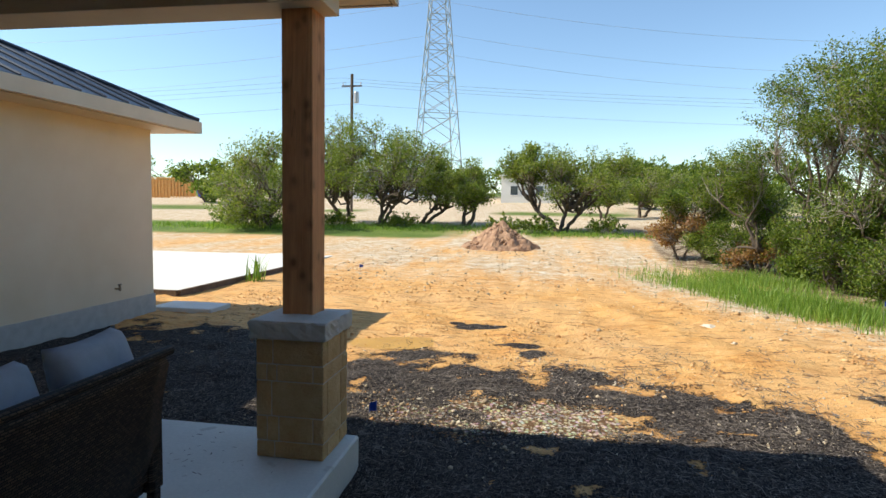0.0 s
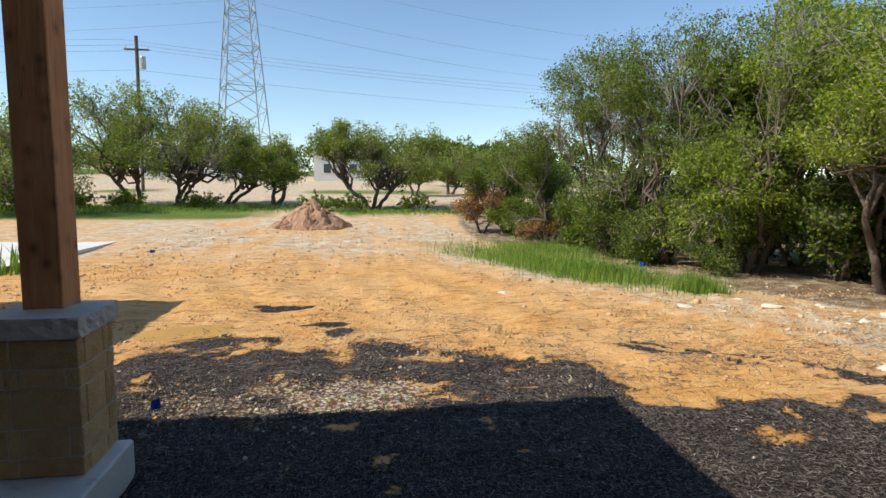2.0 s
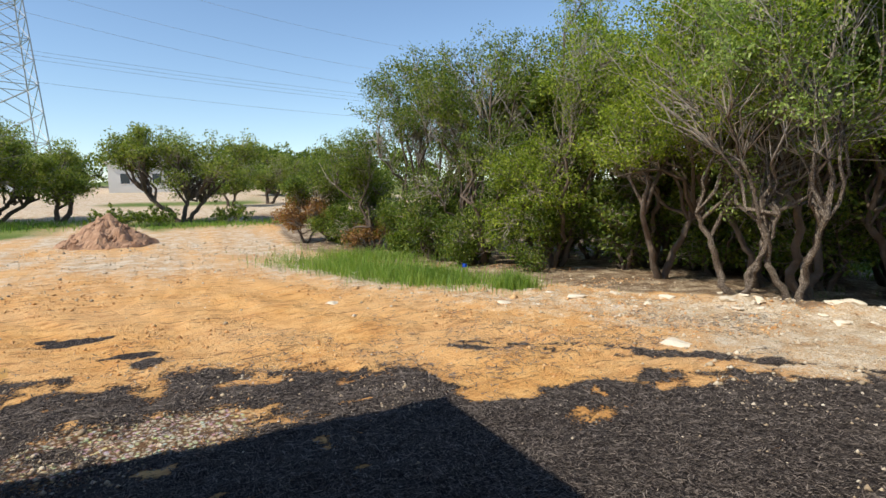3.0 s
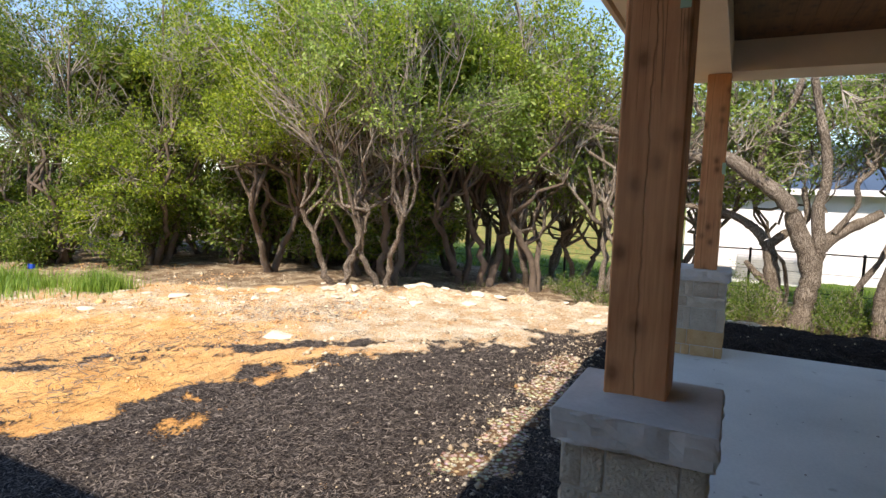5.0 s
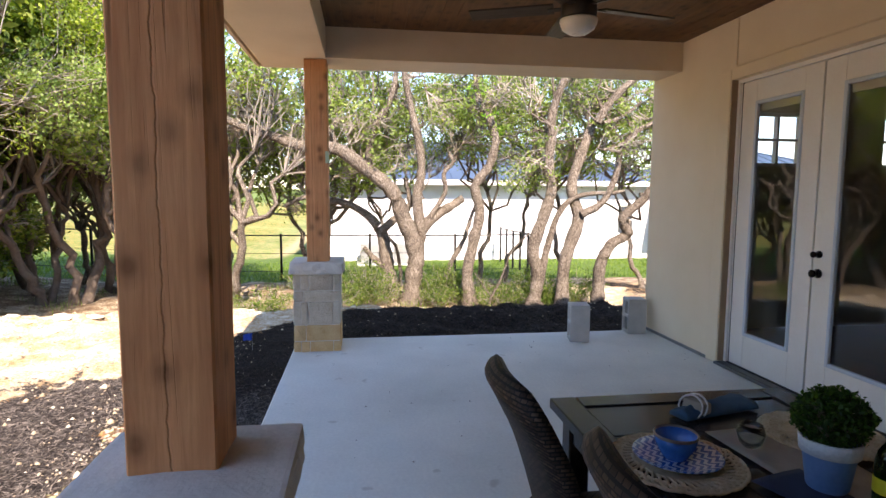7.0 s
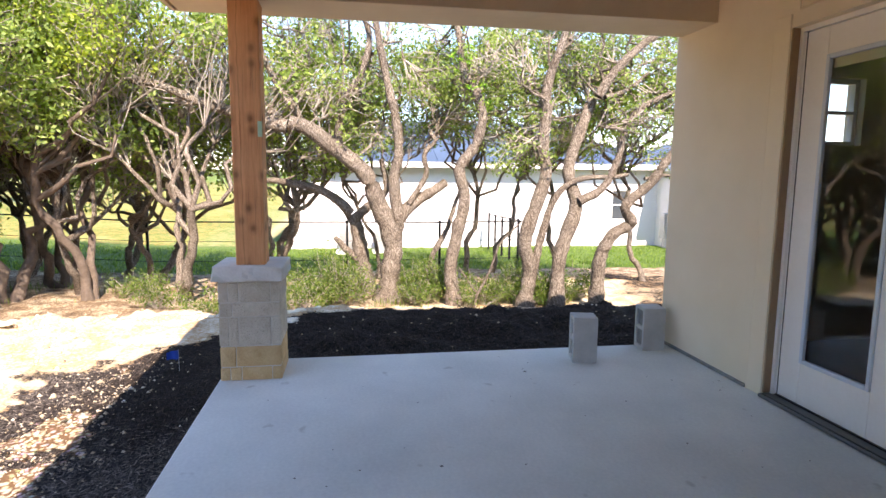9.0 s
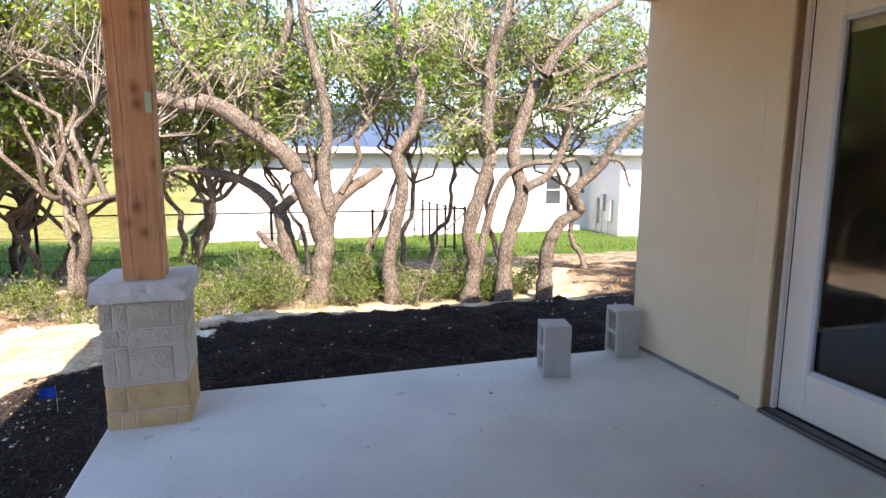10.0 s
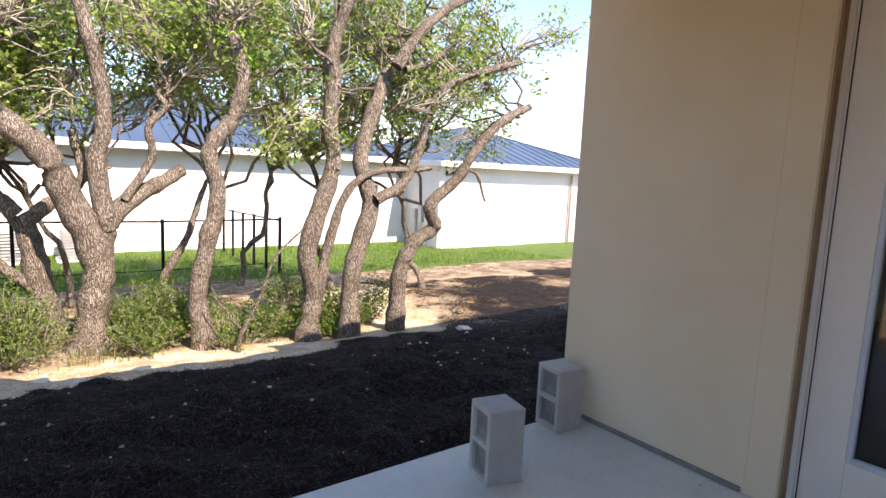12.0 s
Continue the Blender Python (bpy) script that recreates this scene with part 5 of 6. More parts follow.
def french_door(x0, x1, knob):
    """One door leaf between two x places, with a full-height pane."""
    y1 = WALL_Y - 0.085
    d = thing("door", "white french door leaf with a tall clear pane", "door", ((x0 + x1) / 2, y1, 0.03), "porch doors")
    w = (x1 - x0) / 2
    f, top, bot = 0.175, 2.29, 0.285
    part("stile", boxed(-w, -w + f, -0.045, 0, 0, 2.465, 0.003), M["door_paint"], d)
    part("stile", boxed(w - f, w, -0.045, 0, 0, 2.465, 0.003), M["door_paint"], d)
    part("rail", boxed(-w + f, w - f, -0.044, -0.001, 0, bot, 0.003), M["door_paint"], d)
    part("rail", boxed(-w + f, w - f, -0.044, -0.001, top, 2.465, 0.003), M["door_paint"], d)
    pane = part("pane", boxed(-w + f, w - f, -0.026, -0.020, bot, top), M["glass"], d, "clear door glass")
    pane.visible_shadow = False
    b = 0.028
    for q in ((-w + f, -w + f + b, bot, top), (w - f - b, w - f, bot, top), (-w + f + b, w - f - b, bot, bot + b), (-w + f + b, w - f - b, top - b, top)):
        part("bead", boxed(q[0], q[1], -0.019, 0.012, q[2], q[3], 0.005), M["inner_bead"], d)
    part("blind_header", boxed(-w + f + b, w - f - b, -0.044, -0.03, top - 0.085, top), M["trim_paint"], d, "beige blind header at the top of the glass")
    if knob:
        s = w - 0.058
        for z, r in ((0.94, 0.034), (1.08, 0.027)):
            k = lathe([(0.001, 0), (r, 0), (r, 0.012), (0.012, 0.016), (0.012, 0.035), (r * 0.8, 0.04), (r * 0.85, 0.06), (r * 0.5, 0.07), (0.001, 0.072)], 16)
            bmesh.ops.transform(k, matrix=pose(s, 0, z, -90, 0, 0), verts=k.verts)
            part("knob" if z < 1 else "deadbolt", k, M["bronze"], d, "dark bronze door hardware", True)
    return d


MID = (DX0 + DX1) / 2
french_door(MID + 0.008, DX1 - 0.045, False)
french_door(DX0 + 0.045, MID - 0.008, True)
fr = thing("door_frame", "white painted door frame with a metal sill", "door frame", (MID, WALL_Y - 0.09, 0), kind="structure")
hw = (DX1 - DX0) / 2
for q in (-1, 1):
    part("jamb", boxed(min(q * hw, q * (hw - 0.042)), max(q * hw, q * (hw - 0.042)), -0.13, 0.012, 0, DZ, 0.004), M["door_paint"], fr)
    part("casing", boxed(min(q * (hw - 0.002), q * (hw - 0.036)), max(q * (hw - 0.002), q * (hw - 0.036)), 0.012, 0.034, 0, DZ - 0.002, 0.006, 2), M["door_paint"], fr)
    part("weatherstrip", boxed(min(q * (hw - 0.042), q * (hw - 0.046)), max(q * (hw - 0.042), q * (hw - 0.046)), -0.04, 0.008, 0.03, DZ - 0.03), M["bronze"], fr)
part("head", boxed(-hw + 0.042, hw - 0.042, -0.13, 0.012, DZ - 0.03, DZ, 0.004), M["door_paint"], fr)
part("casing", boxed(-hw + 0.036, hw - 0.036, 0.012, 0.034, DZ - 0.034, DZ - 0.002, 0.006, 2), M["door_paint"], fr)
part("astragal", boxed(-0.02, 0.02, -0.06, -0.045, 0.03, DZ - 0.04), M["bronze"], fr)
part("sill", boxed(-hw, hw, -0.06, 0.125, 0.001, 0.026, 0.006), M["sill_metal"], fr, "worn grey metal threshold")
part("sill_strip", boxed(-hw + 0.045, hw - 0.045, 0.006, 0.024, 0.026, 0.034), M["bronze"], fr)
part("sill_strip", boxed(-hw + 0.02, hw - 0.02, 0.098, 0.112, 0.0255, 0.029), M["bronze"], fr)
for q in (-1, 1):
    part("reveal", boxed(min(q * (hw + 0.001), q * (hw - 0.012)), max(q * (hw + 0.001), q * (hw - 0.012)), 0.0345, 0.088, 0.03, DZ - 0.004), M["tan_trim"], fr, "tan strip along the door reveal")
for k, (a, b) in enumerate(E_W):
    win = thing("window_%d" % (k + 1), "small high white-framed window with four panes", "window", (END_X - 0.1, (a + b) / 2, 1.85), kind="structure")
    h = (a - b) / 2
    for q in ((-h, -h + 0.04, 0, 0.6), (h - 0.04, h, 0, 0.6), (-h + 0.04, h - 0.04, 0, 0.04), (-h + 0.04, h - 0.04, 0.56, 0.6), (-0.015, 0.015, 0.04, 0.56), (-h + 0.04, -0.015, 0.285, 0.315), (0.015, h - 0.04, 0.285, 0.315)):
        part("window_frame", boxed(-0.03, 0.03, q[0], q[1], q[2], q[3]), M["door_paint"], win)

# ---- ceiling fan ----
M["fan_dark"] = plain("fan_dark", lin(40, 32, 28), 0.45)
M["opal"] = plain("opal", lin(232, 226, 214), 0.3)
M["blade"] = wood("blade", lin(48, 40, 34), lin(86, 74, 62), axis=0, knots=False, rough=0.5)
fan = thing("ceiling_fan", "dark bronze ceiling fan with five blades and a white bowl light", "ceiling fan", (4.77, -1.5, CEIL))
part("canopy", lathe([(0.001, 0), (0.07, 0), (0.065, -0.03), (0.03, -0.06), (0.001, -0.06)], 20), M["fan_dark"], fan, smooth=True)
part("downrod", rod(bmesh.new(), (0, 0, -0.05), (0, 0, -0.23), 0.014, 10), M["fan_dark"], fan)
part("motor", shift(lathe([(0.001, -0.14), (0.05, -0.145), (0.1, -0.17), (0.115, -0.21), (0.115, -0.29), (0.105, -0.315), (0.001, -0.315)], 28), 0, 0, -0.07), M["fan_dark"], fan, smooth=True)
part("bowl", shift(lathe([(0.001, -0.315), (0.12, -0.316), (0.122, -0.33), (0.105, -0.375), (0.06, -0.405), (0.001, -0.415)], 28), 0, 0, -0.07), M["opal"], fan, "white opal glass bowl", True)
for k in range(5):
    bl = part("blade", boxed(0.16, 0.72, -0.065, 0.065, -0.006, 0.006, 0.004), M["blade"], fan)
    bl.matrix_local = pose(0, 0, -0.305, 0, 0, 72 * k + 282) @ pose(0, 0, 0, 11, 0, 0)
    br = part("bracket", boxed(0.09, 0.2, -0.02, 0.02, -0.012, -0.004, 0.002), M["fan_dark"], bl)

# ---- concrete blocks ----
def concrete_block(x, y, turn, label):
    """A two-hole block standing on its end: 0.2 x 0.2 x 0.37."""
    b = thing("concrete_block", label, "concrete block", (x, y, 0), "loose concrete blocks", turn=turn)
    w, d, h, t = 0.1, 0.1, 0.385, 0.03
    ys, zs = (-d, -d + t, d - t, d), (0, t, h / 2 - t / 2, h / 2 + t / 2, h - t, h)
    bm = bmesh.new()
    grid = [[bm.verts.new((-w, yy, zz)) for yy in ys] for zz in zs]
    faces = [bm.faces.new((grid[k][i], grid[k][i + 1], grid[k + 1][i + 1], grid[k + 1][i])) for k in range(5) for i in range(3) if not (i == 1 and k in (1, 3))]
    ext = bmesh.ops.extrude_face_region(bm, geom=faces)
    bmesh.ops.translate(bm, verts=[v for v in ext["geom"] if isinstance(v, bmesh.types.BMVert)], vec=(2 * w, 0, 0))
    bmesh.ops.recalc_face_normals(bm, faces=bm.faces)
    bmesh.ops.bevel(bm, geom=[e for e in bm.edges if len(e.link_faces) == 2 and e.calc_face_angle(0) > 1], offset=0.004, segments=1, affect="EDGES")
    part("shell", bm, M["block"], b)
    # webs part way in close the hollows, in a darker grey than the shell
    for z0, z1 in ((t, h / 2 - t / 2), (h / 2 + t / 2, h - t)):
        part("web", boxed(-w + 0.022, w - 0.022, -d + t, d - t, z0, z1), M["joint_grey"], b)
    return b


concrete_block(6.75, -2.345, 258, "grey two-hole concrete block standing on end on the slab")
concrete_block(7.0, -3.09, 264, "grey two-hole concrete block standing on end against the wall")

# ---- wicker furniture and table ----
def weave(name, dark, light, s=1.0):
    m = bpy.data.materials.new(name)
    nt, b = nodes_of(m)
    tc = nt.nodes.new("ShaderNodeTexCoord")
    br = nt.nodes.new("ShaderNodeTexBrick")
    br.inputs["Scale"].default_value = 1.0
    br.inputs["Brick Width"].default_value = 0.022 * s
    br.inputs["Row Height"].default_value = 0.009 * s
    br.inputs["Mortar Size"].default_value = 0.0018 * s
    br.inputs["Color1"].default_value = dark
    br.inputs["Color2"].default_value = light
    br.inputs["Mortar"].default_value = (0.006, 0.005, 0.005, 1)
    # weave along the surface: x + y across, z down
    sx = nt.nodes.new("ShaderNodeSeparateXYZ")
    cx = nt.nodes.new("ShaderNodeCombineXYZ")
    nt.links.new(tc.outputs["Object"], sx.inputs[0])
    nt.links.new(mathn(nt, "ADD", sx.outputs[0], sx.outputs[1]), cx.inputs[0])
    nt.links.new(sx.outputs[2], cx.inputs[1])
    nt.links.new(cx.outputs[0], br.inputs["Vector"])
    nt.links.new(br.outputs["Color"], b.inputs["Base Color"])
    b.inputs["Roughness"].default_value = 0.6
    b.inputs["Specular IOR Level"].default_value = 0.25
    bump(nt, b, mathn(nt, "SUBTRACT", 1.0, br.outputs["Fac"]), 0.8, 0.004)
    return m


M["wicker"] = weave("wicker", lin(44, 35, 30), lin(84, 69, 58), 1.3)
M["table_wood"] = wood("table_wood", lin(32, 30, 31), lin(60, 56, 56), axis=0, knots=False, rough=0.26, saw=0.1)
M["cushion"] = surf("cushion", lin(150, 158, 170), lin(178, 186, 196), 9.0, 0.9, 300.0, 0.3, 0.001)


def curved_panel(width, profile, thick, round_top=0.08, n=9):
    """A padded panel: width along x, profile as (y, z) pairs from foot to top, corners rounded at the top."""
    bm = bmesh.new()
    prof = spline([(0, a, b) for a, b in profile], 14)[:, 1:]
    front, back = [], []
    ztop = prof[-1][1]
    for i, (py, pz) in enumerate(prof):
        inset = 0
        if ztop - pz < round_top:
            u = 1 - (ztop - pz) / round_top
            inset = round_top * (1 - math.sqrt(max(0, 1 - u * u)))
        d = prof[min(i + 1, 13)] - prof[max(i - 1, 0)]
        nrm = np.array([d[1], -d[0]]) / np.linalg.norm(d)
        rowf, rowb = [], []
        for k in range(n):
            s = -1 + 2 * k / (n - 1)
            x = s * (width / 2 - inset)
            bow = 0.03 * s * s
            t = thick / 2 * (0.55 + 0.45 * (1 - s ** 6)) * (0.6 if i == 13 else 1)
            rowf.append(bm.verts.new((x, py - nrm[0] * t - bow, pz - nrm[1] * t)))
            rowb.append(bm.verts.new((x, py + nrm[0] * t - bow, pz + nrm[1] * t)))
        front.append(rowf)
        back.append(rowb)
    for a, flip in ((front, False), (back, True)):
        for i in range(13):
            for k in range(n - 1):
                q = (a[i][k], a[i][k + 1], a[i + 1][k + 1], a[i + 1][k])
                bm.faces.new(q[::-1] if flip else q)
    for i in range(13):
        bm.faces.new((front[i][0], front[i + 1][0], back[i + 1][0], back[i][0]))
        bm.faces.new((front[i][-1], back[i][-1], back[i + 1][-1], front[i + 1][-1]))
    for k in range(n - 1):
        bm.faces.new((front[-1][k], front[-1][k + 1], back[-1][k + 1], back[-1][k]))
        bm.faces.new((front[0][k], back[0][k], back[0][k + 1], front[0][k + 1]))
    bmesh.ops.recalc_face_normals(bm, faces=bm.faces)
    return bm


def wicker_chair(x, y, turn):
    """A high-backed dining chair; its back is at +y."""
    c = thing("dining_chair", "dark brown wicker dining chair with a curved high back", "chair", (x, y, 0), "chairs at the table", turn=turn)
    part("backrest", curved_panel(0.52, [(-0.17, 0.36), (-0.15, 0.5), (-0.075, 0.75), (-0.005, 0.9), (0.05, 1.0)], 0.075, 0.1), M["wicker"], c, smooth=True)
    part("seat", boxed(-0.26, 0.26, -0.60, -0.14, 0.36, 0.45, 0.03, 3), M["wicker"], c)
    for sx in (-1, 1):
        for yy in (-0.56, -0.18):
            part("leg", boxed(sx * 0.225 - 0.025, sx * 0.225 + 0.025, yy - 0.025, yy + 0.025, 0, 0.37, 0.006), M["wicker"], c)
    return c


wicker_chair(2.76, -0.555, 0)
wicker_chair(2.14, -0.64, -4)

tb = thing("dining_table", "dark slatted dining table with a framed top", "table", (2.3, -1.31, 0))
TX0, TX1, TY0, TY1 = -0.86, 0.87, -0.49, 0.49
for q in ((TX0, TX1, TY1 - 0.1, TY1), (TX0, TX1, TY0, TY0 + 0.1), (TX1 - 0.1, TX1, TY0 + 0.102, TY1 - 0.102), (TX0, TX0 + 0.1, TY0 + 0.102, TY1 - 0.102)):
    part("top_frame", boxed(*q, 0.71, 0.75, 0.004), M["table_wood"], tb)
for k in range(6):
    s = (TX1 - TX0 - 0.2) / 6
    part("slat", boxed(TX0 + 0.1 + k * s + 0.003, TX0 + 0.1 + (k + 1) * s - 0.003, TY0 + 0.102, TY1 - 0.102, 0.713, 0.744, 0.003), M["table_wood"], tb)
for q in ((TX0 + 0.06, TX1 - 0.06, TY1 - 0.08, TY1 - 0.05), (TX0 + 0.06, TX1 - 0.06, TY0 + 0.05, TY0 + 0.08), (TX1 - 0.08, TX1 - 0.05, TY0 + 0.08, TY1 - 0.08), (TX0 + 0.05, TX0 + 0.08, TY0 + 0.08, TY1 - 0.08)):
    part("apron", boxed(*q, 0.62, 0.71), M["table_wood"], tb)
for sx in (TX0 + 0.08, TX1 - 0.08):
    for sy in (TY0 + 0.08, TY1 - 0.08):
        part("leg", boxed(sx - 0.04, sx + 0.04, sy - 0.04, sy + 0.04, 0, 0.71, 0.006), M["table_wood"], tb)

# place setting
M["seagrass"] = surf("seagrass", lin(184, 162, 126), lin(222, 206, 174), 30.0, 0.9, 200.0, 0.3, 0.002)
M["ink_cloth"] = surf("ink_cloth", lin(34, 44, 66), lin(50, 62, 90), 12.0, 0.9, 260.0, 0.4, 0.001)
M["teal_cloth"] = surf("teal_cloth", lin(48, 74, 98), lin(72, 104, 128), 10.0, 0.9, 200.0, 0.4, 0.001)
M["linen"] = surf("linen", lin(140, 130, 118), lin(166, 156, 142), 12.0, 0.95, 260.0, 0.4, 0.001)
M["blue_glaze"] = surf("blue_glaze", lin(30, 86, 160), lin(66, 130, 204), 18.0, 0.2, 60.0, 0.05, 0.001)
M["rim_glaze"] = surf("rim_glaze", lin(96, 88, 82), lin(130, 118, 104), 18.0, 0.3, 60.0, 0.05, 0.001)
M["bottle_glass"] = clear_glass("bottle_glass", (0.08, 0.28, 0.08, 1))
M["pot_paint"] = surf("pot_paint", lin(86, 120, 166), lin(112, 146, 188), 8.0, 0.6, 70.0, 0.1, 0.001)
M["lace"] = surf("lace", lin(190, 192, 192), lin(222, 222, 220), 60.0, 0.9, 150.0, 0.8, 0.004)
M["boxwood"] = leaf_mat("boxwood", lin(30, 52, 20), lin(48, 76, 30), lin(78, 108, 46))


def plate_pattern():
    m = bpy.data.materials.new("patterned_glaze")
    nt, b = nodes_of(m)
    tc = nt.nodes.new("ShaderNodeTexCoord")
    sx = nt.nodes.new("ShaderNodeSeparateXYZ")
    nt.links.new(tc.outputs["Object"], sx.inputs[0])
    zig = mathn(nt, "MULTIPLY", mathn(nt, "ABSOLUTE", mathn(nt, "SUBTRACT", mathn(nt, "FRACT", mathn(nt, "MULTIPLY", sx.outputs[0], 28.0)), 0.5)), 0.035)
    st = mathn(nt, "FRACT", mathn(nt, "MULTIPLY", mathn(nt, "ADD", sx.outputs[1], zig), 42.0))
    col = mixc(nt, mathn(nt, "GREATER_THAN", st, 0.5), lin(36, 84, 160), lin(176, 196, 222))
    nt.links.new(col, b.inputs["Base Color"])
    b.inputs["Roughness"].default_value = 0.22
    return m


M["plate_pattern"] = plate_pattern()


def place_mat(x, y, r, seed):
    rnd = np.random.default_rng(seed)
    m = thing("place_mat", "round openwork place mat of twisted seagrass", "place mat", (x, y, 0.752), "place mats")
    hp = Heap()
    for k in range(46):
        a = 2 * np.pi * k / 46
        p = spline([(r * math.cos(a) * 0.62, r * math.sin(a) * 0.62, 0.006), (r * 0.86 * math.cos(a + 0.16), r * 0.86 * math.sin(a + 0.16), 0.008), (r * math.cos(a + 0.05), r * math.sin(a + 0.05), 0.006), (r * 0.82 * math.cos(a - 0.2), r * 0.82 * math.sin(a - 0.2), 0.009)], 12)
        hp.add(*tube_arrays(p, np.full(12, 0.0046), 5))
    for rr in (0.99, 0.84, 0.66):
        a = np.linspace(0, 2 * np.pi, 60)
        hp.add(*tube_arrays(np.stack([rr * r * np.cos(a), rr * r * np.sin(a), 0.006 + 0.003 * np.sin(a * 17)], 1), np.full(60, 0.005), 5))
    hp.mesh("weaving", M["seagrass"], m, True)
    part("disc", lathe([(0.001, 0.001), (r * 0.64, 0.001), (r * 0.64, 0.005), (0.001, 0.006)], 32), M["seagrass"], m)


PX, PY = 2.60, -1.02
place_mat(PX, PY, 0.19, 1)
place_mat(2.72, -1.60, 0.185, 2)
pl = thing("dinner_plate", "blue plate with a pale zigzag pattern on a seagrass mat", "plate", (PX, PY, 0.764))
part("dish", lathe([(0.001, 0.0), (0.075, 0.0), (0.09, 0.004), (0.125, 0.016), (0.128, 0.018), (0.125, 0.02), (0.09, 0.009), (0.001, 0.007)], 40), M["plate_pattern"], pl, smooth=True)
bw = thing("bowl", "small blue glazed bowl with a brown rim", "bowl", (PX - 0.005, PY + 0.01, 0.772))
bw.scale = (0.9, 0.9, 0.9)
part("cup", lathe([(0.0011, 0.0), (0.0358, 0.0), (0.0403, 0.0067), (0.0627, 0.0448), (0.0694, 0.0784), (0.0661, 0.0795), (0.0582, 0.047), (0.0336, 0.0134), (0.0011, 0.0101)], 32), M["blue_glaze"], bw, smooth=True)
part("rim", lathe([(0.07, 0.0739), (0.0711, 0.0795), (0.0683, 0.084), (0.0644, 0.0806), (0.0661, 0.0739)], 32), M["rim_glaze"], bw, smooth=True)


def cloth(name, w, d, h, seed, material, label, at, turn):
    """A softly folded piece of cloth."""
    rnd = random.Random(seed)
    t = thing(name, label, "napkin", at, turn=turn)
    bm = bmesh.new()
    nx, ny = 18, 10
    rows = []
    for j in range(ny + 1):
        rows.append([bm.verts.new((w * (i / nx - 0.5), d * (j / ny - 0.5) * (0.7 + 0.5 * i / nx), h * (0.35 + 0.65 * math.sin(math.pi * j / ny) ** 0.6) * (0.8 + 0.3 * noise.noise(Vector((i * 0.4, j * 0.5, seed)))))) for i in range(nx + 1)])
    lo = []
    for j in range(ny + 1):
        lo.append([bm.verts.new((v.co.x, v.co.y, 0.0)) for v in rows[j]])
    for j in range(ny):
        for i in range(nx):
            bm.faces.new((rows[j][i], rows[j][i + 1], rows[j + 1][i + 1], rows[j + 1][i]))
            bm.faces.new((lo[j][i], lo[j + 1][i], lo[j + 1][i + 1], lo[j][i + 1]))
    for j in range(ny):
        bm.faces.new((rows[j][0], rows[j + 1][0], lo[j + 1][0], lo[j][0]))
        bm.faces.new((rows[j][nx], lo[j][nx], lo[j + 1][nx], rows[j + 1][nx]))
    for i in range(nx):
        bm.faces.new((rows[0][i], lo[0][i], lo[0][i + 1], rows[0][i + 1]))
        bm.faces.new((rows[ny][i], rows[ny][i + 1], lo[ny][i + 1], lo[ny][i]))
    bmesh.ops.recalc_face_normals(bm, faces=bm.faces)
    part("folds", bm, material, t, smooth=True)
    return t


nap = cloth("napkin", 0.34, 0.11, 0.036, 3, M["teal_cloth"], "rolled blue napkin tied with a pale cord", (2.97, -1.37, 0.752), -72)
cord = Heap()
for q in (-0.11, -0.085):
    a = np.linspace(0, 2 * np.pi, 24)
    cord.add(*tube_arrays(np.stack([np.full(24, q) + 0.015 * np.sin(a), 0.05 * np.cos(a), 0.03 + 0.04 * np.sin(a)], 1), np.full(24, 0.0035), 5))
cord.mesh("cord", M["lace"], nap, True)
part("cuff", boxed(-0.10, -0.055, -0.045, 0.045, 0.0, 0.052, 0.012, 2), M["linen"], nap)
cloth("table_runner", 1.2, 0.26, 0.006, 9, M["linen"], "taupe linen runner along the table", (2.2, -1.41, 0.751), 2)
cloth("table_cloth", 0.42, 0.16, 0.005, 11, M["ink_cloth"], "dark blue cloth on the linen runner", (2.28, -1.30, 0.759), 14)
tl = thing("tealight_holder", "clear dimpled glass candle holder", "candle holder", (2.66, -1.30, 0.758))
part("glass", lathe([(0.001, 0.0), (0.02, 0.0), (0.034, 0.015), (0.042, 0.045), (0.034, 0.072), (0.031, 0.072), (0.038, 0.045), (0.03, 0.018), (0.001, 0.006)], 20), M["glass"], tl, smooth=True)

pt = thing("potted_plant", "round clipped green plant in a pale blue pot", "plant", (2.40, -1.335, 0.76))
pt.scale = (0.88, 0.88, 0.88)
part("pot", lathe([(0.001, 0.0), (0.052, 0.0), (0.058, 0.01), (0.078, 0.15), (0.08, 0.155), (0.074, 0.155), (0.07, 0.13), (0.001, 0.125)], 28), M["pot_paint"], pt, "pale blue tapered pot", True)
part("lace_band", lathe([(0.0765, 0.115), (0.0815, 0.116), (0.0855, 0.158), (0.0805, 0.162), (0.076, 0.15)], 28), M["lace"], pt, "white lace band round the rim", True)
rp = np.random.default_rng(5)
u = rp.normal(0, 1, (620, 3))
u /= np.linalg.norm(u, axis=1, keepdims=True)
ends = np.array([0, 0, 0.225]) + u * np.array([0.104, 0.104, 0.085]) * rp.uniform(0.75, 1.0, (620, 1))
fast_mesh("foliage", *leaf_cloud(ends, 7, 0.02, 0.009, rp), M["boxwood"], pt)
st = Heap()
for e in ends[::6]:
    st.add(*tube_arrays(crooked((0, 0, 0.12), e, 5, rp, 0.1), np.linspace(0.003, 0.001, 5), 3))
st.mesh("stem_cluster", M["twig"], pt)


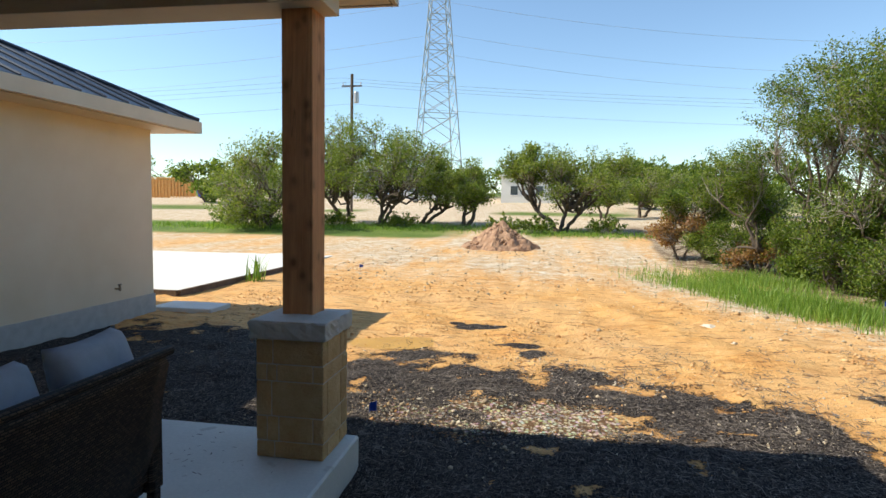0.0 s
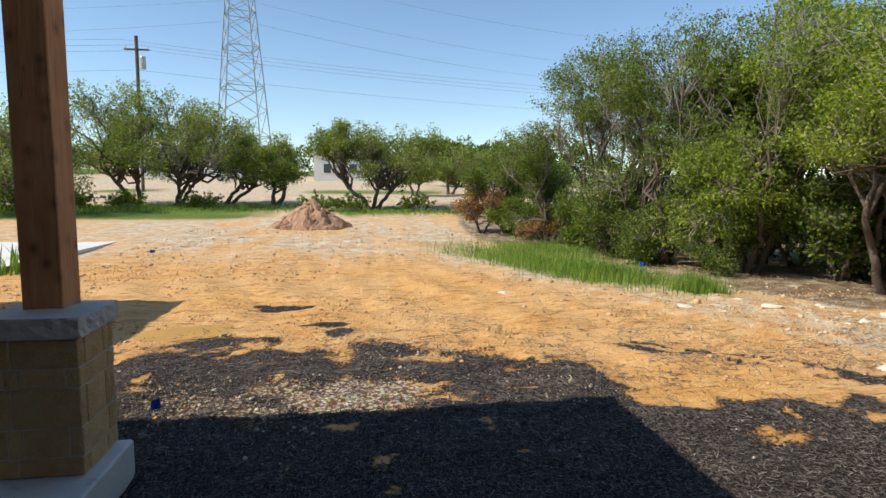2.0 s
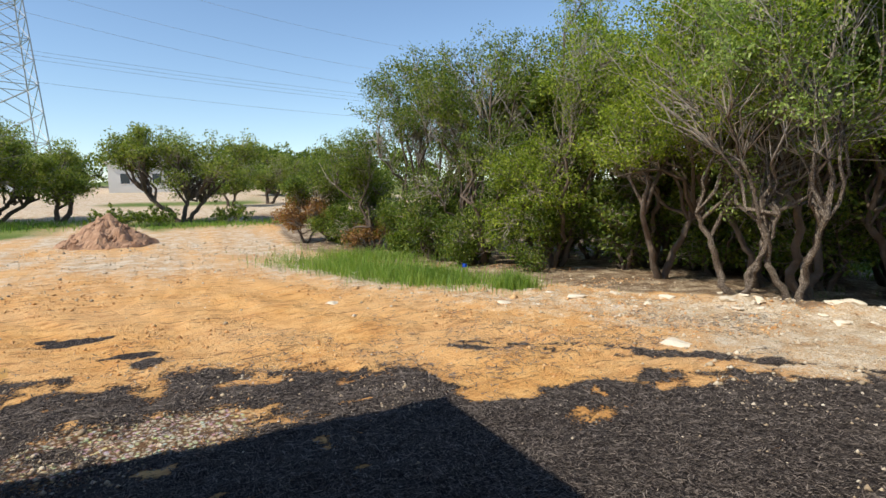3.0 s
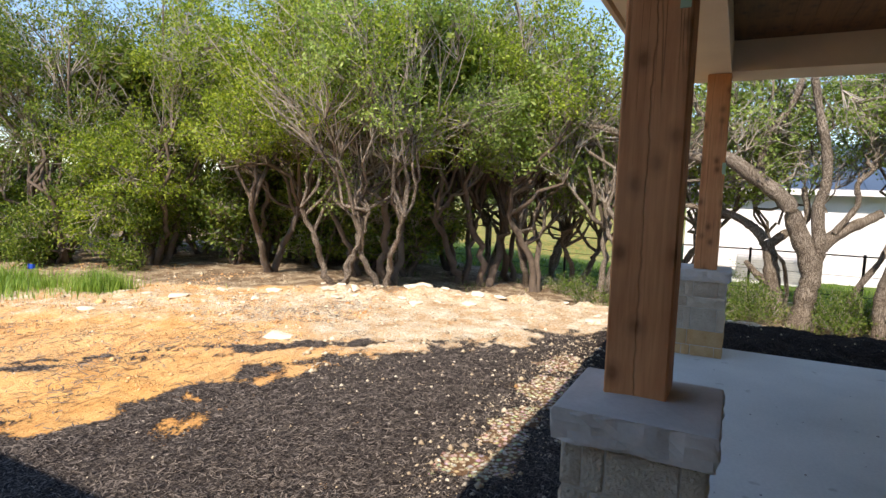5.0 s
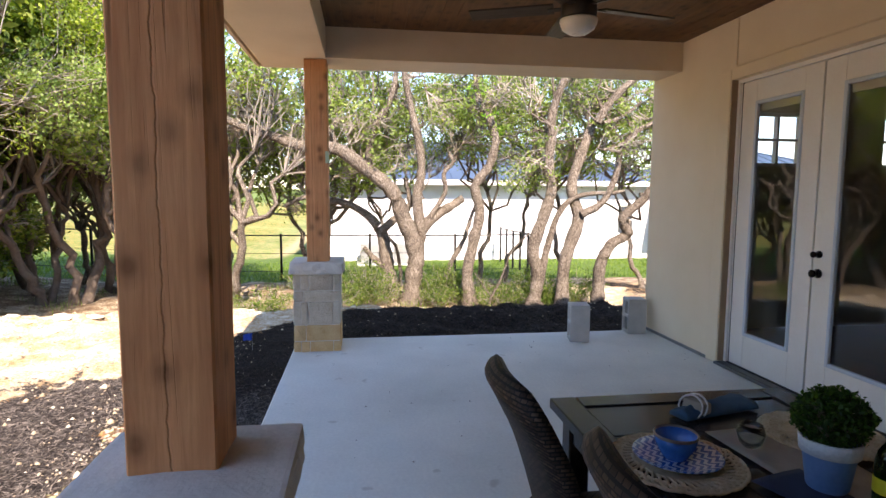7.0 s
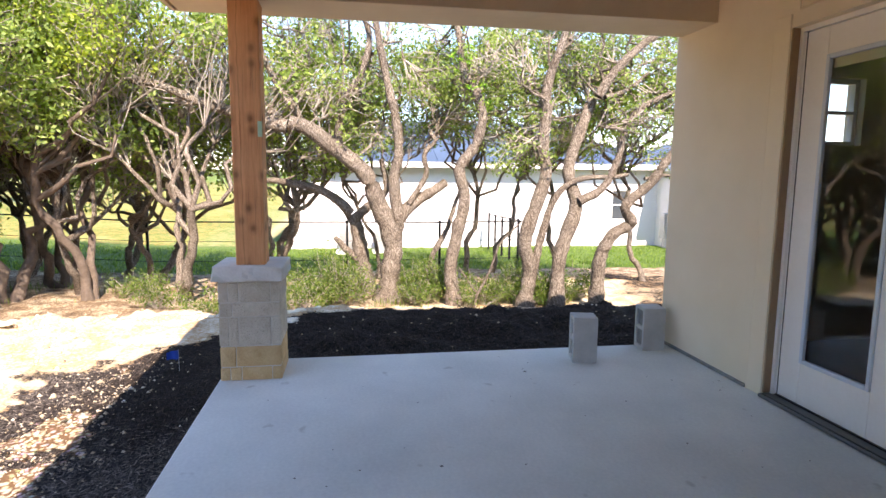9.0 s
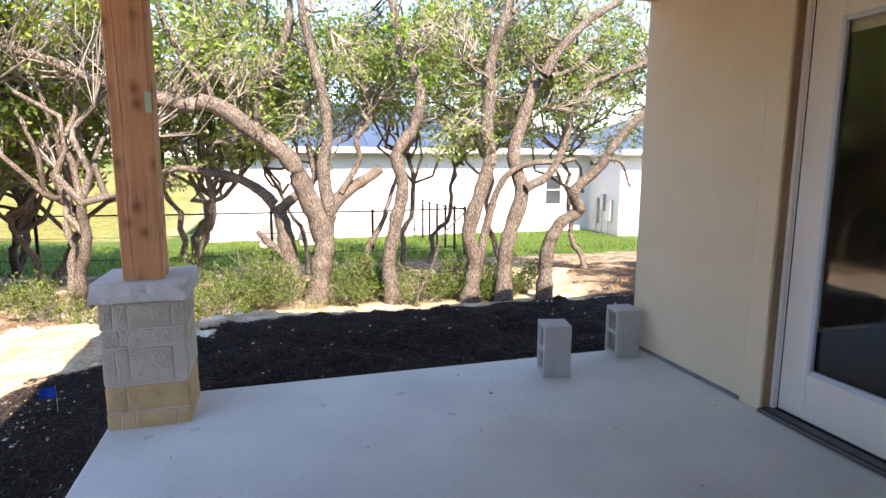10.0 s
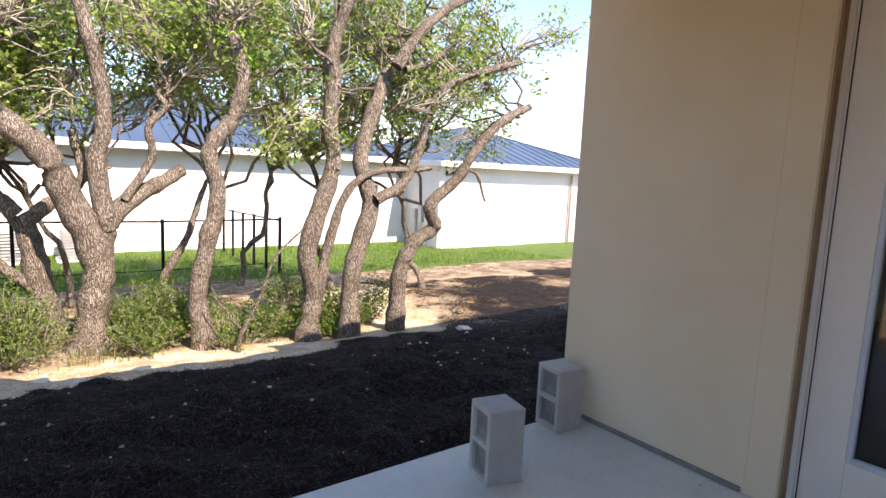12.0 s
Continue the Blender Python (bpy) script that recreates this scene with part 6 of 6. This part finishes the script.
def bottle(x, y, h):
    b = thing("glass_bottle", "green glass bottle with a yellow label", "bottle", (x, y, 0.752), "green bottles")
    part("glass", lathe([(0.001, 0.0), (0.032, 0.0), (0.034, 0.01), (0.034, h * 0.55), (0.028, h * 0.68), (0.014, h * 0.78), (0.013, h * 0.95), (0.001, h * 0.96)], 24), M["bottle_glass"], b, smooth=True)
    part("cap", lathe([(0.001, h * 0.95), (0.0155, h * 0.95), (0.0155, h * 1.0), (0.001, h * 1.003)], 18), M["seagrass"], b, "pale bottle cap", True)
    lb = part("label", lathe([(0.0346, h * 0.26), (0.0346, h * 0.42)], 24), M["yellow_label"], b, "yellow paper label")
    return b


M["yellow_label"] = plain("yellow_label", lin(206, 190, 40), 0.6)
bottle(2.27, -1.385, 0.24)
bottle(2.19, -1.45, 0.24)

# ---- loveseat ----
sofa = thing("wicker_loveseat", "dark brown wicker loveseat seen from behind on the slab", "sofa", (-1.82, 1.62, 0), turn=-90)
part("backrest", curved_panel(1.75, [(-0.09, 0.14), (-0.03, 0.35), (0.0, 0.6), (0.05, 0.85)], 0.05, 0.05, 15), M["wicker"], sofa, smooth=True)
tr_ = Heap()
tr_.add(*tube_arrays([(s, 0.05 - 0.03 * (s / 0.87) ** 2, 0.855) for s in np.linspace(-0.89, 0.89, 24)], np.full(24, 0.026), 8))
tr_.mesh("top_rail", M["wicker"], sofa, True)
part("seat", boxed(-0.84, 0.84, -0.66, -0.06, 0.2, 0.34, 0.03, 3), M["wicker"], sofa)
part("seat_cushion", boxed(-0.80, 0.80, -0.64, -0.08, 0.34, 0.46, 0.04, 3), M["cushion"], sofa)
for s in (-1, 1):
    part("arm", boxed(s * 0.86 - 0.05, s * 0.86 + 0.05, -0.68, -0.04, 0.14, 0.60, 0.03, 3), M["wicker"], sofa)
    for yy in (-0.62, -0.06):
        part("leg", boxed(s * 0.85 - 0.025, s * 0.85 + 0.025, yy - 0.025, yy + 0.025, 0, 0.2, 0.006), M["wicker"], sofa)


def pillow(x, y, z, rx, ry, rz, w=0.46):
    bm = bmesh.new()
    n = 14
    top, bot = [], []
    for j in range(n + 1):
        a, b = [], []
        for i in range(n + 1):
            u, v = 2 * i / n - 1, 2 * j / n - 1
            pin = 1 - 0.07 * (1 - u * u) * abs(v) ** 4 - 0.0
            pin2 = 1 - 0.07 * (1 - v * v) * abs(u) ** 4
            h = 0.085 * ((1 - u ** 4) * (1 - v ** 4)) ** 0.5 + 0.004
            h *= 1 + 0.12 * noise.noise(Vector((u * 2, v * 2, x)))
            a.append(bm.verts.new((u * w / 2 * pin2, v * w / 2 * pin, h)))
            b.append(bm.verts.new((u * w / 2 * pin2, v * w / 2 * pin, -h)))
        top.append(a)
        bot.append(b)
    for j in range(n):
        for i in range(n):
            bm.faces.new((top[j][i], top[j][i + 1], top[j + 1][i + 1], top[j + 1][i]))
            bm.faces.new((bot[j][i], bot[j + 1][i], bot[j + 1][i + 1], bot[j][i + 1]))
    bmesh.ops.remove_doubles(bm, verts=bm.verts, dist=0.009)
    bmesh.ops.holes_fill(bm, edges=bm.edges)
    bm.to_mesh(me := bpy.data.meshes.new("pillow"))
    bm.free()
    me.materials.append(M["cushion"])
    me.shade_smooth()
    p = new("pillow", me)
    p.matrix_world = pose(x, y, z, rx, ry, rz)
    return tagged(p, "plump pale blue-grey cushion on the wicker loveseat", "cushion", "loveseat cushions")


pillow(-1.95, 2.22, 0.74, 0, 72, 8, 0.5)
pillow(-1.97, 1.70, 0.71, 0, 72, 5, 0.5)
pillow(-1.96, 1.17, 0.69, 0, 72, 2, 0.5)

# small tags stapled to the posts
M["tag_paper"] = plain("tag_paper", lin(172, 196, 160), 0.7)
for x, y, z in ((6.612, 0.222, 1.86), (2.411, 0.262, 2.2)):
    tg = thing("lumber_tag", "small torn pale green lumber tag on the post", "tag", (x, y, z), "lumber tags")
    part("paper", boxed(-0.002, 0.002, -0.016, 0.016, -0.055, 0.055), M["tag_paper"], tg)


# ---- yard details ----
def scatter_masked(n, x0, x1, y0, y1, rnd, weight):
    out = []
    while sum(len(o) for o in out) < n:
        x, y = rnd.uniform(x0, x1, 20000), rnd.uniform(y0, y1, 20000)
        keep = rnd.random(20000) < weight(x, y)
        keep &= ~((x < 7.02) & (y < 0.6) & (x > -6.3)) & ~((x < -1.12) & (y < 3.75)) & ~((x < -6.25) & (y < 8.6))
        out.append(np.stack([x[keep], y[keep]], 1))
    return np.concatenate(out)[:n]


def sticks(name, pts, length, radius, material, rnd, label, category, tilt=0.25, lift=0.006):
    """Shreds lying about: three-sided slivers joined into one mesh."""
    n = len(pts)
    a = rnd.uniform(0, 2 * np.pi, n)
    L = length * rnd.uniform(0.4, 1.5, n)
    R = radius * rnd.uniform(0.6, 1.5, n)
    d = np.stack([np.cos(a), np.sin(a), rnd.normal(0, tilt, n)], 1)
    side = np.stack([-np.sin(a), np.cos(a), np.zeros(n)], 1)
    c = np.stack([pts[:, 0], pts[:, 1], height(pts[:, 0], pts[:, 1]) + lift * rnd.uniform(0.3, 2.0, n)], 1)
    up = np.array([0, 0, 1.0])
    tri = [side * R[:, None], -side * R[:, None], up * (R * 0.9)[:, None]]
    v = np.stack([c - d * L[:, None] / 2 + t for t in tri] + [c + d * L[:, None] / 2 + t * 0.6 for t in tri], 1)
    q = np.array([[1, 2, 5, 4], [2, 0, 3, 5]])
    Q = (np.arange(n)[:, None, None] * 6 + q[None]).reshape(-1, 4)
    return tagged(fast_mesh(name, v.reshape(-1, 3), Q, material), label, category, kind="stuff")


OCT = np.array([[1, 0, 0], [0, 1, 0], [-1, 0, 0], [0, -1, 0], [0, 0, 0.75], [0, 0, -0.6]], float)
OCT_F = np.array([[0, 1, 4], [1, 2, 4], [2, 3, 4], [3, 0, 4], [1, 0, 5], [2, 1, 5], [3, 2, 5], [0, 3, 5]])


def pebbles(name, pts, size, material, rnd, label, category):
    n = len(pts)
    s = size * rnd.lognormal(0, 0.45, n)
    v = OCT[None] * (s[:, None, None] * rnd.uniform(0.65, 1.35, (n, 6, 1)))
    a = rnd.uniform(0, 6.28, n)
    ca, sa = np.cos(a)[:, None], np.sin(a)[:, None]
    x, y = v[:, :, 0] * ca - v[:, :, 1] * sa, v[:, :, 0] * sa + v[:, :, 1] * ca
    c = np.stack([pts[:, 0], pts[:, 1], height(pts[:, 0], pts[:, 1]) + s * 0.15], 1)
    v = np.stack([x, y, v[:, :, 2]], 2) + c[:, None]
    Q = (np.arange(n)[:, None, None] * 6 + OCT_F[None]).reshape(-1, 3)
    return tagged(fast_mesh(name, v.reshape(-1, 3), Q, material), label, category, kind="stuff")


def island_mat(name, c1, c2, c3, rough=0.9):
    m = bpy.data.materials.new(name)
    nt, b = nodes_of(m)
    geo = nt.nodes.new("ShaderNodeNewGeometry")
    col = ramp(nt, geo.outputs["Random Per Island"], [(0.1, c1), (0.55, c2), (0.95, c3)])
    nt.links.new(mixc(nt, 0.35, col, mixc(nt, noise_tex(nt, coords(nt), 60.0), c1, c3)), b.inputs["Base Color"])
    b.inputs["Roughness"].default_value = rough
    b.inputs["Specular IOR Level"].default_value = 0.3
    return m


M["shred"] = island_mat("shred", lin(30, 26, 24), lin(86, 77, 71), lin(152, 140, 130))
# darker colours for the shreds round the slab's east end
M["dark_shred"] = island_mat("dark_shred", lin(14, 12, 11), lin(38, 31, 28), lin(92, 78, 68))
M["pebble"] = island_mat("pebble", lin(136, 114, 88), lin(184, 164, 132), lin(228, 216, 194))
M["clod"] = island_mat("clod", lin(176, 122, 74), lin(210, 160, 104), lin(228, 190, 140))
M["rock"] = island_mat("rock", lin(172, 146, 112), lin(206, 186, 154), lin(232, 220, 198))
ry = np.random.default_rng(77)
mulch_w = lambda x, y: sm(0.35, 0.7, masks(x, y)["mulch"])
old_w = lambda x, y: mulch_w(x, y) * (1 - masks(x, y)["dark_bed"])
sticks("mulch_shreds", scatter_masked(48000, -3.5, 8.5, 0.55, 7.2, ry, old_w), 0.036, 0.003, M["shred"], ry, "dark shredded bark mulch lying loose", "mulch")
sticks("mulch_shreds", scatter_masked(16000, 5.6, 10.2, -6.5, 2.2, ry, lambda x, y: mulch_w(x, y) * masks(x, y)["dark_bed"]), 0.05, 0.0035, M["dark_shred"], ry, "dark shredded bark mulch in the shaded bed", "mulch")
sticks("mulch_shreds", scatter_masked(4200, -2.0, 8.0, 4.0, 9.5, ry, lambda x, y: 0.9 * sm(0.42, 0.6, fbm(x, y, 0.6, 97)) * sm(9.5, 5, y)), 0.07, 0.004, M["shred"], ry, "scattered bark shreds on the sand", "mulch")
pebbles("pebbles", scatter_masked(3800, -2.5, 8.0, 0.6, 7.0, ry, lambda x, y: 0.005 + 0.9 * masks(x, y)["gravel"] ** 1.5), 0.0085, M["pebble"], ry, "small pale stones strewn over the bed", "pebbles")
pebbles("pebbles", scatter_masked(6000, -6, 11, 2, 22, ry, lambda x, y: 0.02 + 0.9 * masks(x, y)["pale"]), 0.016, M["pebble"], ry, "small pale stones strewn over the yard", "pebbles")
pebbles("clods", scatter_masked(8000, -6, 9, 4.5, 18, ry, lambda x, y: np.clip(1 - masks(x, y)["mulch"], 0, 1) * sm(0.45, 0.62, fbm(x, y, 1.1, 91))), 0.012, M["clod"], ry, "loose clods of orange sandy earth", "earth clods")
pebbles("chips", scatter_masked(160, 7.1, 9.6, -6, 1.2, ry, mulch_w), 0.012, M["pebble"], ry, "small pale stones in the shaded mulch", "pebbles")


def rock(x, y, s, seed, group="pale limestone rocks"):
    rnd = random.Random(seed)
    bm = bmesh.new()
    bmesh.ops.create_icosphere(bm, subdivisions=2, radius=1.0)
    sx, sy, sz = s * rnd.uniform(0.8, 1.5), s * rnd.uniform(0.7, 1.1), s * rnd.uniform(0.22, 0.42)
    for v in bm.verts:
        n = noise.noise(v.co * 1.1 + Vector((seed * 3.1, 0, 0)))
        v.co *= 1 + 0.55 * n + 0.35 * noise.noise(v.co * 2.3 + Vector((0, seed * 1.7, 0)))
        v.co = Vector((round(v.co.x * 2.6) / 2.6 * 0.5 + v.co.x * 0.5, v.co.y, round(v.co.z * 2.4) / 2.4 * 0.5 + v.co.z * 0.5))
        v.co = Vector((v.co.x * sx, v.co.y * sy, v.co.z * sz))
    me = bpy.data.meshes.new("rock")
    bm.to_mesh(me)
    bm.free()
    me.materials.append(M["rock"])
    ob = new("rock", me)
    ob.matrix_world = pose(x, y, float(height(x, y)) + sz * 0.3, 0, 0, rnd.uniform(0, 360))
    return tagged(ob, "pale broken limestone rock on the ground", "rock", group)


rk = random.Random(12)
edge_y = [-5, 0.5, 3, 5, 7, 9, 12, 16]
edge_x = [10.6, 10.4, 9.9, 8.9, 7.4, 6.4, 4.8, 3.6]
for k in range(150):
    yy = rk.uniform(0.0, 8.0) if k < 110 else rk.uniform(-1.5, 14)
    xx = float(np.interp(yy, edge_y, edge_x)) + rk.gauss(0.0, 0.6)
    rock(xx, yy, 0.025 + 0.10 * rk.random() ** 3, k)
for k, (x, y, s) in enumerate([(5.55, 4.85, 0.13), (5.2, 8.1, 0.1), (2.7, 9.6, 0.11), (9.0, 5.0, 0.16), (10.4, 0.3, 0.1), (10.2, -4.9, 0.12), (10.5, -0.5, 0.09), (10.9, 0.9, 0.12)]):
    rock(x, y, s, 500 + k)


def blades(name, pts, tall, width, material, rnd, label, category, bend=0.35):
    """Grass blades, each a bent strip of two quads."""
    n = len(pts)
    a = rnd.uniform(0, 2 * np.pi, n)
    h = tall * rnd.uniform(0.5, 1.2, n) * (0.35 + 1.3 * fbm(pts[:, 0], pts[:, 1], 0.7, 67))
    w = width * rnd.uniform(0.7, 1.3, n)
    s = np.stack([-np.sin(a), np.cos(a), np.zeros(n)], 1) * w[:, None] / 2
    o = np.stack([np.cos(a), np.sin(a), np.zeros(n)], 1) * (h * rnd.uniform(0.1, 1, n) * bend)[:, None]
    c = np.stack([pts[:, 0], pts[:, 1], height(pts[:, 0], pts[:, 1]) - 0.01], 1)
    m = c + o * 0.35 + np.array([0, 0, 1.0]) * (h * 0.6)[:, None]
    t = c + o + np.array([0, 0, 1.0]) * h[:, None]
    v = np.stack([c - s, c + s, m + s * 0.8, m - s * 0.8, t + s * 0.15, t - s * 0.15], 1)
    Q = (np.arange(n)[:, None, None] * 6 + np.array([[0, 1, 2, 3], [3, 2, 4, 5]])[None]).reshape(-1, 4)
    return tagged(fast_mesh(name, v.reshape(-1, 3), Q, material), label, category, kind="stuff")


def patch(n, cx, cy, rx, ry_, turn, rnd):
    u = rnd.normal(0, 0.45, (n, 2))
    c, s = math.cos(radians(turn)), math.sin(radians(turn))
    return np.stack([cx + u[:, 0] * rx * c - u[:, 1] * ry_ * s, cy + u[:, 0] * rx * s + u[:, 1] * ry_ * c], 1)


blades("tall_grass", np.concatenate([patch(4200, 4.3, 13.4, 3.6, 1.0, 112, ry), patch(3600, 5.2, 11.0, 1.9, 0.9, 125, ry), patch(3000, 5.4, 15.5, 2.5, 1.5, 110, ry), patch(900, 6.2, 9.3, 0.5, 0.35, 0, ry)]), 0.26, 0.010, M["grass"], ry, "tall green grass along the oak thicket", "grass", 0.7)
blades("yard_grass", np.concatenate([patch(2600, -16, 29.2, 8, 2.2, 0, ry), patch(1500, 3.0, 28.6, 5, 1.6, 0, ry), patch(4500, -8, 31, 9, 2.5, 0, ry)]), 0.2, 0.025, M["grass"], ry, "rough green grass below the far oaks", "grass", 0.6)
under = scatter_masked(2600, 11.2, 17.0, -5.0, 9.0, ry, lambda x, y: sm(0.52, 0.66, fbm(x, y, 1.3, 71)))
blades("under_grass", under, 0.15, 0.01, M["shrub"], ry, "thin weeds and grass below the oaks", "weeds", 0.6)
lw = scatter_masked(22000, 14.5, 22.5, -14.0, 12.0, ry, lambda x, y: masks(x, y)["lawn"] ** 2)
blades("lawn_grass", lw, 0.08, 0.02, M["lawn_blade"], ry, "short green lawn by the neighbour's house", "lawn", 0.5)


def shrub(x, y, r, h, seed, leaf="shrub", size=0.02, n=46):
    rnd = np.random.default_rng(seed)
    z = float(height(x, y))
    b = thing("shrub", "small light green shrub with thin stems", "shrub", (x, y, z), "shrubs below the oaks")
    hp, ends = Heap(), []
    for _ in range(n):
        a, q = rnd.uniform(0, 6.28), rnd.random() ** 0.6
        e = np.array([math.cos(a) * r * q, math.sin(a) * r * q, h * rnd.uniform(0.35, 1.0) * (1.1 - 0.5 * q)])
        p = crooked((e[0] * 0.15, e[1] * 0.15, -0.02), e, 6, rnd, 0.14)
        hp.add(*tube_arrays(p, np.linspace(0.007, 0.002, 6), 3))
        ends += [p[3], p[4], p[5]]
    tagged(hp.mesh("stem_tangle", M["twig"], b), kind="stuff")
    fast_mesh("foliage", *leaf_cloud(np.array(ends), 12, 0.11, size, rnd), M[leaf], b)


rs = random.Random(4)
for k, (x, y) in enumerate([(11.7, -0.1), (12.3, 0.3), (11.5, -1.5), (11.9, -0.4), (11.4, -2.5), (11.6, -2.9), (11.5, -3.9), (11.3, -3.3), (11.7, -4.3), (12.5, -2.2), (12.8, -3.6), (12.9, 1.0), (10.9, 1.6), (11.8, 2.6), (13.0, 3.4), (12.4, -1.4)]):
    shrub(x, y, rs.uniform(0.35, 0.6), rs.uniform(0.45, 0.8), 700 + k)
for k, (x, y, r, h) in enumerate([(11.7, -0.3, 0.6, 0.95), (12.4, -0.05, 0.7, 1.0), (12.1, -1.55, 0.5, 0.8), (11.9, -1.8, 0.45, 0.75), (11.3, 0.35, 0.6, 0.7), (11.35, -3.5, 0.4, 0.6)]):
    shrub(x, y, r, h, 780 + k, n=70)
for k, (x, y) in enumerate([(-13.5, 31.0), (-11.2, 31.0), (-7.6, 31.3), (-1.8, 29.5), (0.0, 29.4), (3.4, 29.4), (-17.5, 30.4), (-15.0, 29.8)]):
    shrub(x, y, 1.1, 1.0, 740 + k, "leaf", 0.055, 60)
for k, (x, y) in enumerate([(7.4, 13.4), (6.6, 15.6)]):
    shrub(x, y, 0.7, 0.8, 760 + k, "leaf", 0.05, 50)
# young corn-like weed by the drive
blades("weed", patch(26, -6.6, 12.6, 0.25, 0.25, 0, ry), 0.55, 0.04, M["grass"], ry, "single tall green weed beside the drive", "weed", 0.6)

# heap of reddish earth
heap_ob = bmesh.new()
bmesh.ops.create_grid(heap_ob, x_segments=60, y_segments=60, size=1.7)
for v in heap_ob.verts:
    d = math.hypot(v.co.x * 0.95, v.co.y * 1.2)
    n = noise.fractal(v.co * 2.4, 1.0, 2.0, 4)
    v.co.z = max(-0.15, 0.98 * (1 - d / 1.35) + 0.2 * n * (d < 1.5) + 0.05)
    v.co.x += 0.05 * n
M["red_earth"] = surf("red_earth", lin(146, 106, 80), lin(204, 166, 134), 4.0, 0.95, 30.0, 1.0, 0.04)
pile = part("earth_mound", heap_ob, M["red_earth"], None, "heap of loose reddish brown earth")
pile.location = (-1.5, 22.5, float(height(-1.5, 22.5)))
tagged(pile, "", "earth mound")
rr_ = np.random.default_rng(9)
ang, rad_ = rr_.uniform(0, 6.28, 700), 1.45 * rr_.random(700) ** 0.7
pp = np.stack([-1.5 + rad_ * np.cos(ang), 22.5 + 0.8 * rad_ * np.sin(ang)], 1)
cl = pebbles("pile_clods", pp, 0.05, M["red_earth"], rr_, "loose clods on the earth heap", "earth clods")
co = np.empty(len(cl.data.vertices) * 3, np.float32)
cl.data.vertices.foreach_get("co", co)
co = co.reshape(-1, 3)
dd = np.hypot((co[:, 0] + 1.5) * 0.95, (co[:, 1] - 22.5) * 1.2)
co[:, 2] += np.maximum(0, 0.98 * (1 - dd / 1.35))
cl.data.vertices.foreach_set("co", co.ravel())


def marker_flag(x, y, turn, h=0.42, label="small blue plastic marker flag on a wire stake"):
    f = thing("marker_flag", label, "marker flag", (x, y, float(height(x, y))), "blue marker flags", turn=turn)
    part("stake", rod(bmesh.new(), (0, 0, -0.05), (0, 0, h), 0.002, 5), M["galvanised"], f)
    bm = bmesh.new()
    n = 6
    fr_ = [[bm.verts.new((0.1 * i / n, 0.012 * math.sin(i * 1.3) + s * 0.0012, h - 0.002 - 0.012 * i / n - (0.085 - 0.02 * i / n) * k)) for i in range(n + 1)] for s in (-1, 1) for k in (0, 1)]
    for a, b in ((fr_[0], fr_[1]), (fr_[3], fr_[2])):
        for i in range(n):
            bm.faces.new((a[i], a[i + 1], b[i + 1], b[i]))
    part("flag", bm, M["blue_plastic"], f, "bright blue flag")


marker_flag(7.54, 1.12, 115, 0.2)
marker_flag(-1.32, 4.55, 240, 0.2)
marker_flag(5.55, 10.2, 330, 0.42)
marker_flag(-4.6, 14.3, 20, 0.3)
# debris swept on the slab by the pier
dp = np.stack([ry.normal(-2.15, 0.22, 45), ry.normal(3.05, 0.2, 45)], 1)
db = sticks("slab_debris", dp, 0.03, 0.003, M["shred"], ry, "dark crumbs of bark on the slab", "debris", 0.0, 0.0)
cz = np.empty(len(db.data.vertices) * 3, np.float32)
db.data.vertices.foreach_get("co", cz)
cz = cz.reshape(-1, 3)
cz[:, 2] = np.maximum(0.0, cz[:, 2] + 0.24) % 0.006
db.data.vertices.foreach_set("co", cz.ravel())
# grit and crumbs on the swept slab
gp = np.stack([ry.uniform(3.2, 6.9, 60), ry.uniform(-3.2, 0.3, 60)], 1)
gt = pebbles("slab_grit", gp, 0.0055, M["shred"], ry, "specks of grit on the slab", "grit")
gz = np.empty(len(gt.data.vertices) * 3, np.float32)
gt.data.vertices.foreach_get("co", gz)
gz = gz.reshape(-1, 3)
gz[:, 2] = np.where(gz[:, 2] > -0.2999, 0.003, -0.001)
gt.data.vertices.foreach_set("co", gz.ravel())
# puddles in the sand
M["puddle"] = surf("puddle", lin(184, 134, 56), lin(208, 160, 80), 2.0, 0.35, 20.0, 0.0, 0.001, spec=0.25)
for x, y, rx, ry2, t in ((-1.95, 7.4, 0.75, 0.38, 25),):
    pb = bmesh.new()
    ring = [pb.verts.new((rx * (1 + 0.25 * noise.noise(Vector((math.cos(a) * 1.5, math.sin(a) * 1.5, x)))) * math.cos(a), ry2 * (1 + 0.3 * noise.noise(Vector((math.cos(a) * 2, math.sin(a) * 2, y)))) * math.sin(a), 0)) for a in np.linspace(0, 2 * math.pi, 40, endpoint=False)]
    pb.faces.new(ring)
    po = part("puddle", pb, M["puddle"], None, "shallow muddy ochre puddle in the sand")
    po.matrix_world = pose(x, y, -0.262, 0, 0, t)
    tagged(po, "", "puddle", kind="structure")
